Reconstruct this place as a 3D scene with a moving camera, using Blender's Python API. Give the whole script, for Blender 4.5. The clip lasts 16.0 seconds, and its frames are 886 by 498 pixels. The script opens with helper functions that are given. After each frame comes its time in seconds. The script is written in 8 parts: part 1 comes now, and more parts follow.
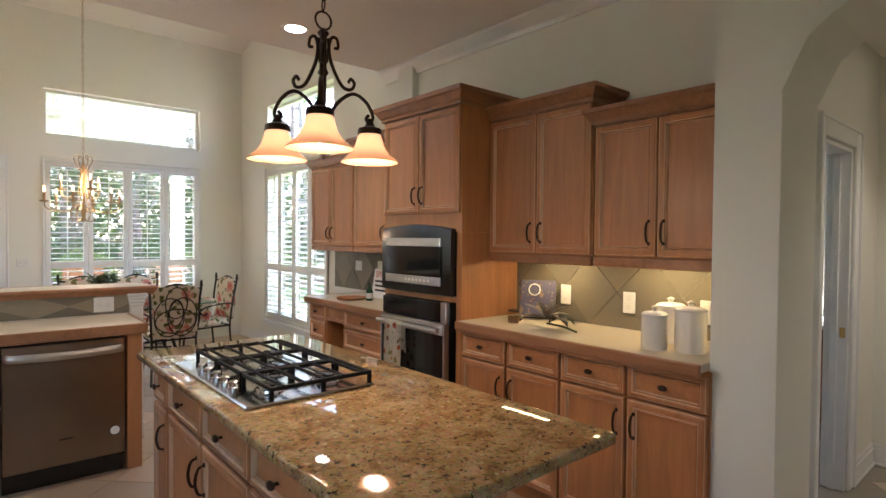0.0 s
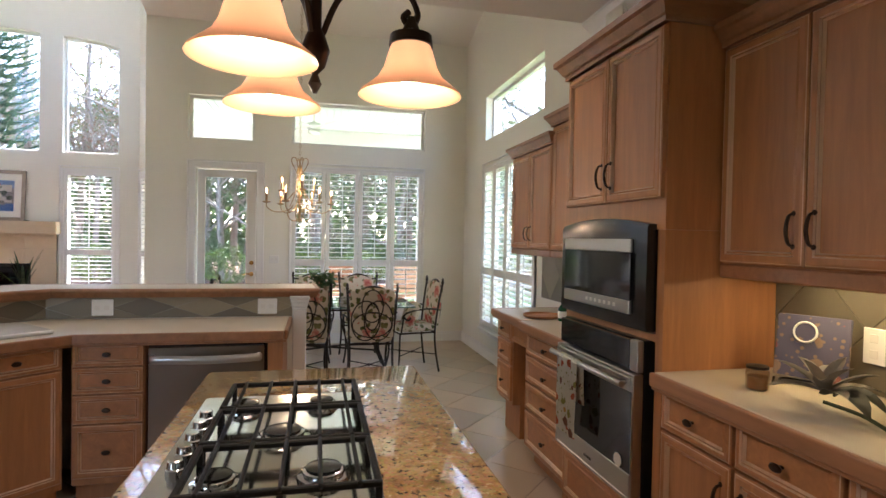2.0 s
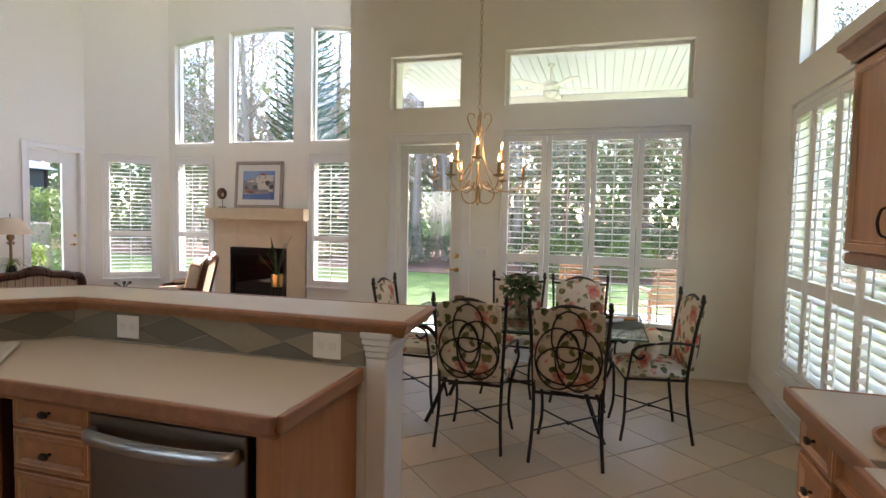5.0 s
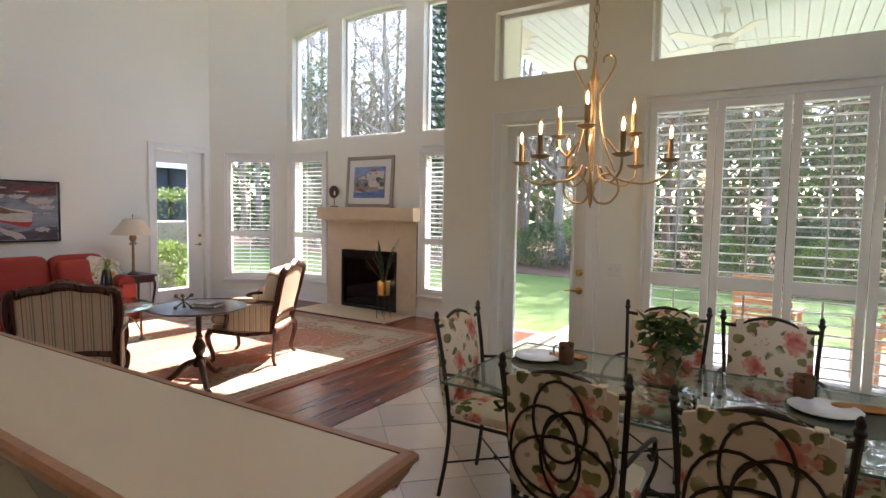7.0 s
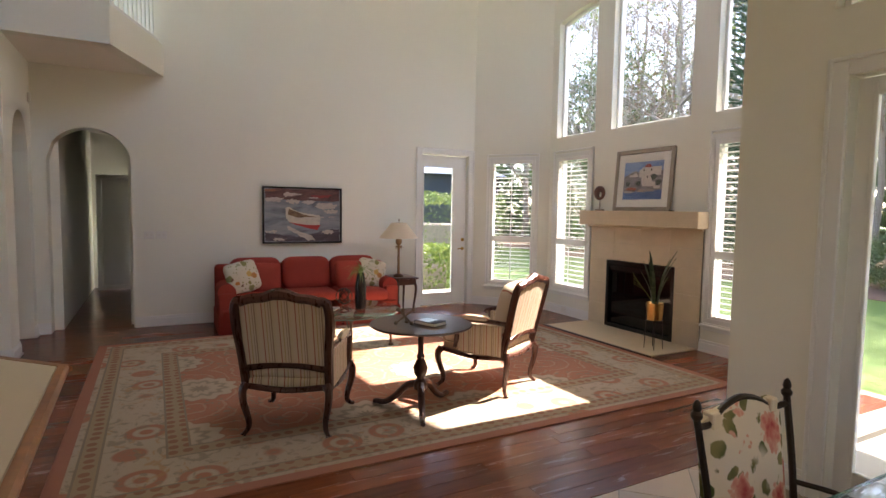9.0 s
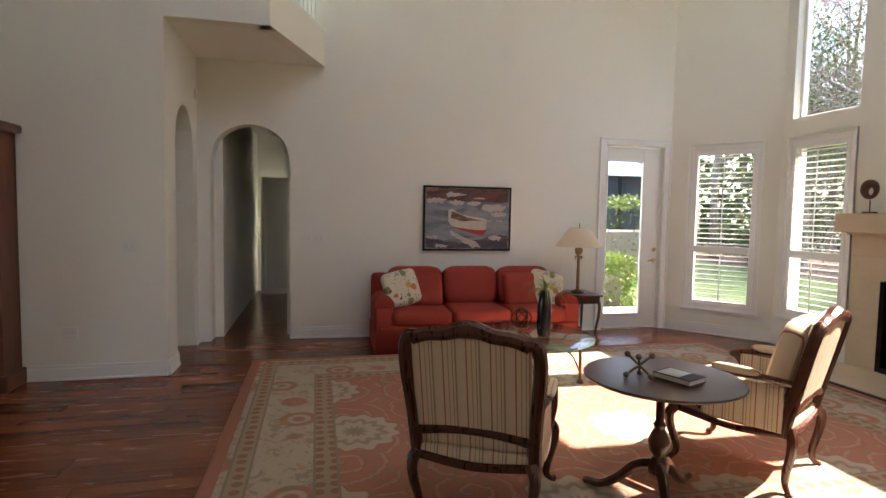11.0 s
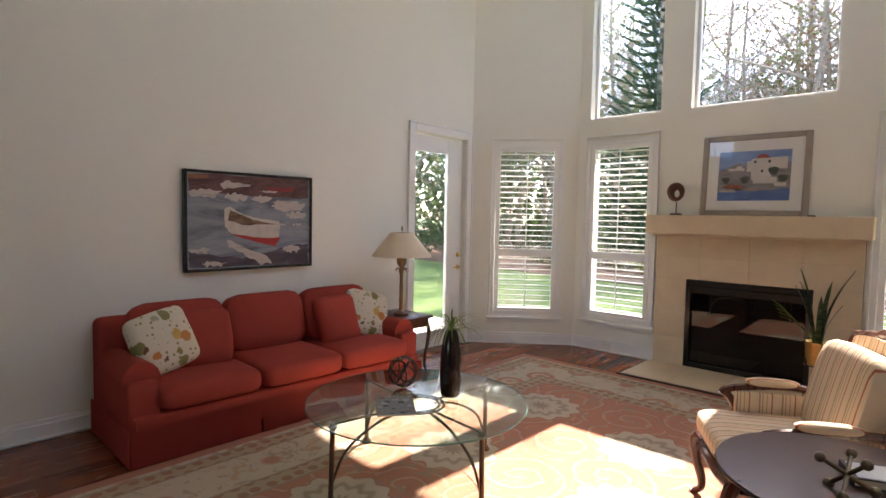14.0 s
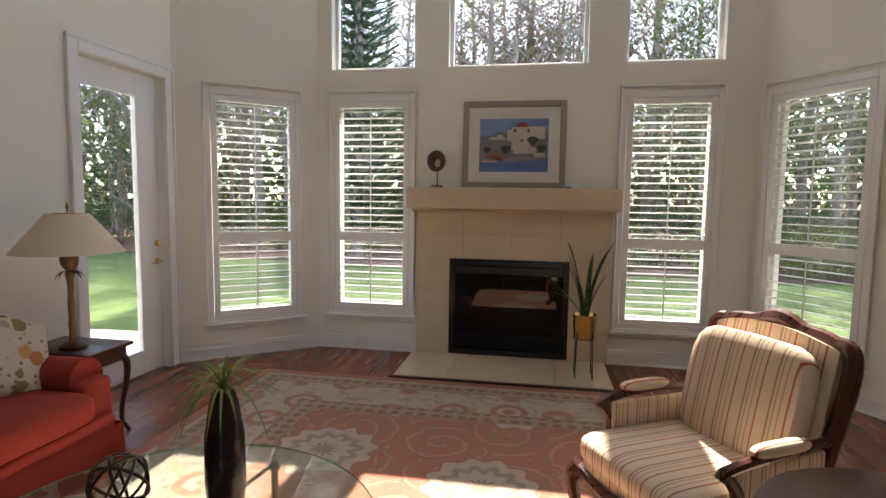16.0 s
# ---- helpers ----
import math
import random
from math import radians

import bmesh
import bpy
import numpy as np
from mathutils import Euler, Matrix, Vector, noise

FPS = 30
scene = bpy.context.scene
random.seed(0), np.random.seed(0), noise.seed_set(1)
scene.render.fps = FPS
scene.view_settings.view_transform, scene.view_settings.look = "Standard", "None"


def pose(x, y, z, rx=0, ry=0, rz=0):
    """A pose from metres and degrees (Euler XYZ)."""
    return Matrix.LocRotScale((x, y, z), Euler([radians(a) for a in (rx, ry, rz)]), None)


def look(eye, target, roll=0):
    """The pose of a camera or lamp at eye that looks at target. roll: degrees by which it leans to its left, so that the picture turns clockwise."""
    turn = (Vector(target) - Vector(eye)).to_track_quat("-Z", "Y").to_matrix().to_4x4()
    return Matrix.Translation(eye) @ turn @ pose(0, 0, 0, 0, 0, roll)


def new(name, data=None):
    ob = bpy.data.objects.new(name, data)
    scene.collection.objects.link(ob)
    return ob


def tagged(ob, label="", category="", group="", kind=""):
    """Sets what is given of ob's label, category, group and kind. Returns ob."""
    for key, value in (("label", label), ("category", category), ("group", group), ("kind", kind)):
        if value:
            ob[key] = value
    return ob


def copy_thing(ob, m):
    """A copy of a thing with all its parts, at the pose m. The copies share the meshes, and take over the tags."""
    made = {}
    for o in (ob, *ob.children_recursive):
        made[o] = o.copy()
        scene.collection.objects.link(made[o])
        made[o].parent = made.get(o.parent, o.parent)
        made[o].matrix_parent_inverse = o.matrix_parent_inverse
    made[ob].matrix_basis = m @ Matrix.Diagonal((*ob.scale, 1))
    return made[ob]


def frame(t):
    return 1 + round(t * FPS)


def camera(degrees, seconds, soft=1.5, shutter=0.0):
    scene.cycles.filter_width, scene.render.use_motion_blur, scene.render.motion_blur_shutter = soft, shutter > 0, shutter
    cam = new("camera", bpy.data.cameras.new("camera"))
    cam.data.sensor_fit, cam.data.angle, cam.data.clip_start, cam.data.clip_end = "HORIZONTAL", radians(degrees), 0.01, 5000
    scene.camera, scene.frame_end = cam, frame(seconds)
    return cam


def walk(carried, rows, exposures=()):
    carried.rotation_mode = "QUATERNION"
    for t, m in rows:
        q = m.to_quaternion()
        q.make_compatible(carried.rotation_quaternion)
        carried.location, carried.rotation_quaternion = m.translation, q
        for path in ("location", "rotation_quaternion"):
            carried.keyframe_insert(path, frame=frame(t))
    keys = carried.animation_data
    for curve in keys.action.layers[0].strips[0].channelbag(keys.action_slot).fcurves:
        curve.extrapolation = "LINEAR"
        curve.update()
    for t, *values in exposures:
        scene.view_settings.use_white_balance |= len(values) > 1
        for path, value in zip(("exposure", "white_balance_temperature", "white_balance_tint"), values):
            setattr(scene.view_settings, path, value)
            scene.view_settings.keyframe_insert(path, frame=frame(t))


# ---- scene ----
cam = camera(78.4, 16.0)
PATH = [
    (0, (0.824, 0.435, 1.463), (2.129, 1.95, 1.422), 0.5),
    (0.5, (1.058, 0.597, 1.47), (2.169, 2.26, 1.436), 0.7),
    (1, (1.293, 0.763, 1.459), (2.223, 2.534, 1.432), 0.9),
    (1.5, (1.555, 0.919, 1.447), (2.256, 2.792, 1.418), 1.1),
    (2, (1.799, 1.066, 1.449), (2.251, 3.013, 1.41), 1.1),
    (2.5, (2.027, 1.316, 1.432), (2.31, 3.295, 1.372), 1.1),
    (3, (2.193, 1.59, 1.433), (2.315, 3.585, 1.351), 1.2),
    (3.5, (2.37, 1.955, 1.46), (2.295, 3.952, 1.362), 1.4),
    (4, (2.451, 2.266, 1.446), (2.181, 4.245, 1.342), 1.2),
    (4.5, (2.481, 2.567, 1.48), (2.043, 4.515, 1.369), 1.4),
    (4.7, (2.504, 2.704, 1.482), (2.008, 4.639, 1.37), 1.3),
    (6.8, (2.374, 4.212, 1.524), (1.378, 5.942, 1.395), 1.0),
    (7, (2.359, 4.355, 1.546), (1.289, 6.039, 1.41), 1.0),
    (7.5, (2.321, 4.742, 1.55), (1.056, 6.285, 1.417), 1.0),
    (8, (2.21, 5.006, 1.55), (0.789, 6.407, 1.415), 1.0),
    (8.5, (2.038, 5.154, 1.561), (0.436, 6.343, 1.425), 0.8),
    (9, (1.834, 5.346, 1.568), (0.072, 6.282, 1.425), 0.9),
    (9.5, (1.602, 5.426, 1.541), (-0.246, 6.179, 1.403), 1.0),
    (10, (1.31, 5.508, 1.521), (-0.61, 6.051, 1.388), 1.0),
    (10.2, (1.177, 5.524, 1.512), (-0.769, 5.967, 1.382), 1.0),
    (12.3, (-0.549, 5.111, 1.524), (-2.44, 5.752, 1.406), 1.5),
    (12.5, (-0.684, 5.108, 1.523), (-2.532, 5.865, 1.41), 1.6),
    (13, (-1.006, 5.043, 1.526), (-2.73, 6.052, 1.411), 1.5),
    (13.5, (-1.343, 4.99, 1.519), (-2.909, 6.23, 1.407), 1.3),
    (14, (-1.74, 4.955, 1.527), (-3.092, 6.424, 1.41), 1.1),
    (14.5, (-2.096, 5.053, 1.515), (-3.196, 6.719, 1.391), 1.1),
    (15, (-2.443, 5.238, 1.512), (-3.255, 7.062, 1.382), 0.8),
    (15.5, (-2.701, 5.465, 1.493), (-3.28, 7.375, 1.355), 0.6),
    (16, (-2.886, 5.795, 1.479), (-3.224, 7.758, 1.299), 0.8),
]
EXPOSURES = [(t, stops, kelvin, 19) for t, stops, kelvin in ((0, 4.0, 5950), (1.5, 3.75, 5950), (3.0, 3.5, 5900), (4.7, 3.35, 6300), (7, 3.1, 6400), (8.5, 3.0, 6750), (10, 3.0, 7150), (12.5, 3.08, 6800), (13.5, 3.0, 6800), (14.5, 2.92, 6800), (15, 2.82, 6800), (15.5, 2.64, 6750), (16, 2.57, 6750))]
walk(cam, [(t, look(eye, target, roll)) for t, eye, target, roll in PATH], EXPOSURES)

# ---- world, sun, exposure ----
world = bpy.data.worlds.new("world")
scene.world = world
world.use_nodes = True
wn = world.node_tree
wn.nodes.clear()
sky = wn.nodes.new("ShaderNodeTexSky")
sky.sky_type, sky.sun_disc = "NISHITA", False
SUN_EL, SUN_AZ = radians(48.4), radians(1.5)
sky.sun_elevation, sky.sun_rotation = SUN_EL, SUN_AZ
bg = wn.nodes.new("ShaderNodeBackground")
bg.inputs[1].default_value = 0.15
wo = wn.nodes.new("ShaderNodeOutputWorld")
wn.links.new(sky.outputs[0], bg.inputs[0])
wn.links.new(bg.outputs[0], wo.inputs[0])
sun = new("sun", bpy.data.lights.new("sun", "SUN"))
sun.data.energy, sun.data.angle, sun.data.color = 3.4, radians(0.6), (1.0, 0.965, 0.91)
sun.matrix_world = look((0, 0, 30), (-math.sin(SUN_AZ) * math.cos(SUN_EL), -math.cos(SUN_AZ) * math.cos(SUN_EL), 30 - math.sin(SUN_EL)))


def bulb(x, y, z, watts, r=0.02, color=(1.0, 0.72, 0.42)):
    ob = new("lamp_light", bpy.data.lights.new("lamp_light", "POINT"))
    ob.data.energy, ob.data.shadow_soft_size, ob.data.color = watts, r, color
    ob.location = (x, y, z)
    return ob


def downlight(x, y, z, watts):
    ob = new("lamp_light", bpy.data.lights.new("lamp_light", "SPOT"))
    ob.data.energy, ob.data.spot_size, ob.data.spot_blend, ob.data.shadow_soft_size = watts, radians(120), 0.7, 0.05
    ob.data.color = (1.0, 0.86, 0.66)
    ob.location = (x, y, z)


# ---- materials ----


class Nodes:
    """Short ways to add and link shader nodes."""

    def __init__(self, name):
        self.m = bpy.data.materials.new(name)
        self.m.use_nodes = True
        self.t = self.m.node_tree
        self.p = self.t.nodes["Principled BSDF"]

    def add(self, kind, **vals):
        n = self.t.nodes.new("ShaderNode" + kind)
        for k, v in vals.items():
            n.inputs[k.replace("_", " ")].default_value = v
        return n

    def link(self, a, b):
        self.t.links.new(a, b)

    def coord(self, scale=(1, 1, 1), rot=(0, 0, 0), which="Object"):
        tc, mp = self.add("TexCoord"), self.add("Mapping")
        mp.inputs["Scale"].default_value, mp.inputs["Rotation"].default_value = scale, rot
        self.link(tc.outputs[which], mp.inputs[0])
        return mp.outputs[0]

    def noise(self, vec, scale, detail=4, rough=0.55, dist=0.0):
        n = self.add("TexNoise", Scale=scale, Detail=detail, Roughness=rough, Distortion=dist)
        self.link(vec, n.inputs["Vector"])
        return n.outputs["Fac"]

    def voronoi(self, vec, scale, feature="F1", out="Distance", rand=1.0):
        n = self.add("TexVoronoi", Scale=scale, Randomness=rand)
        n.feature = feature
        self.link(vec, n.inputs["Vector"])
        return n.outputs[out]

    def ramp(self, fac, stops, const=False):
        n = self.add("ValToRGB")
        e = n.color_ramp.elements
        if const:
            n.color_ramp.interpolation = "CONSTANT"
        while len(e) < len(stops):
            e.new(0.5)
        for el, (pos, c) in zip(e, stops):
            el.position = pos
            el.color = (*c, 1) if len(c) == 3 else (c[0], c[0], c[0], 1)
        self.link(fac, n.inputs[0])
        return n.outputs[0]

    def mix(self, fac, a, b, mode="MIX"):
        n = self.add("Mix")
        n.data_type, n.blend_type = "RGBA", mode
        for s, v in ((n.inputs[0], fac), (n.inputs[6], a), (n.inputs[7], b)):
            if hasattr(v, "links"):
                self.link(v, s)
            else:
                s.default_value = v if isinstance(v, (int, float)) else (*v, 1)
        return n.outputs[2]

    def math(self, op, a, b=0.0, c=0.0):
        n = self.add("Math")
        n.operation = op
        for s, v in zip(n.inputs, (a, b, c)):
            if hasattr(v, "links"):
                self.link(v, s)
            else:
                s.default_value = v
        return n.outputs[0]

    def bump(self, height, strength=0.3, dist=0.01):
        b = self.add("Bump", Strength=strength, Distance=dist)
        self.link(height, b.inputs["Height"])
        self.link(b.outputs[0], self.p.inputs["Normal"])

    def done(self, color=None, rough=0.5, metal=0.0, spec=0.5):
        for key, v in (("Base Color", color), ("Roughness", rough), ("Metallic", metal), ("Specular IOR Level", spec)):
            if v is None:
                continue
            if hasattr(v, "links"):
                self.link(v, self.p.inputs[key])
            else:
                self.p.inputs[key].default_value = v if isinstance(v, (int, float)) else (*v, 1)
        return self.m


def sh(c, k):
    return tuple(min(1.0, max(0.0, v * k)) for v in c)


def plain(name, c, rough=0.5, metal=0.0, var=0.12, scale=6.0, bump=0.0, bscale=80.0, spec=0.5):
    """A surface of one colour with faint large stains, fine grain and uneven gloss."""
    n = Nodes(name)
    v = n.coord()
    big, fine = n.noise(v, scale), n.noise(v, bscale, 3)
    col = n.mix(big, sh(c, 1 - var), sh(c, 1 + var))
    col = n.mix(n.math("MULTIPLY", fine, 0.25), col, sh(c, 1 - 1.6 * var))
    if bump:
        n.bump(fine, bump, 0.004)
    amp = min(0.16, rough)
    r = n.math("MULTIPLY_ADD", big, amp, rough - amp / 2)
    return n.done(col, r, metal, spec)


def wood(name, c, rough=0.4, dark=0.6, axis=2, scale=1.0, bump=0.08, island=False):
    """Wood with grain along an axis, in two scales."""
    n = Nodes(name)
    s = [7.0 * scale] * 3
    s[axis] = 0.7 * scale
    v = n.coord(tuple(s))
    info = n.add("ObjectInfo")
    add = n.add("VectorMath")
    add.operation = "MULTIPLY_ADD"
    n.link(info.outputs["Random"], add.inputs[0])
    add.inputs[1].default_value = (31, 17, 23)
    n.link(v, add.inputs[2])
    v2 = add.outputs[0]
    g = n.noise(v2, 3.0, 6, 0.6, 0.6)
    fine = n.noise(v2, 16.0, 3, 0.6)
    col = n.ramp(g, [(0.3, sh(c, dark)), (0.5, c), (0.72, sh(c, 1.22))])
    col = n.mix(n.math("MULTIPLY", fine, 0.35), col, sh(c, dark * 0.85))
    if island:
        k = n.math("MULTIPLY_ADD", info.outputs["Random"], 0.5, 0.72)
        col = n.mix(1.0, col, k, "MULTIPLY")
    n.bump(fine, bump, 0.002)
    return n.done(col, n.math("MULTIPLY_ADD", g, 0.15, rough - 0.07))


def glow(name, c, strength):
    n = Nodes(name)
    n.p.inputs["Emission Color"].default_value = (*c, 1)
    n.p.inputs["Emission Strength"].default_value = strength
    return n.done(c, 0.4)


def glass(name, tint=(1, 1, 1), rough=0.0, gloss=0.75):
    """Thin clear glass: see-through, with a mirror gloss that grows at low angles."""
    n = Nodes(name)
    tr, gl, lw, mx = n.add("BsdfTransparent"), n.add("BsdfGlossy", Roughness=rough), n.add("LayerWeight", Blend=0.5), n.add("MixShader")
    tr.inputs[0].default_value = (*tint, 1)
    fac = n.math("MULTIPLY_ADD", n.math("POWER", lw.outputs["Facing"], 4.0), gloss, 0.045)
    n.link(fac, mx.inputs[0])
    n.link(tr.outputs[0], mx.inputs[1])
    n.link(gl.outputs[0], mx.inputs[2])
    n.link(mx.outputs[0], n.t.nodes["Material Output"].inputs[0])
    return n.m


def tile_material(name, c0, c1, rough=0.4):
    """Mottled stone-like tile, each tile of its own tone."""
    n = Nodes(name)
    v = n.coord(which="Object")
    info = n.add("ObjectInfo")
    geo = n.add("NewGeometry")
    rnd = n.math("FRACT", n.math("ADD", info.outputs["Random"], geo.outputs["Random Per Island"]))
    col = n.mix(rnd, c0, c1)
    big, fine = n.noise(v, 4.0, 5), n.noise(v, 40.0, 3)
    col = n.mix(n.math("MULTIPLY", big, 0.35), col, sh(c0, 0.72))
    col = n.mix(n.math("MULTIPLY", fine, 0.25), col, sh(c1, 1.3))
    n.bump(n.math("ADD", big, n.math("MULTIPLY", fine, 0.3)), 0.06, 0.003)
    return n.done(col, n.math("MULTIPLY_ADD", big, 0.12, rough - 0.06))


M = {}
M["wall"] = plain("wall_paint", (0.81, 0.79, 0.69), 0.7, var=0.03, scale=1.2, bump=0.06, bscale=140)
M["ceiling"] = plain("ceiling_paint", (0.86, 0.82, 0.74), 0.8, var=0.03, scale=1.0, bump=0.1, bscale=90)
M["trim"] = plain("trim_paint", (0.80, 0.79, 0.75), 0.35, var=0.03, scale=3)
M["shutter"] = plain("shutter_paint", (0.82, 0.81, 0.77), 0.35, var=0.03, scale=3)
M["pane"] = glass("window_glass")
M["maple"] = wood("glazed_maple", (0.47, 0.205, 0.078), 0.38, 0.82, 2, 1.0)
M["glaze"] = wood("pale_glaze_line", (0.70, 0.46, 0.29), 0.4, 0.8, 2, 1.0)
M["maple_h"] = wood("glazed_maple_across", (0.47, 0.205, 0.078), 0.38, 0.82, 1, 1.0)
M["maple_trim"] = wood("maple_edging", (0.36, 0.165, 0.075), 0.36, 0.75, 1, 1.0)
M["plank"] = wood("cherry_plank", (0.215, 0.064, 0.026), 0.25, 0.7, 1, 1.1, 0.05, True)
M["plank"].node_tree.nodes["Principled BSDF"].inputs["Specular IOR Level"].default_value = 0.45
M["mahogany"] = wood("dark_mahogany", (0.07, 0.024, 0.012), 0.3, 0.5, 2, 1.5)
M["laminate"] = plain("cream_laminate", (0.60, 0.52, 0.40), 0.42, var=0.05, scale=9, bscale=160)
M["tile"] = tile_material("slate_floor_tile", (0.62, 0.46, 0.305), (0.36, 0.30, 0.235), 0.30)
M["grout"] = plain("tile_grout", (0.30, 0.27, 0.22), 0.9, var=0.1, scale=20)
M["splash"] = tile_material("slate_wall_tile", (0.32, 0.265, 0.17), (0.10, 0.085, 0.062), 0.45)
M["travertine"] = plain("travertine", (0.62, 0.49, 0.33), 0.45, var=0.14, scale=5, bump=0.1, bscale=50)
M["steel"] = plain("brushed_steel", (0.50, 0.49, 0.47), 0.32, 1.0, 0.06, 3)
M["dark_steel"] = plain("warm_brushed_steel", (0.27, 0.21, 0.16), 0.31, 1.0, 0.08, 3)
M["chrome"] = plain("chrome", (0.62, 0.62, 0.61), 0.14, 1.0, 0.03, 5)
M["black_glass"] = plain("black_glass", (0.010, 0.010, 0.011), 0.07, var=0.1)
M["fire_glass"] = plain("firebox_glass", (0.003, 0.003, 0.003), 0.012, var=0.1, spec=0.35)
M["black"] = plain("black_enamel", (0.012, 0.012, 0.012), 0.2, var=0.2, scale=12)
M["iron"] = plain("wrought_iron", (0.035, 0.026, 0.02), 0.45, 0.5, 0.35, 14, 0.3, 120)
M["bronze"] = plain("oil_rubbed_bronze", (0.045, 0.024, 0.014), 0.38, 0.6, 0.3, 14, 0.2, 120)
M["gilt"] = plain("aged_gilt_metal", (0.44, 0.31, 0.16), 0.42, 0.6, 0.3, 18, 0.2, 90)
M["brass"] = plain("brass", (0.70, 0.45, 0.16), 0.22, 1.0, 0.08, 8)
M["white_plastic"] = plain("switch_plastic", (0.78, 0.76, 0.70), 0.35, var=0.03)
M["ceramic"] = plain("white_ceramic", (0.78, 0.75, 0.68), 0.18, var=0.04)
M["grass"] = None


def grass_material():
    n = Nodes("lawn_grass")
    v = n.coord()
    a, b = n.noise(v, 0.6, 5), n.noise(v, 30.0, 4)
    col = n.ramp(a, [(0.3, (0.09, 0.16, 0.02)), (0.7, (0.16, 0.245, 0.035))])
    col = n.mix(n.math("MULTIPLY", b, 0.6), col, (0.05, 0.11, 0.015))
    n.bump(b, 0.9, 0.04)
    return n.done(col, 0.8)


def leaf_material(name, c0, c1, rough=0.45):
    n = Nodes(name)
    geo = n.add("NewGeometry")
    col = n.mix(geo.outputs["Random Per Island"], c0, c1)
    n.p.inputs["Subsurface Weight"].default_value = 0.0
    tr, mx = n.add("BsdfTranslucent"), n.add("MixShader", Fac=0.35)
    n.link(col, tr.inputs[0])
    n.done(col, rough)
    n.link(n.p.outputs[0], mx.inputs[1])
    n.link(tr.outputs[0], mx.inputs[2])
    n.link(mx.outputs[0], n.t.nodes["Material Output"].inputs[0])
    return n.m


M["grass"] = grass_material()
M["leaf"] = leaf_material("dark_green_leaves", (0.035, 0.08, 0.025), (0.12, 0.17, 0.06))
M["leaf_light"] = leaf_material("spring_green_leaves", (0.10, 0.17, 0.03), (0.22, 0.28, 0.06))
M["leaf_rust"] = leaf_material("reddish_buds", (0.20, 0.09, 0.05), (0.30, 0.17, 0.10))
M["needle"] = leaf_material("conifer_needles", (0.014, 0.042, 0.018), (0.045, 0.085, 0.035))
M["bark"] = plain("grey_bark", (0.32, 0.27, 0.225), 0.9, var=0.35, scale=4, bump=0.8, bscale=18)
M["concrete"] = plain("patio_concrete", (0.52, 0.49, 0.44), 0.85, var=0.1, scale=2, bump=0.2, bscale=60)
M["beadboard"] = plain("white_beadboard", (0.75, 0.78, 0.84), 0.5, var=0.03)
M["stucco"] = plain("cream_stucco", (0.70, 0.68, 0.64), 0.9, var=0.06, scale=3, bump=0.4, bscale=70)

# ---- helpers for meshes ----


def mesh_of(bm, name, smooth=False):
    me = bpy.data.meshes.new(name)
    bmesh.ops.recalc_face_normals(bm, faces=bm.faces)
    bm.to_mesh(me)
    bm.free()
    if smooth:
        me.polygons.foreach_set("use_smooth", [True] * len(me.polygons))
        me.set_sharp_from_angle(angle=radians(38))
    return me


def part(name, bm, material, parent=None, label="", m=None, smooth=False):
    """Links a bmesh (or mesh) as one object, under a thing or part if given; m is in the parent's space."""
    me = bm if isinstance(bm, bpy.types.Mesh) else mesh_of(bm, name, smooth)
    if not me.materials:
        me.materials.append(material)
    ob = new(name, me)
    if parent:
        ob.parent = parent
    if m is not None:
        ob.matrix_basis = m
    return tagged(ob, label)


def thing(name, label, category, m=None, group="", kind=""):
    ob = new(name)
    ob.empty_display_size = 0.1
    if m is not None:
        ob.matrix_basis = m
    return tagged(ob, label, category, group, kind)


def setting(name, bm, material, label="", category="", smooth=False):
    return tagged(part(name, bm, material, None, label, None, smooth), label, category, "", "structure")


def box(x0, y0, z0, x1, y1, z1, bevel=0.0, bm=None, seg=1):
    """A box between two corners, its edges bevelled."""
    bm = bm or bmesh.new()
    lo = [min(a, b) for a, b in ((x0, x1), (y0, y1), (z0, z1))]
    hi = [max(a, b) for a, b in ((x0, x1), (y0, y1), (z0, z1))]
    r = bmesh.ops.create_cube(bm, size=1.0, matrix=Matrix.Translation([(a + b) / 2 for a, b in zip(lo, hi)]) @ Matrix.Diagonal([max(b - a, 1e-4) for a, b in zip(lo, hi)] + [1]))
    if bevel:
        es = list({e for v in r["verts"] for e in v.link_edges})
        bmesh.ops.bevel(bm, geom=es, offset=bevel, segments=seg, affect="EDGES", profile=0.5)
    return bm


def lathe(profile, seg=20, bm=None, m=None, cap=True):
    """Turns (radius, height) pairs about z."""
    bm = bm or bmesh.new()
    m = m or Matrix()
    rings = [[bm.verts.new(m @ Vector((max(r, 1e-4) * math.cos(2 * math.pi * i / seg), max(r, 1e-4) * math.sin(2 * math.pi * i / seg), z))) for i in range(seg)] for r, z in profile]
    for a, b in zip(rings, rings[1:]):
        for i in range(seg):
            bm.faces.new((a[i], a[(i + 1) % seg], b[(i + 1) % seg], b[i]))
    if cap:
        bm.faces.new(rings[0][::-1])
        bm.faces.new(rings[-1])
    return bm


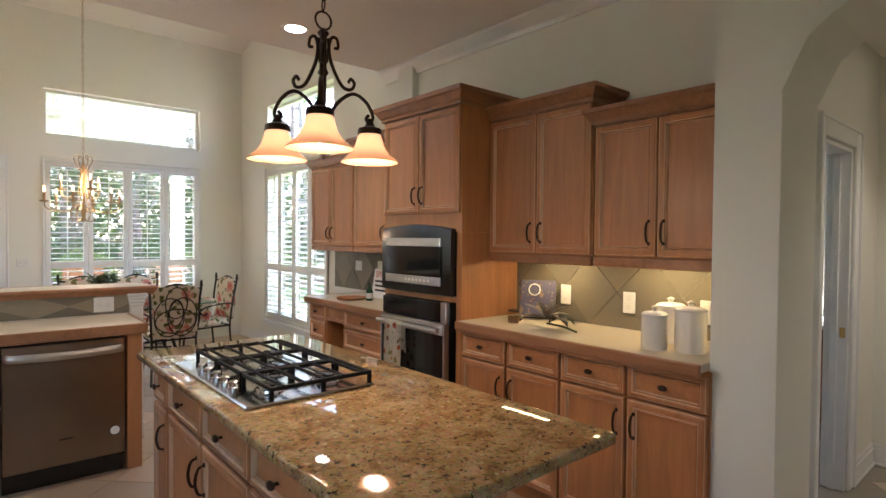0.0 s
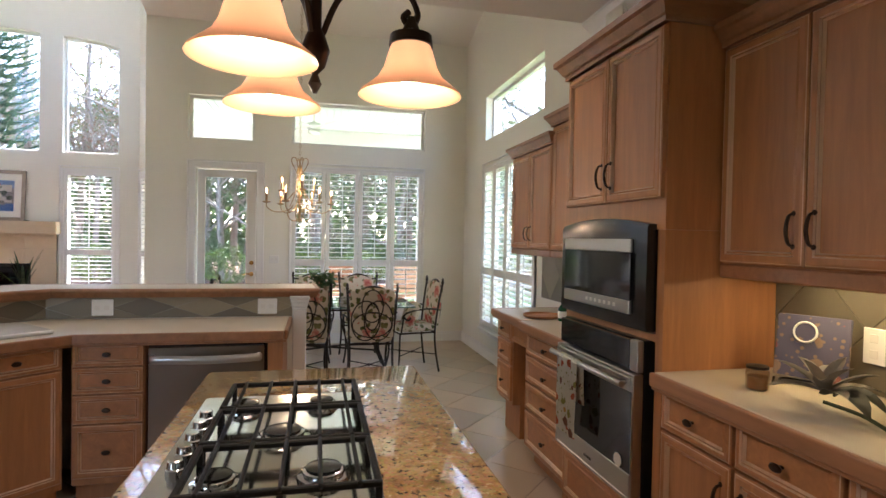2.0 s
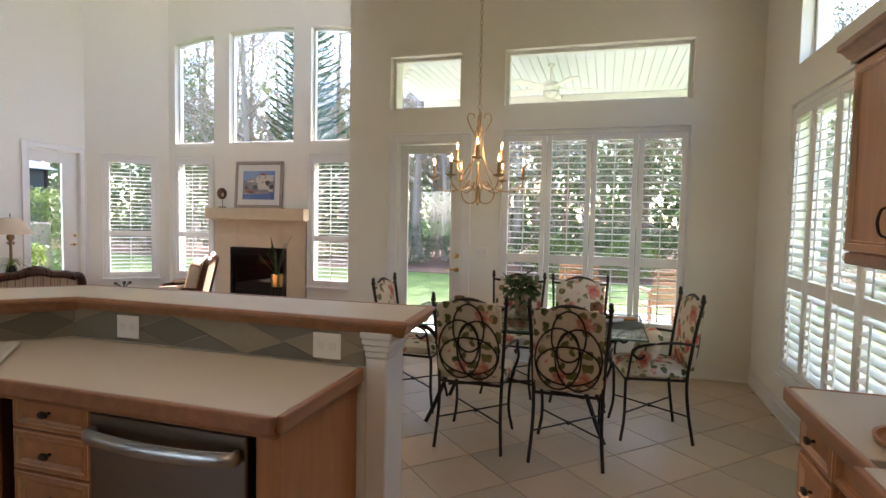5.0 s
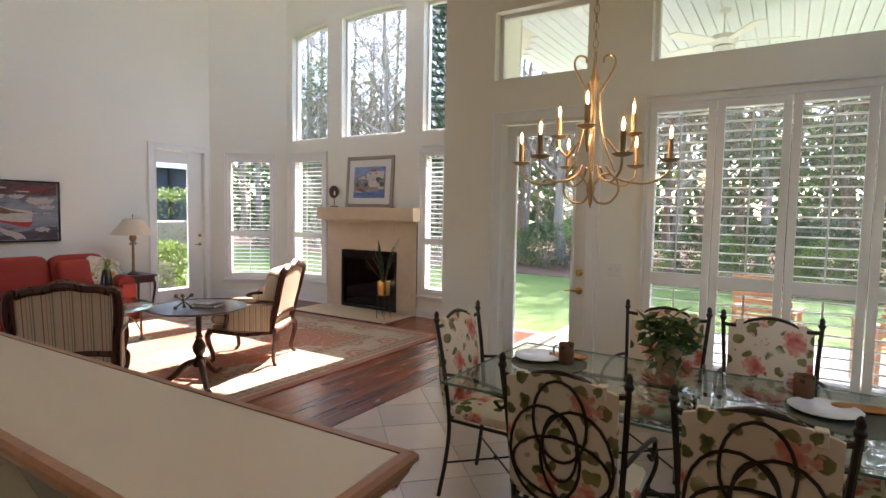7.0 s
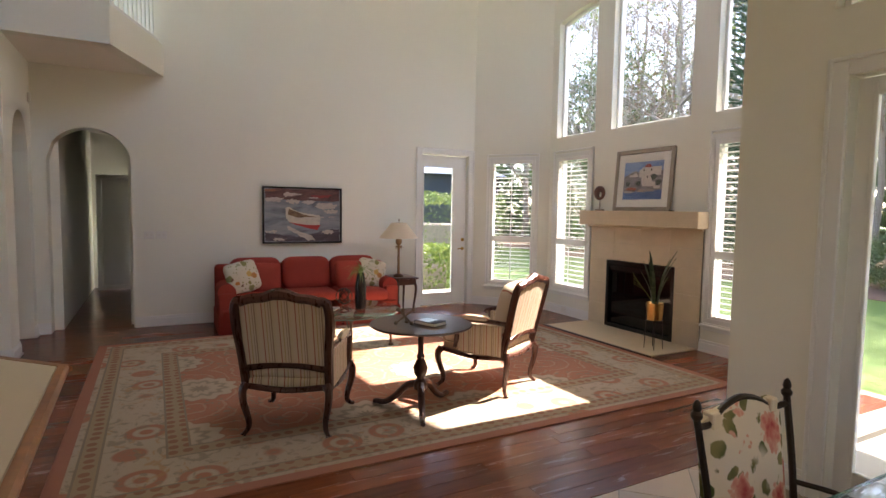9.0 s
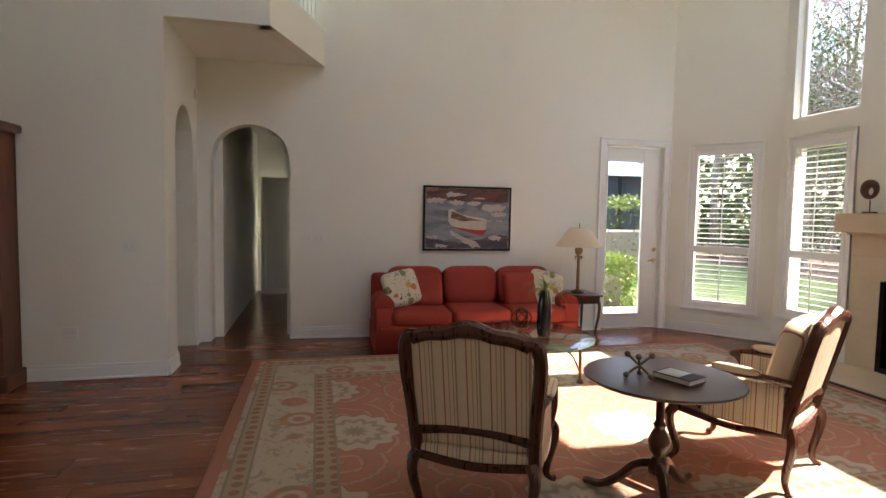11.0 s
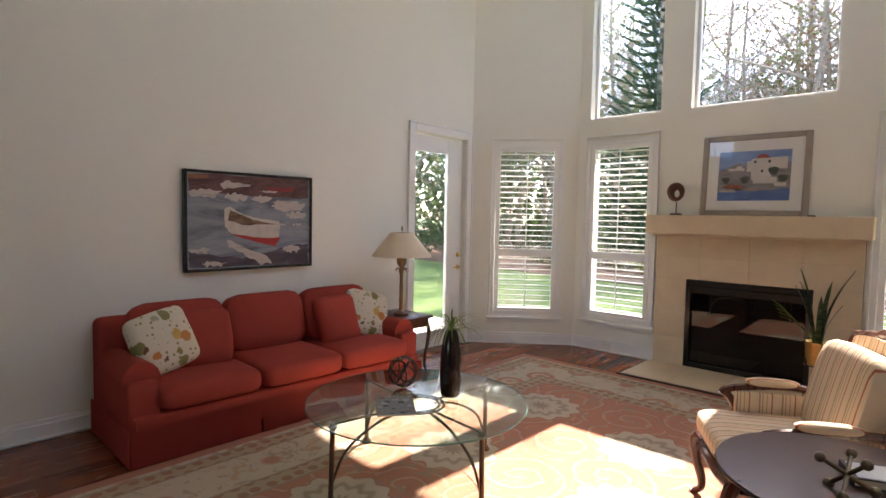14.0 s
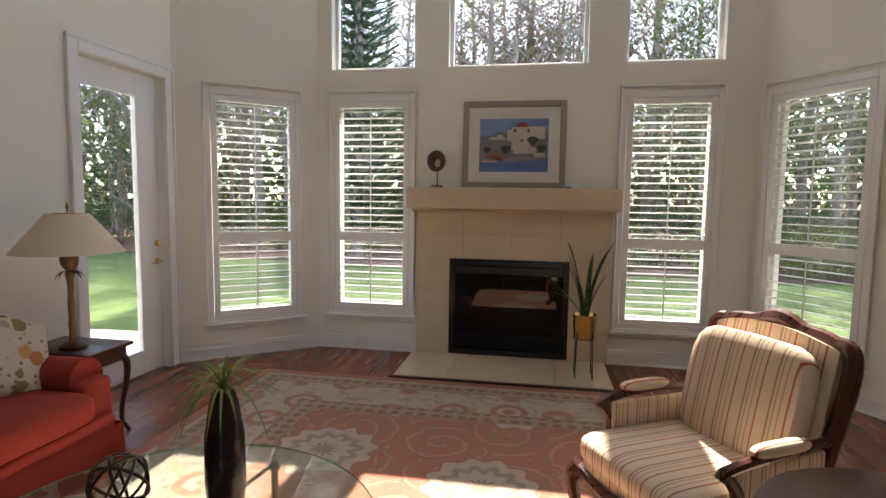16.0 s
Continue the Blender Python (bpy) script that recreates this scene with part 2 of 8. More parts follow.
def tube(points, r, seg=6, bm=None, closed=False):
    """A round bar along points; r is one radius or one per point."""
    bm = bm or bmesh.new()
    pts = [Vector(p) for p in points]
    n = len(pts)
    rad = r if isinstance(r, (list, tuple)) else [r] * n
    rings, ref = [], None
    for i, p in enumerate(pts):
        a = pts[(i - 1) % n] if closed or i else p
        b = pts[(i + 1) % n] if closed or i < n - 1 else p
        d = (b - a).normalized()
        if ref is None:
            ref = d.orthogonal().normalized()
        ref = (ref - d * ref.dot(d))
        ref = ref.normalized() if ref.length > 1e-5 else d.orthogonal().normalized()
        side = d.cross(ref)
        rings.append([bm.verts.new(p + rad[i] * (math.cos(2 * math.pi * k / seg) * ref + math.sin(2 * math.pi * k / seg) * side)) for k in range(seg)])
    pairs = list(zip(rings, rings[1:])) + ([(rings[-1], rings[0])] if closed else [])
    for a, b in pairs:
        for k in range(seg):
            bm.faces.new((a[k], a[(k + 1) % seg], b[(k + 1) % seg], b[k]))
    if not closed:
        bm.faces.new(rings[0][::-1])
        bm.faces.new(rings[-1])
    return bm


def spline(points, n=6):
    """Catmull-Rom through points, n steps between each two."""
    p = [Vector(q) for q in points]
    p = [2 * p[0] - p[1]] + p + [2 * p[-1] - p[-2]]
    out = []
    for i in range(1, len(p) - 2):
        for k in range(n):
            t = k / n
            a, b, c, d = p[i - 1:i + 3]
            out.append(0.5 * ((2 * b) + (c - a) * t + (2 * a - 5 * b + 4 * c - d) * t * t + (3 * b - a - 3 * c + d) * t ** 3))
    return out + [p[-2]]


def cushion(w, d, h, n=10, e=0.45, crown=1.0, bm=None, m=None):
    """A stuffed cushion, w x d x h, centred, with full sides and soft corners."""
    bm = bm or bmesh.new()
    m = m or Matrix()
    f = lambda t: math.copysign(abs(t) ** e, t)
    rows = []
    for j in range(n + 1):
        v = -math.pi / 2 + math.pi * j / n
        row = []
        for i in range(2 * n):
            u = 2 * math.pi * i / (2 * n)
            x, y, z = f(math.cos(v)) * f(math.cos(u)), f(math.cos(v)) * f(math.sin(u)), f(math.sin(v)) if crown < 0 else math.sin(v) * abs(crown) + f(math.sin(v)) * (1 - abs(crown))
            row.append(bm.verts.new(m @ Vector((x * w / 2, y * d / 2, z * h / 2))))
        rows.append(row)
    for a, b in zip(rows, rows[1:]):
        for i in range(2 * n):
            k = (i + 1) % (2 * n)
            bm.faces.new((a[i], a[k], b[k], b[i]))
    bmesh.ops.remove_doubles(bm, verts=bm.verts, dist=1e-4)
    return bm


def prism(poly, z0, z1, bm=None, bevel=0.0, seg=1):
    """An upright prism over a plan outline."""
    bm = bm or bmesh.new()
    lo = [bm.verts.new((x, y, z0)) for x, y in poly]
    hi = [bm.verts.new((x, y, z1)) for x, y in poly]
    n = len(poly)
    fs = [bm.faces.new(lo[::-1]), bm.faces.new(hi)]
    for i in range(n):
        fs.append(bm.faces.new((lo[i], lo[(i + 1) % n], hi[(i + 1) % n], hi[i])))
    if bevel:
        es = list({e for f in fs for e in f.edges})
        bmesh.ops.bevel(bm, geom=es, offset=bevel, segments=seg, affect="EDGES", profile=0.5)
    return bm


def wall_frame(a, b):
    """Pose at a with x along a to b, z up, y to the left of that way."""
    d = Vector((b[0] - a[0], b[1] - a[1], 0)).normalized()
    return Matrix.Translation((a[0], a[1], 0)) @ Matrix(((d.x, -d.y, 0, 0), (d.y, d.x, 0, 0), (0, 0, 1, 0), (0, 0, 0, 1)))


def wall(name, a, b, z1, holes=(), thick=0.2, z0=0.0, material=None, top=None):
    """A wall from a to b with its room face on the right of that way and its thickness to the left.
    holes: (s0, s1, bottom, top) with top a number or a function of s from 0 to 1; top: a function of s for a sloping upper edge."""
    bm, m = bmesh.new(), wall_frame(a, b)
    length = math.dist(a, b)
    zt = top or (lambda s: z1)

    def slab(s0, s1, lo0, lo1, hi0, hi1):
        v = [bm.verts.new(m @ Vector(q)) for q in ((s0, 0, lo0), (s1, 0, lo1), (s1, 0, hi1), (s0, 0, hi0), (s0, thick, lo0), (s1, thick, lo1), (s1, thick, hi1), (s0, thick, hi0))]
        for q in ((0, 1, 2, 3), (5, 4, 7, 6), (4, 0, 3, 7), (1, 5, 6, 2), (3, 2, 6, 7), (4, 5, 1, 0)):
            bm.faces.new([v[i] for i in q])

    cuts = sorted({0.0, length, *[h[0] for h in holes], *[h[1] for h in holes]})
    for s0, s1 in zip(cuts, cuts[1:]):
        over = sorted([h for h in holes if h[0] < (s0 + s1) / 2 < h[1]], key=lambda h: h[2])
        lo = z0
        for h in over:
            if h[2] > lo + 1e-4:
                slab(s0, s1, lo, lo, h[2], h[2])
            lo = h[3]
        if callable(lo):
            steps = 16
            hole = over[-1]
            for i in range(steps):
                p, q = s0 + (s1 - s0) * i / steps, s0 + (s1 - s0) * (i + 1) / steps
                k = lambda s: (s - hole[0]) / (hole[1] - hole[0])
                slab(p, q, lo(k(p)), lo(k(q)), zt(p), zt(q))
        else:
            slab(s0, s1, lo, lo, zt(s0), zt(s1))
    ob = setting(name, bm, material or M["wall"])
    return ob


def baseboard(runs, h=0.135, t=0.018):
    """Skirting along runs of (a, b), room on the right of each."""
    for a, b in runs:
        m, L = wall_frame(a, b), math.dist(a, b)
        bm = box(0, -t, 0, L, -0.001, h - 0.03, 0.0)
        box(0, -t * 0.6, h - 0.03, L, -0.001, h, 0.0, bm)
        box(0, -t * 1.7, 0, L, -t, 0.02, 0.004, bm)
        bmesh.ops.transform(bm, matrix=m, verts=bm.verts)
        setting("baseboard", bm, M["trim"])

# ---- structure ----
WX, LX, NY, FY = 3.84, -6.1, 8.55, 10.865
KX = 3.61
BAY_A, BAY_B, BAY_C, BAY_D = (-5.985, 10.06), (-5.0, FY), (-1.05, FY), (-0.31, 9.68)
SOFA_A = (-6.119, 4.08)
sofa_x = lambda y: SOFA_A[0] + (y - SOFA_A[1]) * (BAY_A[0] - SOFA_A[0]) / (BAY_A[1] - SOFA_A[1])
HIGH = 6.0

ground = setting("ground", prism([(-300, -300), (300, -300), (300, 300), (-300, 300)], -0.5, -0.16), M["grass"], "bright green mown lawn", "lawn")
sub = bmesh.new()
box(-6.3, -1.6, -0.15, 4.0, 8.75, -0.004, 0, sub)
box(-6.3, 8.75, -0.15, -0.1, 11.0, -0.004, 0, sub)
box(-12.5, -1.6, -0.15, -6.3, 6.0, -0.004, 0, sub)
box(4.0, -1.6, -0.15, 7.0, 4.0, -0.004, 0, sub)
floor = setting("floor", sub, M["grout"], "tiled and planked floor", "floor")

# living room, sofa side: door in the wall, arch to the hall
arch = lambda spring, rise: (lambda k: spring + rise * math.sqrt(max(0.0, 1 - (2 * k - 1) ** 2)))
wall("wall_west", SOFA_A, BAY_A, HIGH, [(0.14, 1.01, 0, arch(2.1, 0.40)), (5.03, 5.875, 0, 2.455)], 0.22)
wall("wall_bay_west", BAY_A, BAY_B, HIGH, [(0.295, 1.04, 0.39, 2.38)])
UPTOP = [(-4.86, -4.04, 4.42, 4.53), (-3.73, -2.48, 4.55, 4.55), (-2.16, -1.35, 4.53, 4.42)]
up_holes = []
for x0, x1, ta, tb in UPTOP:
    f = (lambda ta, tb: (lambda k: ta + (tb - ta) * k + 0.04 * (1 - (2 * k - 1) ** 2)))(ta, tb)
    up_holes.append((x0 - BAY_B[0], x1 - BAY_B[0], 2.70, f))
wall("wall_fireplace", BAY_B, BAY_C, HIGH,
     [(0.17, 0.905, 0.41, 2.39), (2.87, 3.61, 0.375, 2.39), (1.30, 2.42, 0.0, 0.93)] + up_holes)
wall("wall_bay_east", BAY_C, BAY_D, HIGH, [(0.115, 0.90, 0.36, 2.37)])
wall("wall_return", BAY_D, (-0.31, NY + 0.003), HIGH, thick=0.2)
# breakfast nook
wall("wall_nook", (-0.27, NY), (WX + 0.2, NY), 6.0,
     [(0.55, 1.29, 0, 2.295), (0.454, 1.257, 2.66, 3.23), (1.735, 3.495, 0.44, 2.34), (1.725, 3.52, 2.663, 3.23)])
wall("wall_nook_side", (WX, NY), (WX, 4.46), 6.0, [(0.95, 2.62, 0.40, 2.32), (0.94, 2.74, 2.68, 3.22)])
wall("wall_jog", (WX + 0.2, 4.46), (KX, 4.46), 6.0, thick=0.03)
wall("wall_kitchen", (KX, 4.44), (KX, 1.40), 6.0, thick=0.24)
# archway wall beside the counter
wall("wall_arch", (3.12, 1.39), (3.12, -1.6), 3.1, [(0.23, 1.51, 0, arch(2.03, 0.37))], 0.43)
box_bm = box(3.12, 1.39, 0, 3.62, 1.405, 3.1)
setting("wall_arch_end", box_bm, M["wall"])
# passage beyond the archway: its north wall has the bathroom door
wall("wall_hall_door", (3.552, 1.28), (5.3, 1.28), 2.9, [(0.53, 1.13, 0, 2.0)], 0.12)
wall("wall_hall_end", (5.3, 1.28), (5.3, -1.6), 2.9, thick=0.15)
wall("wall_bath", (6.2, 4.0), (6.2, -1.6), 3.1, [(0.9, 1.3, 1.5, 2.0)])
wall("wall_hall_north", (3.55, 4.0), (6.4, 4.0), 3.1)
setting("ceiling_passage", box(3.56, -1.45, 2.66, 5.3, 1.275, 2.76), M["ceiling"])
# the opening in this unseen wall is added to let skylight in
wall("wall_south", (6.4, -1.5), (-5.0, -1.5), HIGH, [(7.9, 9.4, 0.95, 2.3)])
# west side towards the entry
wall("wall_entry", (-4.78, -1.5), (-4.78, 3.84), HIGH, thick=0.3)
wall("wall_entry_arch", (-4.78, 4.08), (-6.33, 4.08), 3.205, [(0.36, 1.14, 0, arch(2.15, 0.42))], 0.24)
wall("wall_loft", (-4.78, 3.842), (-4.78, 4.98), HIGH, z0=3.205, thick=0.15)
loft_a, loft_b = (-4.78, 4.98), (LX, 5.49)
wall("wall_loft_front", loft_a, loft_b, 3.60, z0=3.205, thick=0.15)
setting("ceiling_loft", prism([(-4.90, 3.90), (-4.90, 4.93), (LX - 0.05, 5.40), (LX - 0.05, 3.90)], 3.208, 3.33), M["ceiling"])
# hall behind the arch
wall("wall_hall_a", (-10.4, 4.12), (LX - 0.22, 4.12), 3.1)
# the unseen opening in this wall is added to light the far end
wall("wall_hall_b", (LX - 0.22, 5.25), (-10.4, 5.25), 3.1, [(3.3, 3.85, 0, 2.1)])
# unseen slab and overhang added outside it: neutral bounce, no direct sun
setting("pavement_side", box(-11.5, 5.46, -0.17, -8.6, 9.6, -0.05, 0.01), M["concrete"], "added pale concrete slab, unseen, bouncing neutral light into the hall", "path")
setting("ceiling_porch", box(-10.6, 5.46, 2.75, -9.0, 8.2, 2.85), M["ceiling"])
wall("wall_hall_c", (-10.4, 5.25), (-10.4, 4.12), 3.1)
setting("ceiling_hall", box(-10.5, 3.0, 2.9, LX - 0.22, 5.3, 3.0), M["ceiling"])
wall("wall_closet", (-6.3, 3.2), (-5.09, 3.2), 3.2)
wall("wall_closet_end", (-6.3, 3.0), (-6.3, 3.9), 3.2)
setting("ceiling_closet", box(-6.5, 2.95, 3.2, -4.95, 3.9, 3.3), M["ceiling"])
setting("ceiling_hall_east", box(3.5, -1.6, 3.0, 6, 4.1, 3.1), M["ceiling"])
# ceilings
setting("ceiling_living", prism([(-6.4, -1.7), (-0.27, -1.7), (-0.27, 8.5), (-0.07, 9.8), (-1.0, 11.1), (-5.1, 11.1), (-6.4, 10.2)], HIGH, HIGH + 0.1), M["ceiling"])
bmc = bmesh.new()
vs = [bmc.verts.new(p) for p in ((-0.3, 8.75, 4.11), (4.1, 8.75, 4.11), (4.1, 4.40, 5.25), (-0.3, 4.40, 5.25), (-0.3, 8.75, 4.21), (4.1, 8.75, 4.21), (4.1, 4.40, 5.35), (-0.3, 4.40, 5.35))]
for q in ((3, 2, 1, 0), (4, 5, 6, 7), (0, 1, 5, 4), (2, 3, 7, 6), (1, 2, 6, 5), (3, 0, 4, 7)):
    bmc.faces.new([vs[i] for i in q])
setting("ceiling_nook", bmc, M["ceiling"])
setting("ceiling_kitchen", box(-0.3, -1.7, 2.92, 3.9, 4.46, 3.04), M["ceiling"])
setting("wall_bulkhead", box(-0.3, 4.30, 3.04, 3.83, 4.462, 5.35), M["wall"])
setting("wall_bulkhead_west", box(-0.42, -1.6, 2.92, -0.3, 4.462, HIGH), M["wall"])
# crown moulding of the kitchen
bm = bmesh.new()
prof = [(0, 0), (0, -0.10), (-0.018, -0.10), (-0.03, -0.075), (-0.075, -0.03), (-0.09, -0.018), (-0.09, 0)]
rows = [[bm.verts.new((KX + x, y, 2.92 + z)) for x, z in prof] for y in (-1.5, 4.46)]
for i in range(len(prof)):
    k = (i + 1) % len(prof)
    bm.faces.new((rows[0][i], rows[0][k], rows[1][k], rows[1][i]))
setting("trim", bm, M["trim"])

baseboard([((sofa_x(5.10), 5.10), (sofa_x(8.995), 8.995)), (BAY_A, BAY_B), (BAY_B, (-4.01, FY)), ((-2.22, FY), BAY_C), (BAY_C, BAY_D), (BAY_D, (-0.31, NY)),
           ((-0.31, NY), (0.175, NY)), ((1.125, NY), (WX, NY)), ((WX, NY), (WX, 5.05)),
           ((-4.78, -1.5), (-4.78, 4.08)), ((-4.78, 4.08), (-5.14, 4.08)), ((-5.92, 4.08), (LX, 4.08)), ((LX, 4.08), (LX, 4.22)),
           ((-9.2, 4.12), (LX - 0.22, 4.12)), ((LX - 0.22, 5.25), (-10.4, 5.25)), ((4.78, 1.28), (5.3, 1.28)), ((5.3, 1.28), (5.3, -1.45)), ((-6.3, 3.2), (-5.09, 3.2))])

# ---- windows and doors ----
slat_mesh = {}


def slat(width):
    key = round(width, 3)
    if key not in slat_mesh:
        bm = bmesh.new()
        prof = [(-0.032, 0), (-0.02, 0.004), (0, 0.0055), (0.02, 0.004), (0.032, 0), (0.02, -0.004), (0, -0.0055), (-0.02, -0.004)]
        ends = [[bm.verts.new((x, y, z)) for y, z in prof] for x in (0, width)]
        for i in range(8):
            k = (i + 1) % 8
            bm.faces.new((ends[0][i], ends[0][k], ends[1][k], ends[1][i]))
        slat_mesh[key] = mesh_of(bm, "slat")
        slat_mesh[key].materials.append(M["shutter"])
    return slat_mesh[key]


def frame_ring(x0, x1, z0, z1, w, y0, y1, bm=None, bevel=0.004):
    bm = bm or bmesh.new()
    box(x0, y0, z0, x0 + w, y1, z1, bevel, bm)
    box(x1 - w, y0, z0, x1, y1, z1, bevel, bm)
    box(x0 + w, y0, z1 - w, x1 - w, y1, z1, bevel, bm)
    box(x0 + w, y0, z0, x1 - w, y1, z0 + w, bevel, bm)
    return bm


def pane(parent, x0, x1, z0, z1, y):
    p = part("pane", box(x0, y - 0.003, z0, x1, y + 0.003, z1), M["pane"], parent)
    p.visible_shadow = False
    return p


WIN = [0]


def window(a, b, s0, s1, z0, z1, label, glass_panes=True):
    """A fixed window set in a wall's hole: frame at depth and a pane."""
    WIN[0] += 1
    w = thing("window_%d" % WIN[0], label, "window", wall_frame(a, b), "", "structure")
    part("window_frame", frame_ring(s0, s1, z0, z1, 0.035, 0.09, 0.15), M["trim"], w)
    pane(w, s0 + 0.03, s1 - 0.03, z0 + 0.03, z1 - 0.03, 0.12)
    return w


def shutters(w, s0, s1, z0, z1, mid, panels, tilt=14, y=0.0, casing=True, outer=0.075):
    """Plantation shutters in a window: casing, sill, panels with slats above and below the middle rail."""
    if casing:
        bm = frame_ring(s0 - outer, s1 + outer, z0 - 0.04, z1 + outer, outer - 0.002, -0.02, -0.001)
        frame_ring(s0 - outer, s1 + outer, z0 - 0.05, z1 + outer + 0.045, 0.016, -0.03, -0.001, bm)
        part("casing", bm, M["trim"], w)
        bm = box(s0 - outer - 0.02, -0.05, z0 - 0.085, s1 + outer + 0.02, -0.001, z0 - 0.052, 0.008)
        box(s0 - outer, -0.02, z0 - 0.12, s1 + outer, -0.001, z0 - 0.085, 0.004, bm)
        part("window_sill", bm, M["trim"], w)
    pw = (s1 - s0) / panels
    for i in range(panels):
        p0, p1 = s0 + i * pw + 0.003, s0 + (i + 1) * pw - 0.003
        st = 0.05
        bm = frame_ring(p0, p1, z0, z1, st, y - 0.016, y + 0.016, None, 0.003)
        box(p0 + st, y - 0.016, mid - 0.045, p1 - st, y + 0.016, mid + 0.045, 0.003, bm)
        panel = part("shutter_panel", bm, M["shutter"], w)
        for lo, hi in ((z0 + st, mid - 0.045), (mid + 0.045, z1 - st)):
            n = max(1, int(round((hi - lo) / 0.066)))
            for k in range(n):
                z = lo + (k + 0.5) * (hi - lo) / n
                part("slat", slat(p1 - p0 - 2 * st), M["shutter"], panel, "", pose(p0 + st, y, z, tilt, 0, 0))
            part("tilt_rod", box((p0 + p1) / 2 - 0.006, y - 0.045, lo + 0.02, (p0 + p1) / 2 + 0.006, y - 0.034, hi - 0.02, 0.003), M["shutter"], panel)


# bay and fireplace windows
for a, b, s0, s1, z0, z1 in ((BAY_A, BAY_B, 0.295, 1.04, 0.39, 2.38), (BAY_B, BAY_C, 0.17, 0.905, 0.41, 2.39), (BAY_B, BAY_C, 2.87, 3.61, 0.375, 2.39), (BAY_C, BAY_D, 0.115, 0.90, 0.36, 2.37)):
    w = window(a, b, s0, s1, z0, z1, "tall white window with half-open plantation shutters")
    shutters(w, s0, s1, z0, z1, 1.115, 1, tilt=-4, outer=0.062)
# nook windows
w = window((-0.27, NY), (WX, NY), 1.735, 3.495, 0.44, 2.34, "wide white window with four plantation shutter panels")
shutters(w, 1.735, 3.495, 0.44, 2.34, 1.09, 4, tilt=-2, outer=0.03)
w = window((WX, NY), (WX, 4.46), 0.95, 2.62, 0.40, 2.32, "wide white side window with four plantation shutter panels")
shutters(w, 0.95, 2.62, 0.40, 2.32, 1.06, 4, tilt=22, outer=0.03)
window((-0.27, NY), (WX, NY), 0.454, 1.257, 2.66, 3.23, "white transom window above the nook door")
window((-0.27, NY), (WX, NY), 1.725, 3.52, 2.663, 3.23, "wide white transom window above the shutters")
window((WX, NY), (WX, 4.46), 0.94, 2.74, 2.68, 3.22, "wide white transom window in the side wall")
# three tall upper windows with a common arched head
for x0, x1, ta, tb in UPTOP:
    WIN[0] += 1
    w = thing("window_%d" % WIN[0], "tall white upper window with a gently arched head", "window", wall_frame(BAY_B, BAY_C), "upper windows", "structure")
    s0, s1 = x0 - BAY_B[0], x1 - BAY_B[0]
    bm = bmesh.new()
    box(s0, 0.09, 2.70, s0 + 0.035, 0.15, ta + 0.01, 0.004, bm)
    box(s1 - 0.035, 0.09, 2.70, s1, 0.15, tb + 0.01, 0.004, bm)
    box(s0 + 0.035, 0.09, 2.70, s1 - 0.035, 0.15, 2.735, 0.004, bm)
    n = 10
    top = [(s0 + (s1 - s0) * i / n, ta + (tb - ta) * i / n + 0.04 * (1 - (2 * i / n - 1) ** 2)) for i in range(n + 1)]
    for (p, zp), (q, zq) in zip(top, top[1:]):
        v = [bm.verts.new(c) for c in ((p, 0.09, zp - 0.035), (q, 0.09, zq - 0.035), (q, 0.09, zq), (p, 0.09, zp), (p, 0.15, zp - 0.035), (q, 0.15, zq - 0.035), (q, 0.15, zq), (p, 0.15, zp))]
        for f in ((0, 1, 2, 3), (5, 4, 7, 6), (3, 2, 6, 7), (4, 5, 1, 0)):
            bm.faces.new([v[i] for i in f])
    part("window_frame", bm, M["trim"], w)
    bm = bmesh.new()
    lo, hi = [bm.verts.new((s0, 0.12, 2.7)), bm.verts.new((s1, 0.12, 2.7))], [bm.verts.new((s, 0.12, z - 0.01)) for s, z in top]
    bm.faces.new([lo[0], lo[1]] + hi[::-1])
    p = part("pane", bm, M["pane"], w)
    p.visible_shadow = False


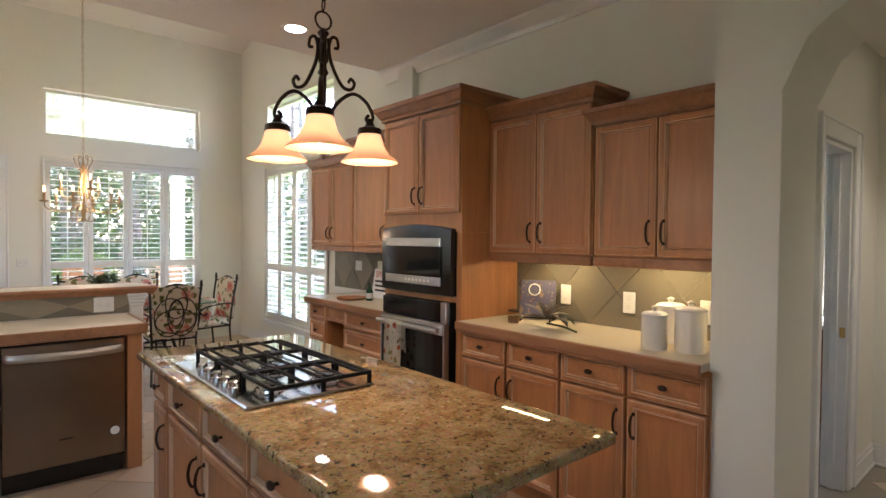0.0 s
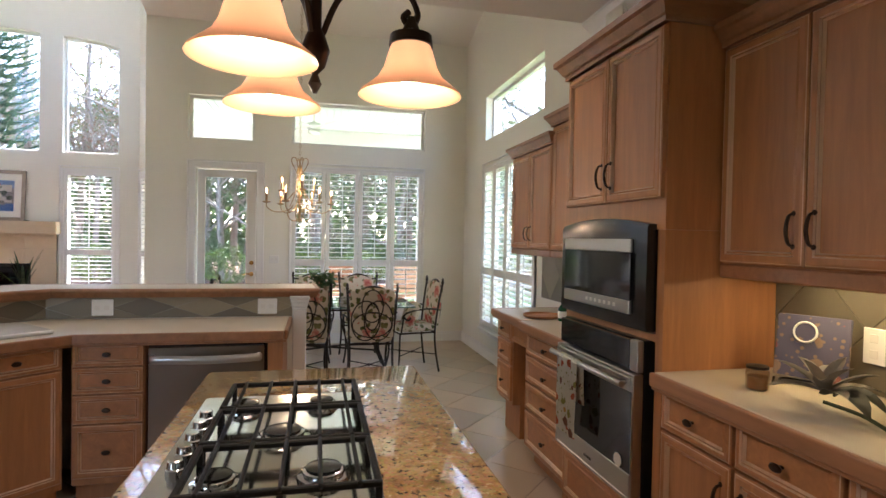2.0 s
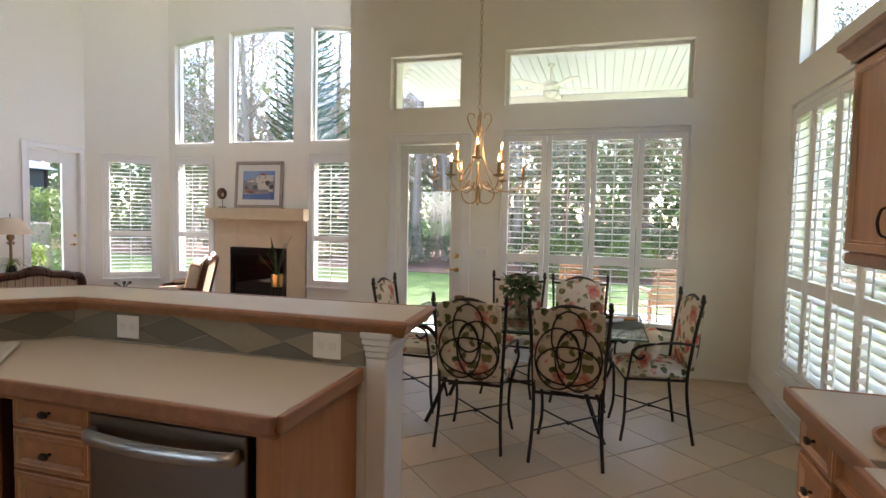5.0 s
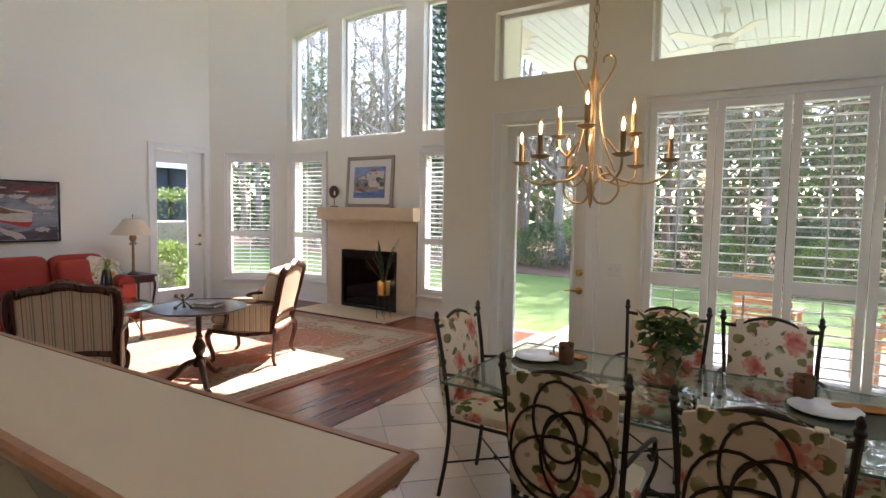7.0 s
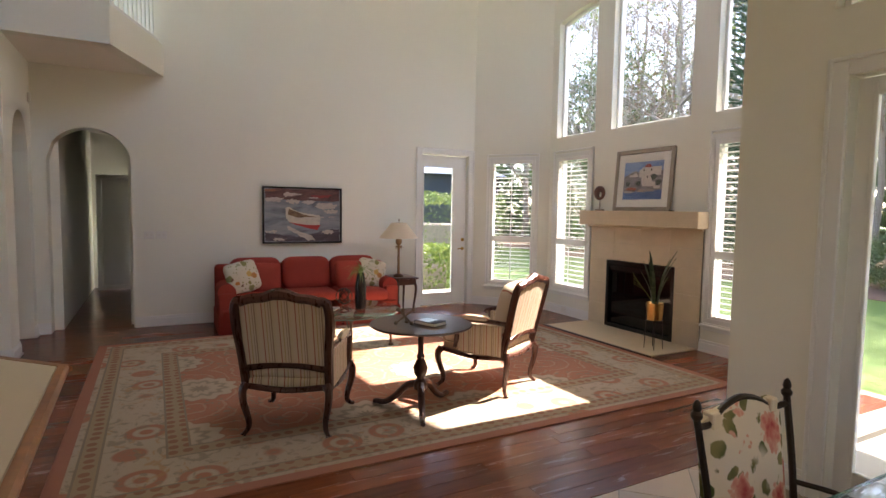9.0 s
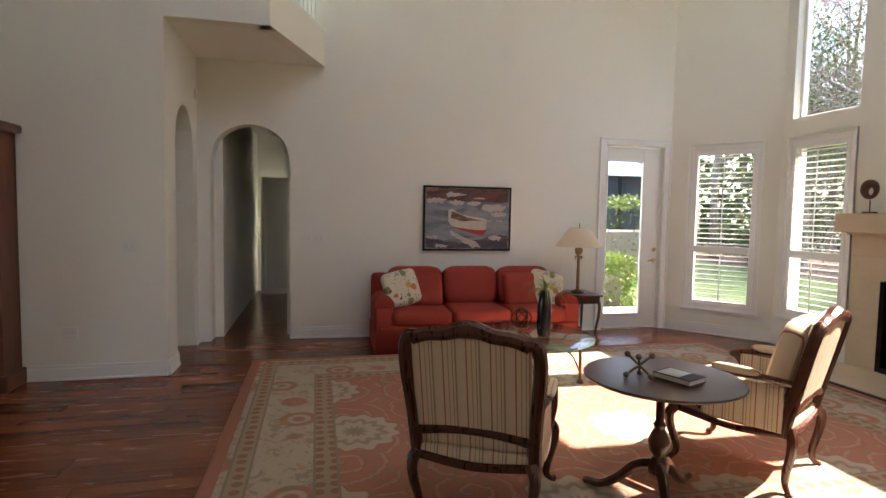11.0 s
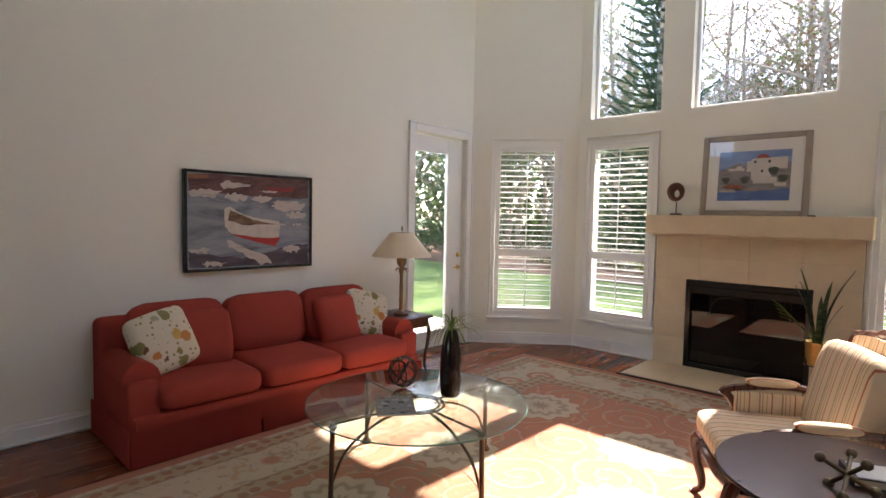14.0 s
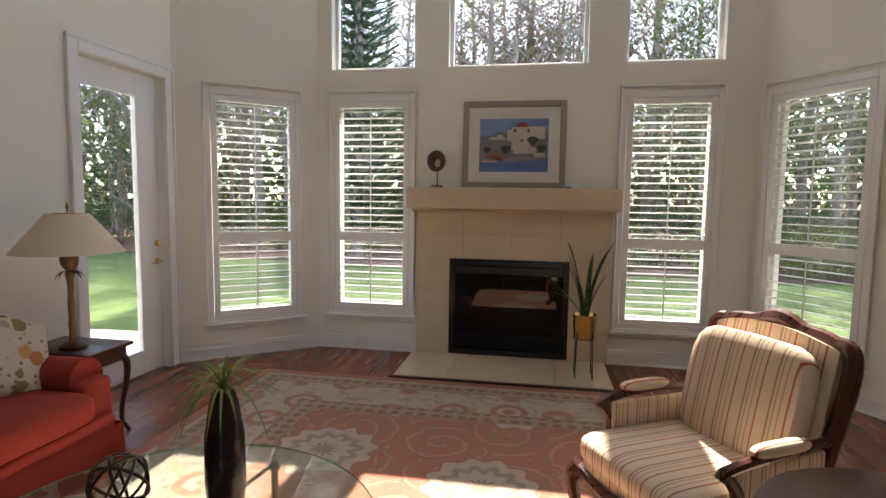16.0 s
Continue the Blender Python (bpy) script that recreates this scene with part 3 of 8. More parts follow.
def glazed_door(name, a, b, s0, s1, z1, glass_s, label, hinge_right=True, glass_z0=0.2, depth=0.06, rail=0.17):
    """A white door with one full-height pane, casing, lever and deadbolt."""
    d = thing(name, label, "door", wall_frame(a, b), "", "structure")
    bm = bmesh.new()
    g0, g1 = glass_s
    y0, y1 = depth, depth + 0.045
    box(s0 + 0.012, y0, 0.012, g0, y1, z1 - 0.012, 0.003, bm)
    box(g1, y0, 0.012, s1 - 0.012, y1, z1 - 0.012, 0.003, bm)
    box(g0, y0, 0.012, g1, y1, glass_z0, 0.003, bm)
    box(g0, y0, z1 - rail, g1, y1, z1 - 0.012, 0.003, bm)
    leaf = part("door_leaf", bm, M["trim"], d)
    bm = frame_ring(g0 - 0.012, g1 + 0.012, glass_z0 - 0.012, z1 - rail + 0.012, 0.022, y0 - 0.012, y0 - 0.001)
    part("glazing_bead", bm, M["trim"], d)
    pane(d, g0, g1, glass_z0, z1 - rail, y0 + 0.02)
    bm = bmesh.new()
    for q0, q1, w in ((s0 - 0.085, s0 - 0.002, 0.085), (s1 + 0.002, s1 + 0.085, 0.085)):
        box(q0, -0.02, 0, q1, -0.001, z1 + 0.085, 0.005, bm)
    box(s0 - 0.002, -0.02, z1 + 0.004, s1 + 0.002, -0.001, z1 + 0.085, 0.005, bm)
    for q0, q1 in ((s0 - 0.10, s0 - 0.078), (s1 + 0.078, s1 + 0.10)):
        box(q0, -0.032, 0, q1, -0.001, z1 + 0.10, 0.005, bm)
    box(s0 - 0.078, -0.032, z1 + 0.078, s1 + 0.078, -0.001, z1 + 0.10, 0.005, bm)
    part("casing", bm, M["trim"], d)
    hs = s1 - 0.06 if hinge_right else s0 + 0.06
    bm = lathe([(0.028, 0), (0.028, 0.006), (0.012, 0.012), (0.012, 0.045)], 14, None, pose(hs, y0, 0.93, 90))
    tube(spline([(hs, y0 - 0.045, 0.93), (hs + (-0.05 if hinge_right else 0.05), y0 - 0.05, 0.935), (hs + (-0.11 if hinge_right else 0.11), y0 - 0.045, 0.925)], 4), 0.009, 6, bm)
    part("door_handle", bm, M["brass"], d, "brass lever handle", None, True)
    part("deadbolt", lathe([(0.028, 0), (0.028, 0.012), (0.014, 0.016), (0.014, 0.03)], 14, None, pose(hs, y0, 1.08, 90)), M["brass"], d, "brass deadbolt", None, True)
    return d


glazed_door("door_1", SOFA_A, BAY_A, 5.03, 5.875, 2.455, (5.085, 5.62), "white glazed patio door beside the bay, closed", rail=0.19)
glazed_door("door_2", (-0.27, NY), (WX, NY), 0.55, 1.29, 2.295, (0.65, 1.165), "white glazed nook door with one tall pane, closed", rail=0.10)

# ---- kitchen ----


def panel_mesh(w, h, t=0.02, frame_w=0.055, name="door"):
    """A cabinet front with a mitred frame and a sunk panel; x width, z height, front towards -y."""
    bm = box(0, 0, 0, w, t, h, 0.0)
    fw = min(frame_w, min(w, h) * 0.28)
    f = min(bm.faces, key=lambda q: q.calc_center_median().y)
    bmesh.ops.bevel(bm, geom=list(f.edges), offset=0.004, segments=1, affect="EDGES")
    f = max((q for q in bm.faces if q.normal.y < -0.9), key=lambda q: q.calc_area())
    for th, dep, idx in ((0.004, 0.001, 1), (0.010, 0.003, 0), (fw - 0.030, 0, 0), (0.006, -0.006, 1), (0.009, 0.004, 0), (0.007, -0.011, 1)):
        r = bmesh.ops.inset_individual(bm, faces=[f], thickness=th, depth=dep)
        for q in r["faces"]:
            q.material_index = idx if q is not f else 0
    f.material_index = 0
    return bm


def bow_pull(L=0.11):
    pts = spline([(0, 0, -L / 2), (0, -0.022, -L * 0.4), (0, -0.032, 0), (0, -0.022, L * 0.4), (0, 0, L / 2)], 4)
    n = len(pts)
    bm = tube(pts, [0.0035 + 0.0028 * math.sin(math.pi * i / (n - 1)) for i in range(n)], 6)
    for z in (-L / 2, L / 2):
        lathe([(0.009, 0), (0.009, 0.004), (0.004, 0.007)], 8, bm, pose(0, 0.001, z, 90))
    return bm


PULL = mesh_of(bow_pull(), "handle", True)
PULL.materials.append(M["bronze"])
KNOB = mesh_of(lathe([(0.006, 0), (0.005, 0.012), (0.012, 0.016), (0.015, 0.022), (0.012, 0.028), (0.003, 0.030)], 10, None, pose(0, 0, 0, 90) @ Matrix.Diagonal((1.5, 0.9, 1, 1))), "knob", True)
KNOB.materials.append(M["bronze"])


def cabinet(name, m, w, h, d, fronts, label, z0=0.0, toe=0.1, mat="maple", group=""):
    """A cabinet unit; m has its front lower corner, x along the front, y into it. fronts: (kind, x0, x1, z0, z1, knob side)."""
    c = thing(name, label, "cabinet", m, group)
    bm = box(0, 0.021, toe, w, d, h, 0.002)
    if toe:
        box(0.0, 0.08, 0, w, d, toe, 0, bm)
    part("body", bm, M[mat], c)
    for kind, x0, x1, a, b, side in fronts:
        bm = panel_mesh(x1 - x0, b - a)
        f = part(kind, bm, M["maple_h" if kind == "drawer" else "maple"], c, "", pose(x0, 0, a))
        f.data.materials.append(M["glaze"])
        if kind == "drawer":
            part("knob", KNOB, M["bronze"], f, "small dark bronze knob", pose((x1 - x0) / 2, -0.002, (b - a) / 2))
        elif side:
            hx = 0.035 if side < 0 else x1 - x0 - 0.035
            part("handle", PULL, M["bronze"], f, "dark bronze bow handle", pose(hx, -0.002, 0.12 if a > 1 else b - a - 0.12))
    return c


def crown(m, w, d, z, out=0.06, h=0.09, parent=None, dentil=False, left=True, right=True):
    """Crown moulding round the front and sides of a cabinet's top."""
    prof = [(0.0, 0.0), (0.012, 0.0), (0.012, 0.018), (0.022, 0.024), (0.045, 0.058), (0.06, 0.066), (0.06, 0.09)]
    bm = bmesh.new()
    rings = []
    for o, dz in prof:
        o, dz = o * out / 0.06, dz * h / 0.09
        l, r = (o if left else 0), (o if right else 0)
        rings.append([bm.verts.new(p) for p in ((-l, d, z + dz), (-l, -o, z + dz), (w + r, -o, z + dz), (w + r, d, z + dz))])
    for a, b in zip(rings, rings[1:]):
        for i in range(3):
            bm.faces.new((a[i], a[i + 1], b[i + 1], b[i]))
    bm.faces.new(rings[-1])
    return part("crown_moulding", bm, M["maple_trim"], parent)


# facing west along the kitchen wall: local x runs towards -y
def west(x, y):
    return Matrix.Translation((x, y, 0)) @ Matrix(((0, 1, 0, 0), (-1, 0, 0, 0), (0, 0, 1, 0), (0, 0, 0, 1)))


tower = thing("oven_tower", "tall glazed maple cabinet housing a microwave and wall oven", "cabinet", west(3.07, 3.71))
part("body", box(0, 0.021, 1.50, 0.82, 0.54, 2.29), M["maple"], tower)
for a, b in ((0, 0.045), (0.775, 0.82)):
    part("side_panel", box(a, 0.021, 0, b, 0.54, 1.499), M["maple"], tower)
part("shelf", box(0.046, 0.021, 1.06, 0.774, 0.54, 1.09), M["maple"], tower)
part("plinth", box(0.046, 0.03, 0.06, 0.774, 0.54, 0.38), M["maple"], tower)
for x0, x1, side in ((0.01, 0.407, 1), (0.413, 0.81, -1)):
    f = part("door", panel_mesh(x1 - x0, 0.655), M["maple"], tower, "", pose(x0, 0, 1.622))
    f.data.materials.append(M["glaze"])
    part("handle", PULL, M["bronze"], f, "dark bronze bow handle", pose(x1 - x0 - 0.035 if side > 0 else 0.035, -0.002, 0.12))
f = part("drawer", panel_mesh(0.79, 0.24), M["maple_h"], tower, "", pose(0.015, 0.008, 0.125))
f.data.materials.append(M["glaze"])
part("knob", KNOB, M["bronze"], f, "", pose(0.4, -0.002, 0.12))
crown(None, 0.82, 0.54, 2.285, 0.06, 0.10, tower)

mw = thing("microwave", "built-in black microwave with a stainless banded window", "microwave", west(3.07, 3.69) @ pose(0, 0, -0.014))
bm = bmesh.new()
n = 12
ring = []
for i in range(n + 1):
    x = 0.745 * i / n
    bow = 0.03 * (1 - (2 * i / n - 1) ** 2)
    ring.append([bm.verts.new((x, y, z)) for y, z in ((0.03, 1.112), (-0.012 - bow * 0.4, 1.112), (-0.02 - bow * 0.4, 1.13), (-0.02 - bow * 0.4, 1.52), (-0.012 - bow * 0.4, 1.535 + bow), (0.03, 1.535 + bow))])
for a, b in zip(ring, ring[1:]):
    for k in range(6):
        bm.faces.new((a[k], a[(k + 1) % 6], b[(k + 1) % 6], b[k]))
bm.faces.new(ring[0]), bm.faces.new(ring[-1][::-1])
part("body", bm, M["black"], mw, "", None, True)
part("upper_band", box(0.07, -0.041, 1.42, 0.66, -0.026, 1.475, 0.003), M["steel"], mw, "stainless band")
part("lower_band", box(0.07, -0.041, 1.17, 0.66, -0.026, 1.225, 0.003), M["steel"], mw, "stainless band with a control strip")
part("window", box(0.07, -0.038, 1.225, 0.66, -0.026, 1.42, 0.001), M["black_glass"], mw, "black glass window")
for k in range(7):
    part("button", box(0.30 + k * 0.04, -0.0425, 1.19, 0.32 + k * 0.04, -0.041, 1.205, 0.0005), M["white_plastic"], mw)

oven = thing("wall_oven", "stainless built-in wall oven with black glass door", "oven", west(3.07, 3.675) @ pose(0, 0, -0.012))
part("body", box(0, 0.0, 0.40, 0.70, 0.5, 1.07, 0.003), M["black"], oven)
part("control_panel", box(0.01, -0.03, 0.945, 0.645, 0.0, 1.065, 0.004), M["black_glass"], oven, "black glass control panel")
part("panel_trim", box(0.645, -0.031, 0.94, 0.70, 0.0, 1.068, 0.004), M["steel"], oven)
bm = frame_ring(0.0, 0.70, 0.42, 0.935, 0.014, -0.045, 0.0)
part("lower_rail", box(0.014, -0.045, 0.434, 0.686, 0.0, 0.53, 0.003), M["steel"], oven)
part("upper_rail", box(0.014, -0.05, 0.862, 0.686, 0.0, 0.921, 0.006), M["steel"], oven)
part("door", bm, M["steel"], oven, "stainless oven door")
part("window", box(0.014, -0.042, 0.53, 0.686, -0.005, 0.862), M["black_glass"], oven, "black glass oven window")
bm = tube([(0.02, -0.085, 0.895), (0.68, -0.085, 0.895)], 0.014, 10)
for x in (0.05, 0.65):
    tube([(x, -0.04, 0.895), (x, -0.085, 0.895)], 0.01, 8, bm)
part("handle", bm, M["steel"], oven, "long round steel handle", None, True)
part("badge", lathe([(0.028, 0), (0.028, 0.002)], 18, None, pose(0.60, -0.045, 0.56, 90)), M["white_plastic"], oven, "round pale sticker")
part("logo_bar", box(0.31, -0.0465, 0.463, 0.38, -0.045, 0.474), M["black"], oven)
part("vent_trim", box(0.0, -0.01, 0.39, 0.70, 0.0, 0.412, 0.002), M["steel"], oven)


def print_cloth(name, base, spots, scale):
    n = Nodes(name)
    v = n.coord()
    d = n.voronoi(v, scale)
    c = n.voronoi(v, scale, "F1", "Color")
    sep = n.add("SeparateColor")
    n.link(c, sep.inputs[0])
    pick = n.ramp(sep.outputs[0], [(i / len(spots), q) for i, q in enumerate(spots)], True)
    warp = n.noise(v, scale * 2.2, 3)
    edge = n.math("ADD", d, n.math("MULTIPLY_ADD", warp, 0.5, -0.25))
    mask = n.ramp(edge, [(0.34, (1,)), (0.38, (0,))])
    heart = n.ramp(edge, [(0.05, (1,)), (0.09, (0,)), (0.17, (0,)), (0.20, (0.7,)), (0.24, (0,))])
    small = n.voronoi(v, scale * 2.6)
    base = n.mix(n.ramp(small, [(0.20, (0.9,)), (0.26, (0,))]), base, spots[1])
    col = n.mix(mask, base, n.mix(heart, pick, sh(spots[-1], 0.6)))
    fine = n.noise(v, 260, 2)
    n.bump(fine, 0.25, 0.002)
    return n.done(col, 0.85, 0, 0.2)


M["towel"] = print_cloth("printed_towel", (0.66, 0.62, 0.52), [(0.45, 0.10, 0.04), (0.30, 0.28, 0.08), (0.55, 0.30, 0.08), (0.22, 0.10, 0.06)], 16)
towel = thing("kitchen_towel", "printed cream and orange kitchen towel hung over the oven handle", "towel", west(3.07, 3.675) @ pose(0, 0, -0.012))
bm = bmesh.new()
cols = []
for i in range(9):
    x = 0.14 + 0.19 * i / 8 * (1)
    fold = 0.006 * math.sin(i * 1.7)
    cols.append([bm.verts.new((x + 0.004 * math.sin(k * 2 + i), -0.085 + y + fold * (0.3 + k * 0.08), z)) for k, (y, z) in enumerate([(0.022, 0.70), (0.02, 0.80), (0.018, 0.895), (0.0, 0.915), (-0.018, 0.895), (-0.021, 0.82), (-0.024, 0.72), (-0.026, 0.62), (-0.022, 0.545)])])
for a, b in zip(cols, cols[1:]):
    for k in range(8):
        bm.faces.new((a[k], a[k + 1], b[k + 1], b[k]))
bmesh.ops.solidify(bm, geom=bm.faces[:], thickness=0.004)
part("cloth", bm, M["towel"], towel, "", None, True)

# base units beside the tower
for i in range(4):
    y0 = 2.886 - 0.374 * i
    cabinet("base_cabinet", west(3.085, y0), 0.37, 0.92, 0.51,
            [("drawer", 0.006, 0.364, 0.745, 0.90, 0), ("door", 0.006, 0.364, 0.12, 0.735, 1 if i % 2 == 0 else -1)],
            "glazed maple base cabinet with one drawer over a door", group="kitchen base cabinets")


def counter(name, poly, z0, z1, edge_sides, label, lip=0.012):
    c = thing(name, label, "countertop")
    part("top", prism(poly, z0, z1, None, 0.003), M["laminate"], c)
    for (ax, ay), (bx, by) in edge_sides:
        m = wall_frame((ax, ay), (bx, by))
        L = math.dist((ax, ay), (bx, by))
        bm = box(0, -0.022, z0 - 0.016, L, -0.001, z1 + 0.001, 0.006, None, 2)
        box(0, -0.012, z0 - 0.03, L, -0.001, z0 - 0.016, 0.003, bm)
        bmesh.ops.transform(bm, matrix=m, verts=bm.verts)
        part("wood_edge", bm, M["maple_trim"], c, "maple front edging")
    return c


counter("wall_countertop", [(3.055, 1.41), (3.605, 1.41), (3.605, 2.887), (3.055, 2.887)], 0.921, 0.956, [((3.055, 2.887), (3.055, 1.41))], "cream laminate countertop edged in maple beside the oven tower")
# upper units
for y0, w, top, xf, lab in ((2.888, 0.762, 2.195, 3.325, "tall"), (2.122, 0.715, 2.06, 3.34, "lower")):
    d = 3.608 - xf
    c = cabinet("wall_cabinet", west(xf, y0), w, top + 0.015, d,
                [("door", 0.006, w / 2 - 0.003, 1.378, top, 1), ("door", w / 2 + 0.003, w - 0.006, 1.378, top, -1)],
                "glazed maple double-door wall cabinet with crown moulding, the %s one" % lab, toe=0)
    c.children[0].data = mesh_of(box(0, 0.021, 1.362, w, d, top + 0.015, 0.002), "body")
    c.children[0].data.materials.append(M["maple"])
    part("light_rail", box(0, 0.004, 1.318, w, 0.03, 1.372, 0.006), M["maple_trim"], c)
    crown(None, w, d, top + 0.01, 0.05, 0.085, c, left=lab == "lower")
    part("dentil_band", box(0.0, 0.006, top + 0.004, w, 0.021, top + 0.02, 0.002), M["maple_trim"], c)

# desk side
cabinet("drawer_cabinet", west(3.13, 4.375), 0.66, 0.885, 0.46, [("drawer", 0.008, 0.652, 0.715, 0.865, 0), ("drawer", 0.008, 0.652, 0.54, 0.705, 0), ("drawer", 0.008, 0.652, 0.36, 0.53, 0), ("drawer", 0.008, 0.652, 0.12, 0.35, 0)], "glazed maple four-drawer base cabinet beside the oven tower")
cabinet("desk_pedestal", west(3.17, 5.05), 0.30, 0.885, 0.60, [("drawer", 0.008, 0.292, 0.715, 0.865, 0), ("drawer", 0.008, 0.292, 0.54, 0.705, 0), ("drawer", 0.008, 0.292, 0.28, 0.53, 0)], "narrow glazed maple drawer pedestal of the built-in desk", toe=0.25)
desk = thing("desk_apron", "glazed maple apron and back panel over the desk knee space", "desk", west(3.17, 4.75))
part("drawer", panel_mesh(0.39, 0.14), M["maple_h"], desk, "", pose(0.004, 0, 0.725))
part("back_panel", box(0, 0.55, 0.02, 0.372, 0.575, 0.88), M["maple"], desk)
counter("desk_countertop", [(3.14, 4.465), (3.835, 4.465), (3.835, 5.065), (3.14, 5.065)], 0.885, 0.915, [((3.14, 5.065), (3.14, 4.395)), ((3.835, 5.065), (3.14, 5.065))], "cream laminate desk top edged in maple")
counter("drawer_countertop", [(3.10, 3.716), (3.605, 3.716), (3.605, 4.464), (3.10, 4.395)], 0.889, 0.92, [((3.10, 4.395), (3.10, 3.716))], "cream laminate countertop edged in maple over the drawers")
for y0, w, top, doors, lab in ((5.61, 0.82, 2.15, 2, "double-door wall cabinet over the desk"), (4.785, 1.06, 2.27, 2, "taller wall cabinet next to the oven tower")):
    xf = 3.47
    c = cabinet("wall_cabinet", west(xf, y0), w, top + 0.015, 0.335,
                [("door", 0.006, w / 2 - 0.003, 1.38, top, 1), ("door", w / 2 + 0.003, w - 0.006, 1.38, top, -1)], "glazed maple " + lab, toe=0)
    c.children[0].data = mesh_of(box(0, 0.021, 1.365, w, 0.335, top + 0.015, 0.002), "body")
    c.children[0].data.materials.append(M["maple"])
    part("light_rail", box(0, 0.004, 1.325, w, 0.03, 1.375, 0.006), M["maple_trim"], c)
    crown(None, w, 0.335, top + 0.01, 0.05, 0.085, c)

# island
island = thing("kitchen_island", "glazed maple kitchen island with drawers and doors", "island")
part("body", box(1.475, 1.62, 0.1, 2.13, 3.26, 0.875, 0.002), M["maple"], island)
part("plinth", box(1.53, 1.68, 0, 2.07, 3.20, 0.1), M["maple_trim"], island)
for y1, w, side in ((3.235, 0.235, 1), (2.99, 0.46, 1), (2.525, 0.455, -1), (2.065, 0.435, -1)):
    m = west(1.454, y1)
    f = part("drawer", panel_mesh(w - 0.01, 0.155), M["maple_h"], island, "", m @ pose(0, 0, 0.705))
    f.data.materials.append(M["glaze"])
    part("knob", KNOB, M["bronze"], f, "dark bronze knob", pose((w - 0.01) / 2, -0.002, 0.077))
    f = part("door", panel_mesh(w - 0.01, 0.57), M["maple"], island, "", m @ pose(0, 0, 0.12))
    f.data.materials.append(M["glaze"])
    part("handle", PULL, M["bronze"], f, "dark bronze bow handle", pose(w - 0.045 if side > 0 else 0.035, -0.002, 0.45))


def granite():
    n = Nodes("gold_granite")
    v = n.coord()
    big = n.noise(v, 11, 7, 0.75, 0.4)
    col = n.ramp(big, [(0.30, (0.13, 0.075, 0.035)), (0.42, (0.29, 0.175, 0.07)), (0.55, (0.40, 0.27, 0.125)), (0.72, (0.50, 0.38, 0.21))])
    fleck = n.noise(v, 48, 4, 0.75)
    col = n.mix(n.ramp(fleck, [(0.56, (0,)), (0.62, (1,))]), col, (0.035, 0.022, 0.014))
    grain = n.voronoi(v, 110, "F1", "Color")
    col = n.mix(0.16, col, grain, "OVERLAY")
    light = n.noise(v, 45, 3, 0.7)
    col = n.mix(n.ramp(light, [(0.60, (0,)), (0.68, (0.8,))]), col, (0.57, 0.45, 0.27))
    return n.done(col, 0.045, 0, 0.42)


M["granite"] = granite()
slab = thing("granite_island_top", "polished golden-brown speckled granite slab with rounded edge", "countertop")
bm = prism([(1.395, 1.27), (1.395, 3.31), (2.205, 3.31), (2.205, 1.27)], 0.877, 0.915, None, 0.012, 3)
part("slab", bm, M["granite"], slab, "", None, True)

M["cast"] = plain("cast_iron", (0.007, 0.007, 0.007), 0.55, var=0.3, scale=20, bump=0.3, spec=0.18)
cook = thing("gas_cooktop", "stainless five-burner gas cooktop with black cast-iron grates", "cooktop", pose(1.70, 2.51, 0.915))
bm = box(-0.24, -0.40, 0.0, 0.24, 0.40, 0.012, 0.005)
part("tray", bm, M["chrome"], cook, "polished steel tray")
for bx, by, r in ((-0.10, 0.25, 0.045), (0.12, 0.25, 0.04), (0.02, 0.0, 0.055), (-0.10, -0.25, 0.04), (0.12, -0.25, 0.045)):
    b = part("burner", lathe([(r * 1.3, 0.012), (r * 1.25, 0.02), (r, 0.022), (r, 0.030), (r * 0.9, 0.032)], 18, None, pose(bx, by, 0)), M["chrome"], cook, "", None, True)
    part("burner_cap", lathe([(r * 0.85, 0.032), (r * 0.85, 0.037), (r * 0.5, 0.040)], 18, None, pose(bx, by, 0)), M["black"], b, "black burner cap", None, True)
for gy in (-0.265, 0.0, 0.265):
    bm = bmesh.new()
    y0, y1 = gy - 0.128, gy + 0.128
    for x in (-0.15, 0.225):
        box(x - 0.007, y0, 0.044, x + 0.007, y1, 0.058, 0.003, bm)
    for y in (y0 + 0.007, y1 - 0.007):
        box(-0.15, y - 0.007, 0.044, 0.225, y + 0.007, 0.058, 0.003, bm)
    for k in range(5):
        x = -0.15 + 0.375 * (k + 0.5) / 5
        box(x - 0.0045, y0 - 0.003, 0.050, x + 0.0045, y1 + 0.003, 0.062, 0.003, bm)
    for x in (-0.15, 0.037, 0.225):
        for y in (y0 + 0.008, y1 - 0.008):
            box(x - 0.007, y - 0.007, 0.012, x + 0.007, y + 0.007, 0.046, 0.002, bm)
    part("grate", bm, M["cast"], cook, "black cast-iron grate")
for k in range(5):
    part("knob", lathe([(0.021, 0.012), (0.021, 0.022), (0.018, 0.024), (0.017, 0.040), (0.014, 0.043)], 14, None, pose(-0.195, -0.17 + 0.085 * k, 0)), M["chrome"], cook, "", None, True)

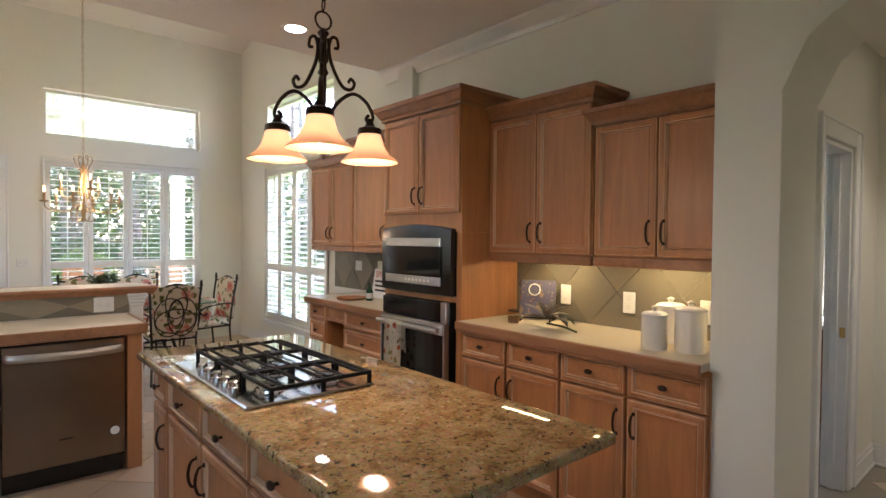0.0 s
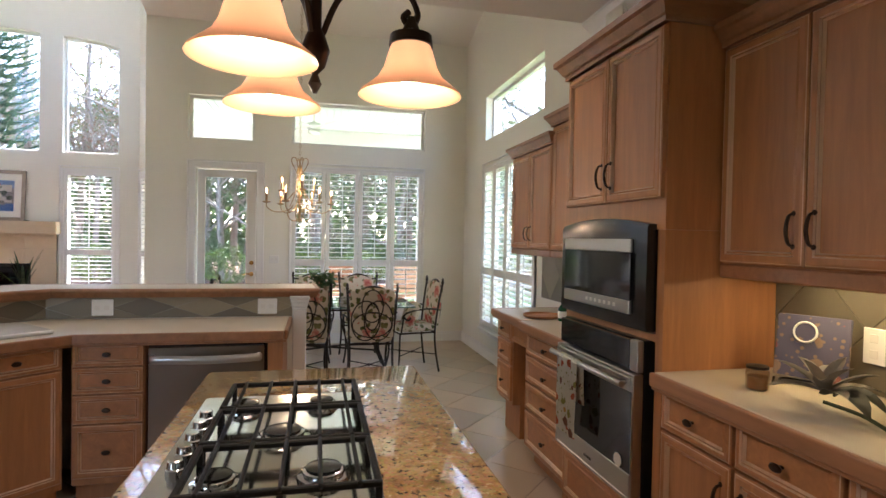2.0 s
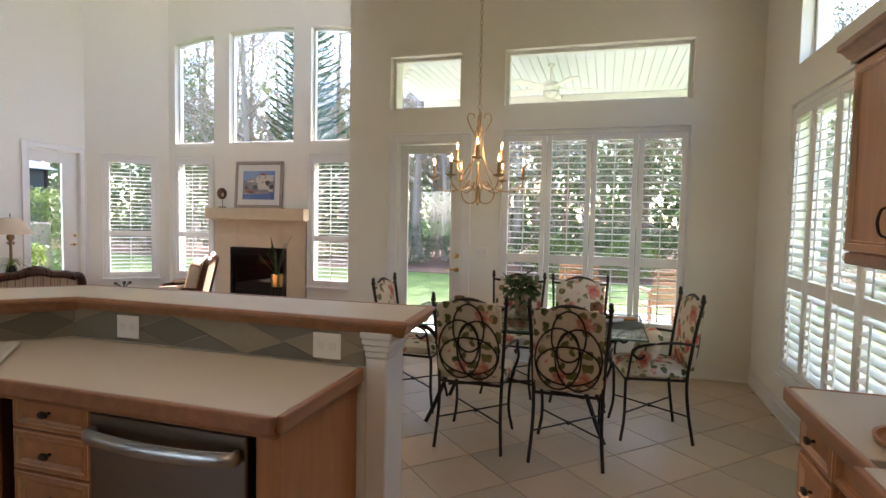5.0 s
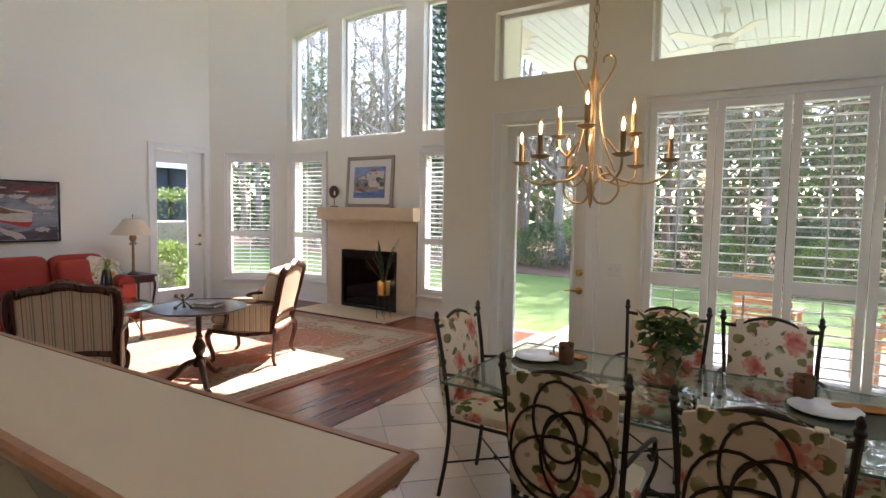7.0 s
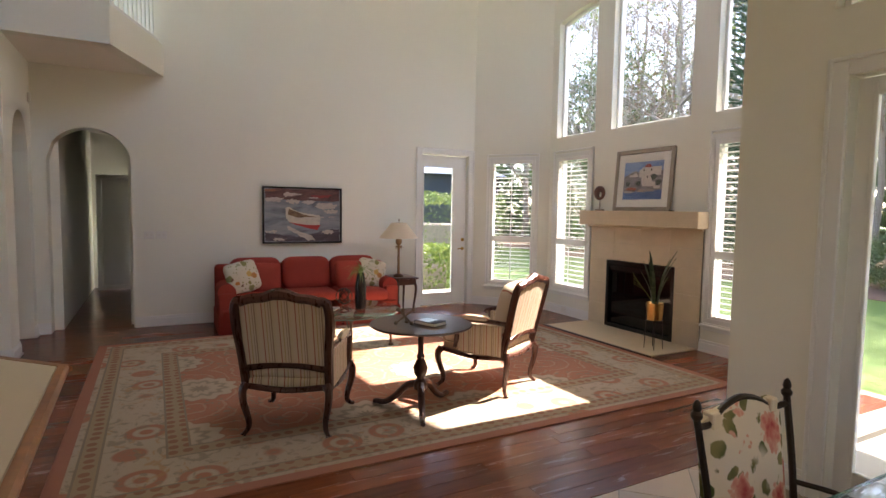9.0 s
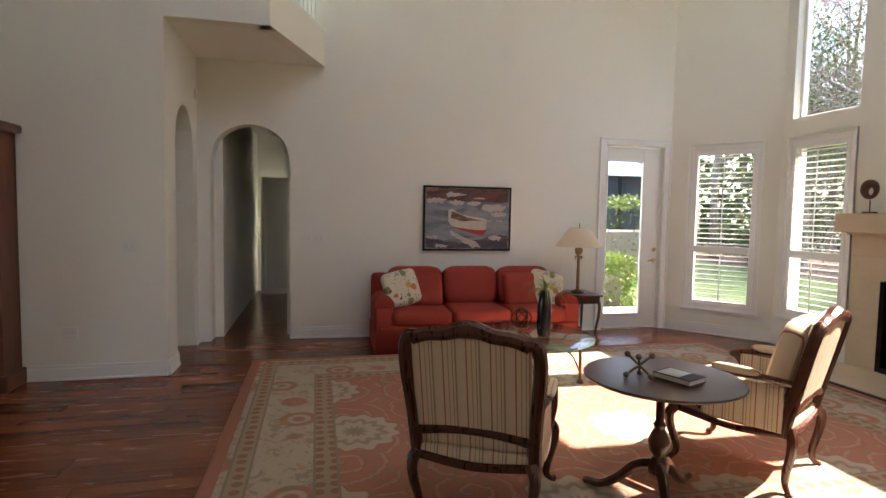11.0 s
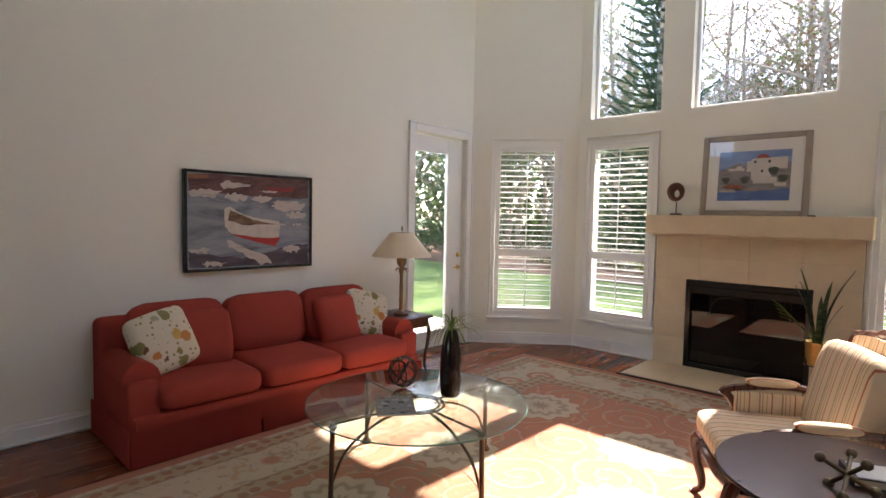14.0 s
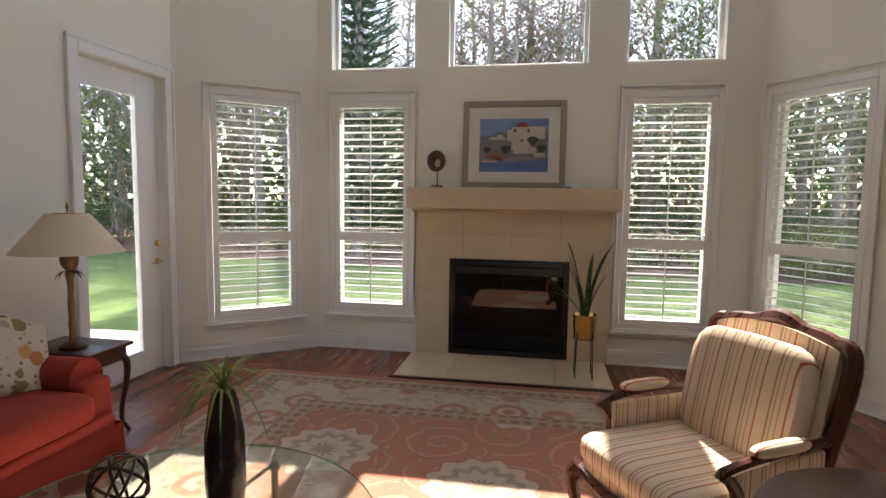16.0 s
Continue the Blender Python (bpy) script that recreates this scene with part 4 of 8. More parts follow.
# peninsula
fp = lambda x: Matrix.Translation((x, 4.26, 0))
cabinet("base_cabinet", fp(0.55), 0.355, 0.875, 0.50, [("drawer", 0.006, 0.349, 0.735, 0.87, 0), ("drawer", 0.006, 0.349, 0.59, 0.73, 0), ("drawer", 0.006, 0.349, 0.43, 0.585, 0), ("drawer", 0.006, 0.349, 0.14, 0.425, 0)], "glazed maple four-drawer base cabinet beside the dishwasher")
pen = thing("peninsula_end_panel", "glazed maple panel closing the end of the peninsula", "panel")
part("panel", box(1.535, 4.262, 0.0, 1.618, 4.77, 0.875, 0.003), M["maple"], pen)
m45 = wall_frame((-0.37, 3.325), (0.55, 4.245))
cabinet("sink_cabinet", m45, 1.28, 0.875, 0.60, [("drawer", 0.43, 0.85, 0.735, 0.87, 0), ("drawer", 0.86, 1.27, 0.735, 0.87, 0), ("door", 0.43, 0.85, 0.14, 0.73, 1), ("door", 0.86, 1.27, 0.14, 0.73, -1), ("door", 0.01, 0.42, 0.14, 0.87, 1)], "glazed maple sink cabinet set at an angle")
dw = thing("dishwasher", "stainless steel dishwasher with a pocket bar handle", "dishwasher", Matrix.Translation((0.915, 4.245, 0)))
part("body", box(0.008, 0.03, 0.10, 0.607, 0.5, 0.872), M["black"], dw)
part("door", box(0.012, -0.005, 0.125, 0.603, 0.03, 0.835, 0.004), M["dark_steel"], dw, "brushed stainless door")
part("toe_kick", box(0.01, 0.06, 0.0, 0.605, 0.09, 0.12), M["black"], dw, "black toe kick")
bm = tube(spline([(0.035, -0.012, 0.775), (0.06, -0.045, 0.775), (0.31, -0.062, 0.772), (0.555, -0.045, 0.775), (0.58, -0.012, 0.775)], 6), 0.016, 8)
bmesh.ops.scale(bm, vec=(1, 1, 1.5), verts=bm.verts, space=Matrix.Translation((0, 0, -0.775)))
part("handle", bm, M["steel"], dw, "curved steel bar handle", None, True)
part("logo_bar", box(0.27, -0.0065, 0.27, 0.34, -0.005, 0.278), M["black"], dw)
part("sticker", lathe([(0.025, 0), (0.025, 0.0015)], 16, None, pose(0.55, -0.005, 0.27, 90)), M["white_plastic"], dw)
counter("peninsula_countertop", [(1.625, 4.227), (1.625, 4.772), (0.208, 4.772), (-0.77, 3.794), (-0.38, 3.277), (0.57, 4.227)], 0.88, 0.915, [((0.57, 4.227), (1.625, 4.227)), ((1.625, 4.227), (1.625, 4.77)), ((-0.38, 3.277), (0.57, 4.227))], "cream laminate peninsula countertop edged in maple")
setting("wall_peninsula", prism([(1.70, 4.785), (1.70, 4.94), (0.145, 4.94), (-0.87, 3.925), (-0.765, 3.805), (0.215, 4.785)], 0, 1.052), M["wall"])
bar = thing("raised_bar_top", "raised cream laminate bar top with moulded maple edge", "countertop")
BAR = [(1.80, 4.775), (1.775, 5.14), (-0.05, 5.09), (-1.045, 4.095), (-0.74, 3.79), (0.24, 4.775)]
part("top", prism(BAR, 1.067, 1.10, None, 0.004), M["laminate"], bar)
for p, q in zip(BAR, BAR[1:] + BAR[:1]):
    m, L = wall_frame(q, p), math.dist(p, q)
    bm = bmesh.new()
    prof = [(0.0, 1.101), (0.018, 1.101), (0.026, 1.093), (0.026, 1.083), (0.018, 1.077), (0.012, 1.062), (0.002, 1.047), (-0.01, 1.037), (-0.02, 1.037)]
    ends = [[bm.verts.new(m @ Vector((x + sx * max(o, 0) * 0.9, o, z))) for o, z in prof] for x, sx in ((0, -1), (L, 1))]
    for i in range(len(prof) - 1):
        bm.faces.new((ends[0][i], ends[0][i + 1], ends[1][i + 1], ends[1][i]))
    part("wood_edge", bm, M["maple_trim"], bar, "moulded maple edge", None, True)
post = thing("bar_post", "white fluted post carrying the end of the raised bar", "post")
bm = box(1.648, 4.777, 0, 1.735, 4.952, 0.955, 0.006)
part("shaft", bm, M["trim"], post)
for k in range(4):
    part("cap_moulding", box(1.645 - 0.005 * k, 4.773 - 0.005 * k, 0.955 + 0.024 * k, 1.74 + 0.006 * k, 4.955 + 0.006 * k, 0.979 + 0.024 * k, 0.005), M["trim"], post)
part("foot", box(1.642, 4.772, 0, 1.745, 4.958, 0.12, 0.006), M["trim"], post)
sink = thing("kitchen_sink", "white drop-in sink with a raised rim and brushed faucet", "sink", wall_frame((-0.37, 3.325), (0.55, 4.245)) @ pose(0.90, 0.28, 0.915))
bm = prism([(-0.36, -0.22), (0.36, -0.22), (0.36, 0.22), (-0.36, 0.22)], 0.0005, 0.022, None, 0.008, 2)
part("rim", bm, M["ceramic"], sink)
bm = tube(spline([(0, 0.17, 0.02), (0, 0.17, 0.22), (0, 0.10, 0.30), (0, 0.0, 0.27), (0, -0.02, 0.20)], 5), 0.011, 8)
part("faucet", bm, M["chrome"], sink, "brushed gooseneck faucet", None, True)


def outlet(name, m, label, double=True):
    o = thing(name, label, "outlet", m)
    part("plate", box(-0.06 if double else -0.038, -0.006, -0.05 if double else -0.06, 0.06 if double else 0.038, 0, 0.05 if double else 0.06, 0.003), M["white_plastic"], o)
    for k in (-0.026, 0.026):
        p = (k, 0) if double else (0, k)
        part("socket", box(p[0] - 0.014, -0.008, p[1] - 0.014, p[0] + 0.014, -0.006, p[1] + 0.014, 0.001), M["ceramic"], o)
    return o


outlet("power_outlet", pose(0.525, 4.772, 0.985), "white double outlet in the peninsula backsplash")
outlet("power_outlet", pose(1.49, 4.772, 0.985), "white double outlet in the peninsula backsplash near its end")
for y, z in ((2.48, 1.12), (2.05, 1.11), (1.62, 1.10)):
    outlet("power_outlet", west(KX - 0.014, y) @ pose(0, 0, z), "white outlet on the slate tile backsplash", False)
outlet("switch_plate", west(WX - 0.012, 5.25) @ pose(0, 0, 1.17), "white switch plate above the desk")
outlet("switch_plate", west(WX - 0.012, 4.86) @ pose(0, 0, 1.17), "white switch plate near the oven tower", False)


def splash(name, m, L, z0, z1, label, step=0.38):
    """A tile band of diamonds with triangles between, each tile a piece."""
    s = setting(name, box(0, -0.004, z0, L, 0.0, z1), M["grout"], label, "backsplash")
    s.matrix_basis = m
    h, n = (z1 - z0), int(math.ceil(L / step))
    zc, g = (z0 + z1) / 2, 0.003
    clip = lambda x: min(max(x, 0.001), L - 0.001)
    for i in range(-1, n + 1):
        c = (i + 0.5) * step
        for pts in ([(c - step / 2 + g, zc), (c, z0 + g), (c + step / 2 - g, zc), (c, z1 - g)],
                    [(c + g, z0 + g), (c + step - g, z0 + g), (c + step / 2, zc - g)], [(c + g, z1 - g), (c + step / 2, zc + g), (c + step - g, z1 - g)]):
            q = [(clip(x), z) for x, z in pts]
            if max(x for x, z in q) - min(x for x, z in q) < 0.02:
                continue
            bm = bmesh.new()
            a = [bm.verts.new((x, -0.010, z)) for x, z in q]
            b = [bm.verts.new((x, -0.004, z)) for x, z in q]
            bm.faces.new(a)
            for k in range(len(q)):
                bm.faces.new((a[k], b[k], b[(k + 1) % len(q)], a[(k + 1) % len(q)]))
            part("tile", bm, M["splash"], s)


splash("trim_backsplash", west(KX, 2.888), 1.48, 0.958, 1.362, "grey-green slate tile backsplash laid in diamonds")
splash("trim_backsplash_sink", wall_frame((-0.765, 3.805), (0.215, 4.785)), 1.38, 0.917, 1.05, "slate tile band behind the angled sink", 0.36)
splash("trim_backsplash_bar", Matrix.Translation((0.215, 4.785, 0)), 1.43, 0.917, 1.05, "slate tile band under the raised bar", 0.36)
splash("trim_backsplash_drawers", west(KX, 4.45), 0.735, 0.922, 1.362, "slate tile backsplash beside the oven tower")
splash("trim_backsplash_desk", west(WX, 5.75), 1.27, 0.92, 1.362, "slate tile backsplash above the desk")

# pendant over the island


def shade_material():
    """Frosted amber glass lit from inside, brightest round the bulb and paler at the rim."""
    n = Nodes("amber_glass_shade")
    tc, sep = n.add("TexCoord"), n.add("SeparateXYZ")
    n.link(tc.outputs["Object"], sep.inputs[0])
    mr = n.add("MapRange")
    for k, x in ((1, 1.755), (2, 1.83), (3, 0.010), (4, 0.055)):
        mr.inputs[k].default_value = x
    n.link(sep.outputs[2], mr.inputs[0])
    cloud = n.noise(n.coord(), 22, 4)
    n.link(n.math("MULTIPLY", mr.outputs[0], n.math("MULTIPLY_ADD", cloud, 0.7, 0.65)), n.p.inputs["Emission Strength"])
    n.p.inputs["Emission Color"].default_value = (1.0, 0.68, 0.39, 1)
    tr, mx = n.add("BsdfTranslucent"), n.add("MixShader", Fac=0.25)
    tr.inputs[0].default_value = (0.90, 0.58, 0.36, 1)
    n.done((0.52, 0.31, 0.16), 0.25)
    n.link(n.p.outputs[0], mx.inputs[1])
    n.link(tr.outputs[0], mx.inputs[2])
    n.link(mx.outputs[0], n.t.nodes["Material Output"].inputs[0])
    return n.m


M["shade"] = shade_material()
M["bulb"] = glow("lit_bulb", (1.0, 0.85, 0.62), 1.2)
PX, PY = 1.79, 2.235
pend = thing("island_pendant", "dark bronze three-light pendant with amber glass bell shades, lit", "pendant lamp", pose(PX, PY, 0))
part("ceiling_canopy", lathe([(0.07, 2.92), (0.065, 2.90), (0.02, 2.88), (0.008, 2.86)], 18), M["bronze"], pend, "", None, True)
bm = bmesh.new()
k, z = 0, 2.29
while z < 2.86:
    tube([(0.011 * math.cos(a) * (1 if k % 2 else 0), 0.011 * math.cos(a) * (0 if k % 2 else 1), z + 0.018 + 0.022 * math.sin(a)) for a in [2 * math.pi * i / 8 for i in range(8)]], 0.0028, 5, bm, True)
    z, k = z + 0.034, k + 1
part("chain", bm, M["bronze"], pend, "", None, True)
part("top_ring", tube([(0.032 * math.cos(a), 0, 2.25 + 0.032 * math.sin(a)) for a in [2 * math.pi * i / 16 for i in range(16)]], 0.004, 6, None, True), M["bronze"], pend, "", None, True)
part("stem", lathe([(0.004, 1.745), (0.014, 1.765), (0.006, 1.785), (0.02, 1.80), (0.03, 1.835), (0.02, 1.865), (0.012, 1.88), (0.012, 2.05), (0.02, 2.06), (0.012, 2.08), (0.012, 2.19), (0.022, 2.205), (0.006, 2.222)], 14), M["bronze"], pend, "", None, True)
for j in range(3):
    a = radians(-121 + 120 * j)
    rot = pose(0, 0, 0, 0, 0, math.degrees(a))
    arm = tube([rot @ Vector(p) for p in spline([(0.012, 0, 2.10), (0.03, 0, 2.19), (0.055, 0, 2.195), (0.06, 0, 2.165), (0.045, 0, 2.16)], 5)], 0.006, 6)
    tube([rot @ Vector(p) for p in spline([(0.02, 0, 2.19), (0.03, 0, 2.11), (0.075, 0, 2.03), (0.115, 0, 2.02), (0.13, 0, 2.045), (0.115, 0, 2.06), (0.105, 0, 2.045)], 6)], 0.0065, 6, arm)
    tube([rot @ Vector(p) for p in spline([(0.01, 0, 1.86), (0.05, 0, 1.95), (0.12, 0, 2.005), (0.18, 0, 1.985), (0.213, 0, 1.935), (0.20, 0, 1.903), (0.183, 0, 1.92), (0.195, 0, 1.935)], 6)], 0.007, 6, arm)
    part("arm", arm, M["bronze"], pend, "scrolled bronze arm", None, True)
    c = rot @ Vector((0.20, 0, 0))
    part("socket_cup", lathe([(0.008, 1.923), (0.014, 1.908), (0.02, 1.893), (0.045, 1.883), (0.048, 1.860), (0.042, 1.860)], 16, None, pose(c.x, c.y, 0)), M["bronze"], pend, "pierced bronze cup", None, True)
    sd = part("shade", lathe([(0.042, 1.865), (0.050, 1.84), (0.057, 1.815), (0.071, 1.79), (0.097, 1.768), (0.109, 1.758), (0.111, 1.753), (0.105, 1.756), (0.092, 1.768), (0.067, 1.79), (0.053, 1.815), (0.045, 1.84), (0.038, 1.861)], 24, None, pose(c.x, c.y, 0), False), M["shade"], pend, "amber glass bell shade, glowing", None, True)
    part("bulb", lathe([(0.004, 1.87), (0.02, 1.85), (0.028, 1.815), (0.022, 1.785), (0.004, 1.77)], 12, None, pose(c.x, c.y, 0)), M["bulb"], pend, "lit bulb", None, True)
    bulb(PX + c.x, PY + c.y, 1.762, 0.45, 0.06, (1.0, 0.82, 0.60))

# the downlight at x 0.6 is unseen and added for extra fill light
for rx, ry in ((2.535, 4.03), (0.6, 4.03)):
    can = thing("recessed_light", "white recessed ceiling downlight, lit", "ceiling light", pose(rx, ry, 2.92))
    part("trim_ring", lathe([(0.07, -0.001), (0.085, -0.006), (0.098, -0.004), (0.10, 0.0)], 24, None, None, False), M["trim"], can, "", None, True)
    part("lens", lathe([(0.068, -0.003), (0.068, -0.001)], 20), glow("downlight_lens", (1.0, 0.93, 0.8), 3), can, "glowing lens")
    downlight(rx, ry, 2.90, 2.5 if rx > 2 else 1.2)
can = thing("recessed_light", "white recessed downlight in the passage ceiling, lit", "ceiling light", pose(4.55, 0.35, 2.66))
part("trim_ring", lathe([(0.07, -0.001), (0.085, -0.006), (0.098, -0.004), (0.10, 0.0)], 24, None, None, False), M["trim"], can, "", None, True)
part("lens", lathe([(0.068, -0.003), (0.068, -0.001)], 20), glow("passage_lens", (1.0, 0.85, 0.62), 3), can, "glowing lens")
downlight(4.55, 0.35, 2.64, 3.2)
for y in (2.5, 1.78):
    uc = thing("undercabinet_light", "slim light strip under the wall cabinet, lit", "light strip", pose(3.47, y, 1.36))
    part("housing", box(-0.03, -0.2, -0.02, 0.03, 0.2, 0.0, 0.003), M["trim"], uc)
    part("lens", box(-0.02, -0.19, -0.024, 0.02, 0.19, -0.02), glow("strip_lens", (1.0, 0.78, 0.36), 2.6), uc, "glowing lens")

# things on the counter
for cx, cy, r, h in ((3.45, 1.74, 0.068, 0.17), (3.215, 1.70, 0.058, 0.15), (3.28, 1.56, 0.068, 0.18)):
    j = thing("canister", "white ceramic lidded canister on the counter", "canister", pose(cx, cy, 0.956), "counter canisters")
    part("jar", lathe([(r * 0.96, 0), (r, 0.008), (r, h - 0.02), (r * 0.97, h)], 28), M["ceramic"], j, "", None, True)
    part("lid", lathe([(r * 1.02, h + 0.001), (r * 1.03, h + 0.012), (r * 0.8, h + 0.022), (r * 0.2, h + 0.027), (r * 0.18, h + 0.035), (r * 0.28, h + 0.045), (r * 0.05, h + 0.054)], 28), M["ceramic"], j, "knobbed ceramic lid", None, True)
cd = thing("jar_candle", "small brown candle in a lidded glass jar", "candle", pose(3.27, 2.62, 0.956))
part("jar", lathe([(0.034, 0), (0.036, 0.01), (0.036, 0.06), (0.03, 0.07)], 18), glass("jar_glass", (0.9, 0.85, 0.75)), cd, "", None, True)
part("wax", lathe([(0.031, 0.004), (0.031, 0.045)], 18), plain("candle_wax", (0.25, 0.13, 0.06), 0.5), cd)
part("lid", lathe([(0.035, 0.071), (0.035, 0.08), (0.01, 0.084)], 18), M["iron"], cd)
bk = thing("cookbook", "upright glossy cookbook on a wire stand", "book", pose(3.46, 2.60, 0.956, 0, 0, -62))
part("cover", box(-0.11, -0.008, 0.03, 0.11, 0.012, 0.25, 0.002), print_cloth("cookbook_cover", (0.12, 0.11, 0.16), [(0.35, 0.12, 0.10), (0.30, 0.20, 0.14), (0.10, 0.14, 0.22), (0.4, 0.33, 0.25)], 14), bk, "", pose(0, 0, 0, -12))
part("plate_motif", tube([(-0.02 + 0.035 * math.cos(a), -0.012, 0.19 + 0.035 * math.sin(a)) for a in [math.pi * i / 10 for i in range(20)]], 0.004, 5, None, True), M["white_plastic"], bk, "", pose(0, 0, 0, -12))
part("wire_stand", tube(spline([(-0.09, -0.05, 0.03), (-0.09, -0.06, 0.004), (-0.09, 0.0, 0.004), (-0.09, 0.08, 0.004), (0.09, 0.08, 0.004), (0.09, 0.0, 0.004), (0.09, -0.06, 0.004), (0.09, -0.05, 0.03)], 4), 0.004, 6), M["iron"], bk, "black scrolled wire stand", None, True)


def blade(L, w, bend, bm, m, n=6, droop=1.0):
    """A pointed leaf along +x that bends down."""
    rows = []
    for i in range(n + 1):
        t = i / n
        ww = w * math.sin(math.pi * min(1, 0.12 + 0.88 * t)) ** 0.8 if i < n else 0.0008
        x, z = L * t * (1 - 0.25 * bend * t), L * (0.55 * t - bend * t * t * droop)
        rows.append([bm.verts.new(m @ Vector((x, -ww / 2, z + ww * 0.18))), bm.verts.new(m @ Vector((x, 0, z))), bm.verts.new(m @ Vector((x, ww / 2, z + ww * 0.18)))])
    for a, b in zip(rows, rows[1:]):
        for k in (0, 1):
            bm.faces.new((a[k], a[k + 1], b[k + 1], b[k]))


fl = thing("artificial_flower", "grey-green artificial lily lying on the counter", "flower", pose(3.27, 2.37, 0.956))
M["petal"] = plain("dusty_petal", (0.34, 0.30, 0.26), 0.6, var=0.35, scale=25)
M["dark_leaf"] = plain("dark_artificial_leaf", (0.035, 0.036, 0.025), 0.45, var=0.3, scale=20)
for k in range(12):
    bm = bmesh.new()
    blade(0.13 + 0.02 * (k % 3), 0.05, 0.25 + 0.1 * (k % 2), bm, pose(0, 0, 0.06, 0, -34 + 22 * (k % 3), 30 * k + 7 * (k % 2)))
    bmesh.ops.solidify(bm, geom=bm.faces[:], thickness=0.002)
    part("petal", bm, M["petal"], fl, "", None, True)
for k, a in enumerate((-105, -78, -60)):
    bm = bmesh.new()
    blade(0.22 - 0.02 * k, 0.075, 0.62, bm, pose(0, 0, 0.05, 0, 0, a))
    bmesh.ops.solidify(bm, geom=bm.faces[:], thickness=0.002)
    part("leaf", bm, M["dark_leaf"], fl, "broad dark leaf", None, True)
part("stem", tube(spline([(0, 0, 0.03), (0.02, -0.1, 0.02), (0.0, -0.2, 0.006)], 5), 0.006, 6), plain("stem_green", (0.06, 0.08, 0.04), 0.6), fl)
# things on the desk
def text(name, body, size, m, mat, parent, extrude=0.0008):
    cu = bpy.data.curves.new(name, "FONT")
    cu.body, cu.size, cu.extrude, cu.align_x = body, size, extrude, "CENTER"
    tmp = bpy.data.objects.new(name, cu)
    me = bpy.data.meshes.new_from_object(tmp)
    bpy.data.objects.remove(tmp)
    return part(name, me, mat, parent, "", m)


sg = thing("spice_sign", "small white lettered sign leaning at the desk backsplash", "sign", west(3.54, 4.44) @ pose(0, 0, 0.922, -9))
part("board", box(-0.14, 0, 0, 0.14, 0.015, 0.26, 0.003), M["white_plastic"], sg)
text("lettering", "SPICES", 0.075, pose(0, -0.003, 0.185, 90), plain("sign_red", (0.5, 0.08, 0.06), 0.6), sg)
for k in range(3):
    part("text_bar", box(-0.11 + 0.01 * k, -0.003, 0.14 - 0.04 * k, 0.11 - 0.015 * k, -0.0005, 0.158 - 0.04 * k), M["iron"], sg)
btl = thing("green_bottle", "small dark green glass bottle on the desk", "bottle", pose(3.38, 4.36, 0.921))
part("glass", lathe([(0.028, 0), (0.03, 0.01), (0.03, 0.08), (0.012, 0.11), (0.011, 0.15), (0.013, 0.155)], 18), plain("bottle_green", (0.01, 0.06, 0.02), 0.1), btl, "", None, True)
part("label", lathe([(0.0305, 0.02), (0.0305, 0.065)], 18, None, None, False), M["white_plastic"], btl)
tray = thing("wooden_tray", "round pale wooden tray on the desk counter", "tray", pose(3.33, 4.56, 0.917))
part("dish", lathe([(0.11, 0), (0.135, 0.008), (0.14, 0.02), (0.13, 0.02), (0.12, 0.01), (0.0, 0.008)], 28), M["maple_h"], tray, "", None, True)

# ---- fabrics ----


def floral(name, base=(0.70, 0.62, 0.48), scale=7.0):
    """Cream cotton with loose rose clusters, leaves and faint tendrils."""
    n = Nodes(name)
    v = n.coord()
    warp = n.add("VectorMath")
    warp.operation = "MULTIPLY_ADD"
    nz = n.add("TexNoise", Scale=14.0, Detail=3.0)
    n.link(v, nz.inputs["Vector"])
    n.link(nz.outputs["Color"], warp.inputs[0])
    warp.inputs[1].default_value = (0.06, 0.06, 0.06)
    n.link(v, warp.inputs[2])
    w = warp.outputs[0]
    big = n.noise(v, 3.6, 2)
    leaf = n.voronoi(w, scale * 2.1)
    leafc = n.ramp(n.noise(v, 9, 2), [(0.35, (0.075, 0.10, 0.035)), (0.6, (0.24, 0.22, 0.09))])
    m1 = n.math("MULTIPLY", n.ramp(leaf, [(0.36, (1,)), (0.42, (0,))]), n.ramp(big, [(0.36, (0,)), (0.42, (1,))]))
    col = n.mix(m1, base, leafc)
    d = n.voronoi(w, scale)
    curl = n.voronoi(w, scale * 4.5)
    d = n.math("ADD", d, n.math("MULTIPLY_ADD", curl, 0.28, -0.12))
    petals = n.ramp(d, [(0.0, (0.24, 0.025, 0.03)), (0.14, (0.46, 0.085, 0.075)), (0.28, (0.58, 0.20, 0.155)), (0.40, (0.66, 0.36, 0.26))])
    m2 = n.math("MULTIPLY", n.ramp(d, [(0.40, (1,)), (0.44, (0,))]), n.ramp(n.voronoi(w, scale, "F1", "Color"), [(0.36, (0,)), (0.38, (1,))]))
    col = n.mix(m2, col, petals)
    n.bump(n.noise(v, 300, 2), 0.2, 0.001)
    return n.done(col, 0.85, 0, 0.15)


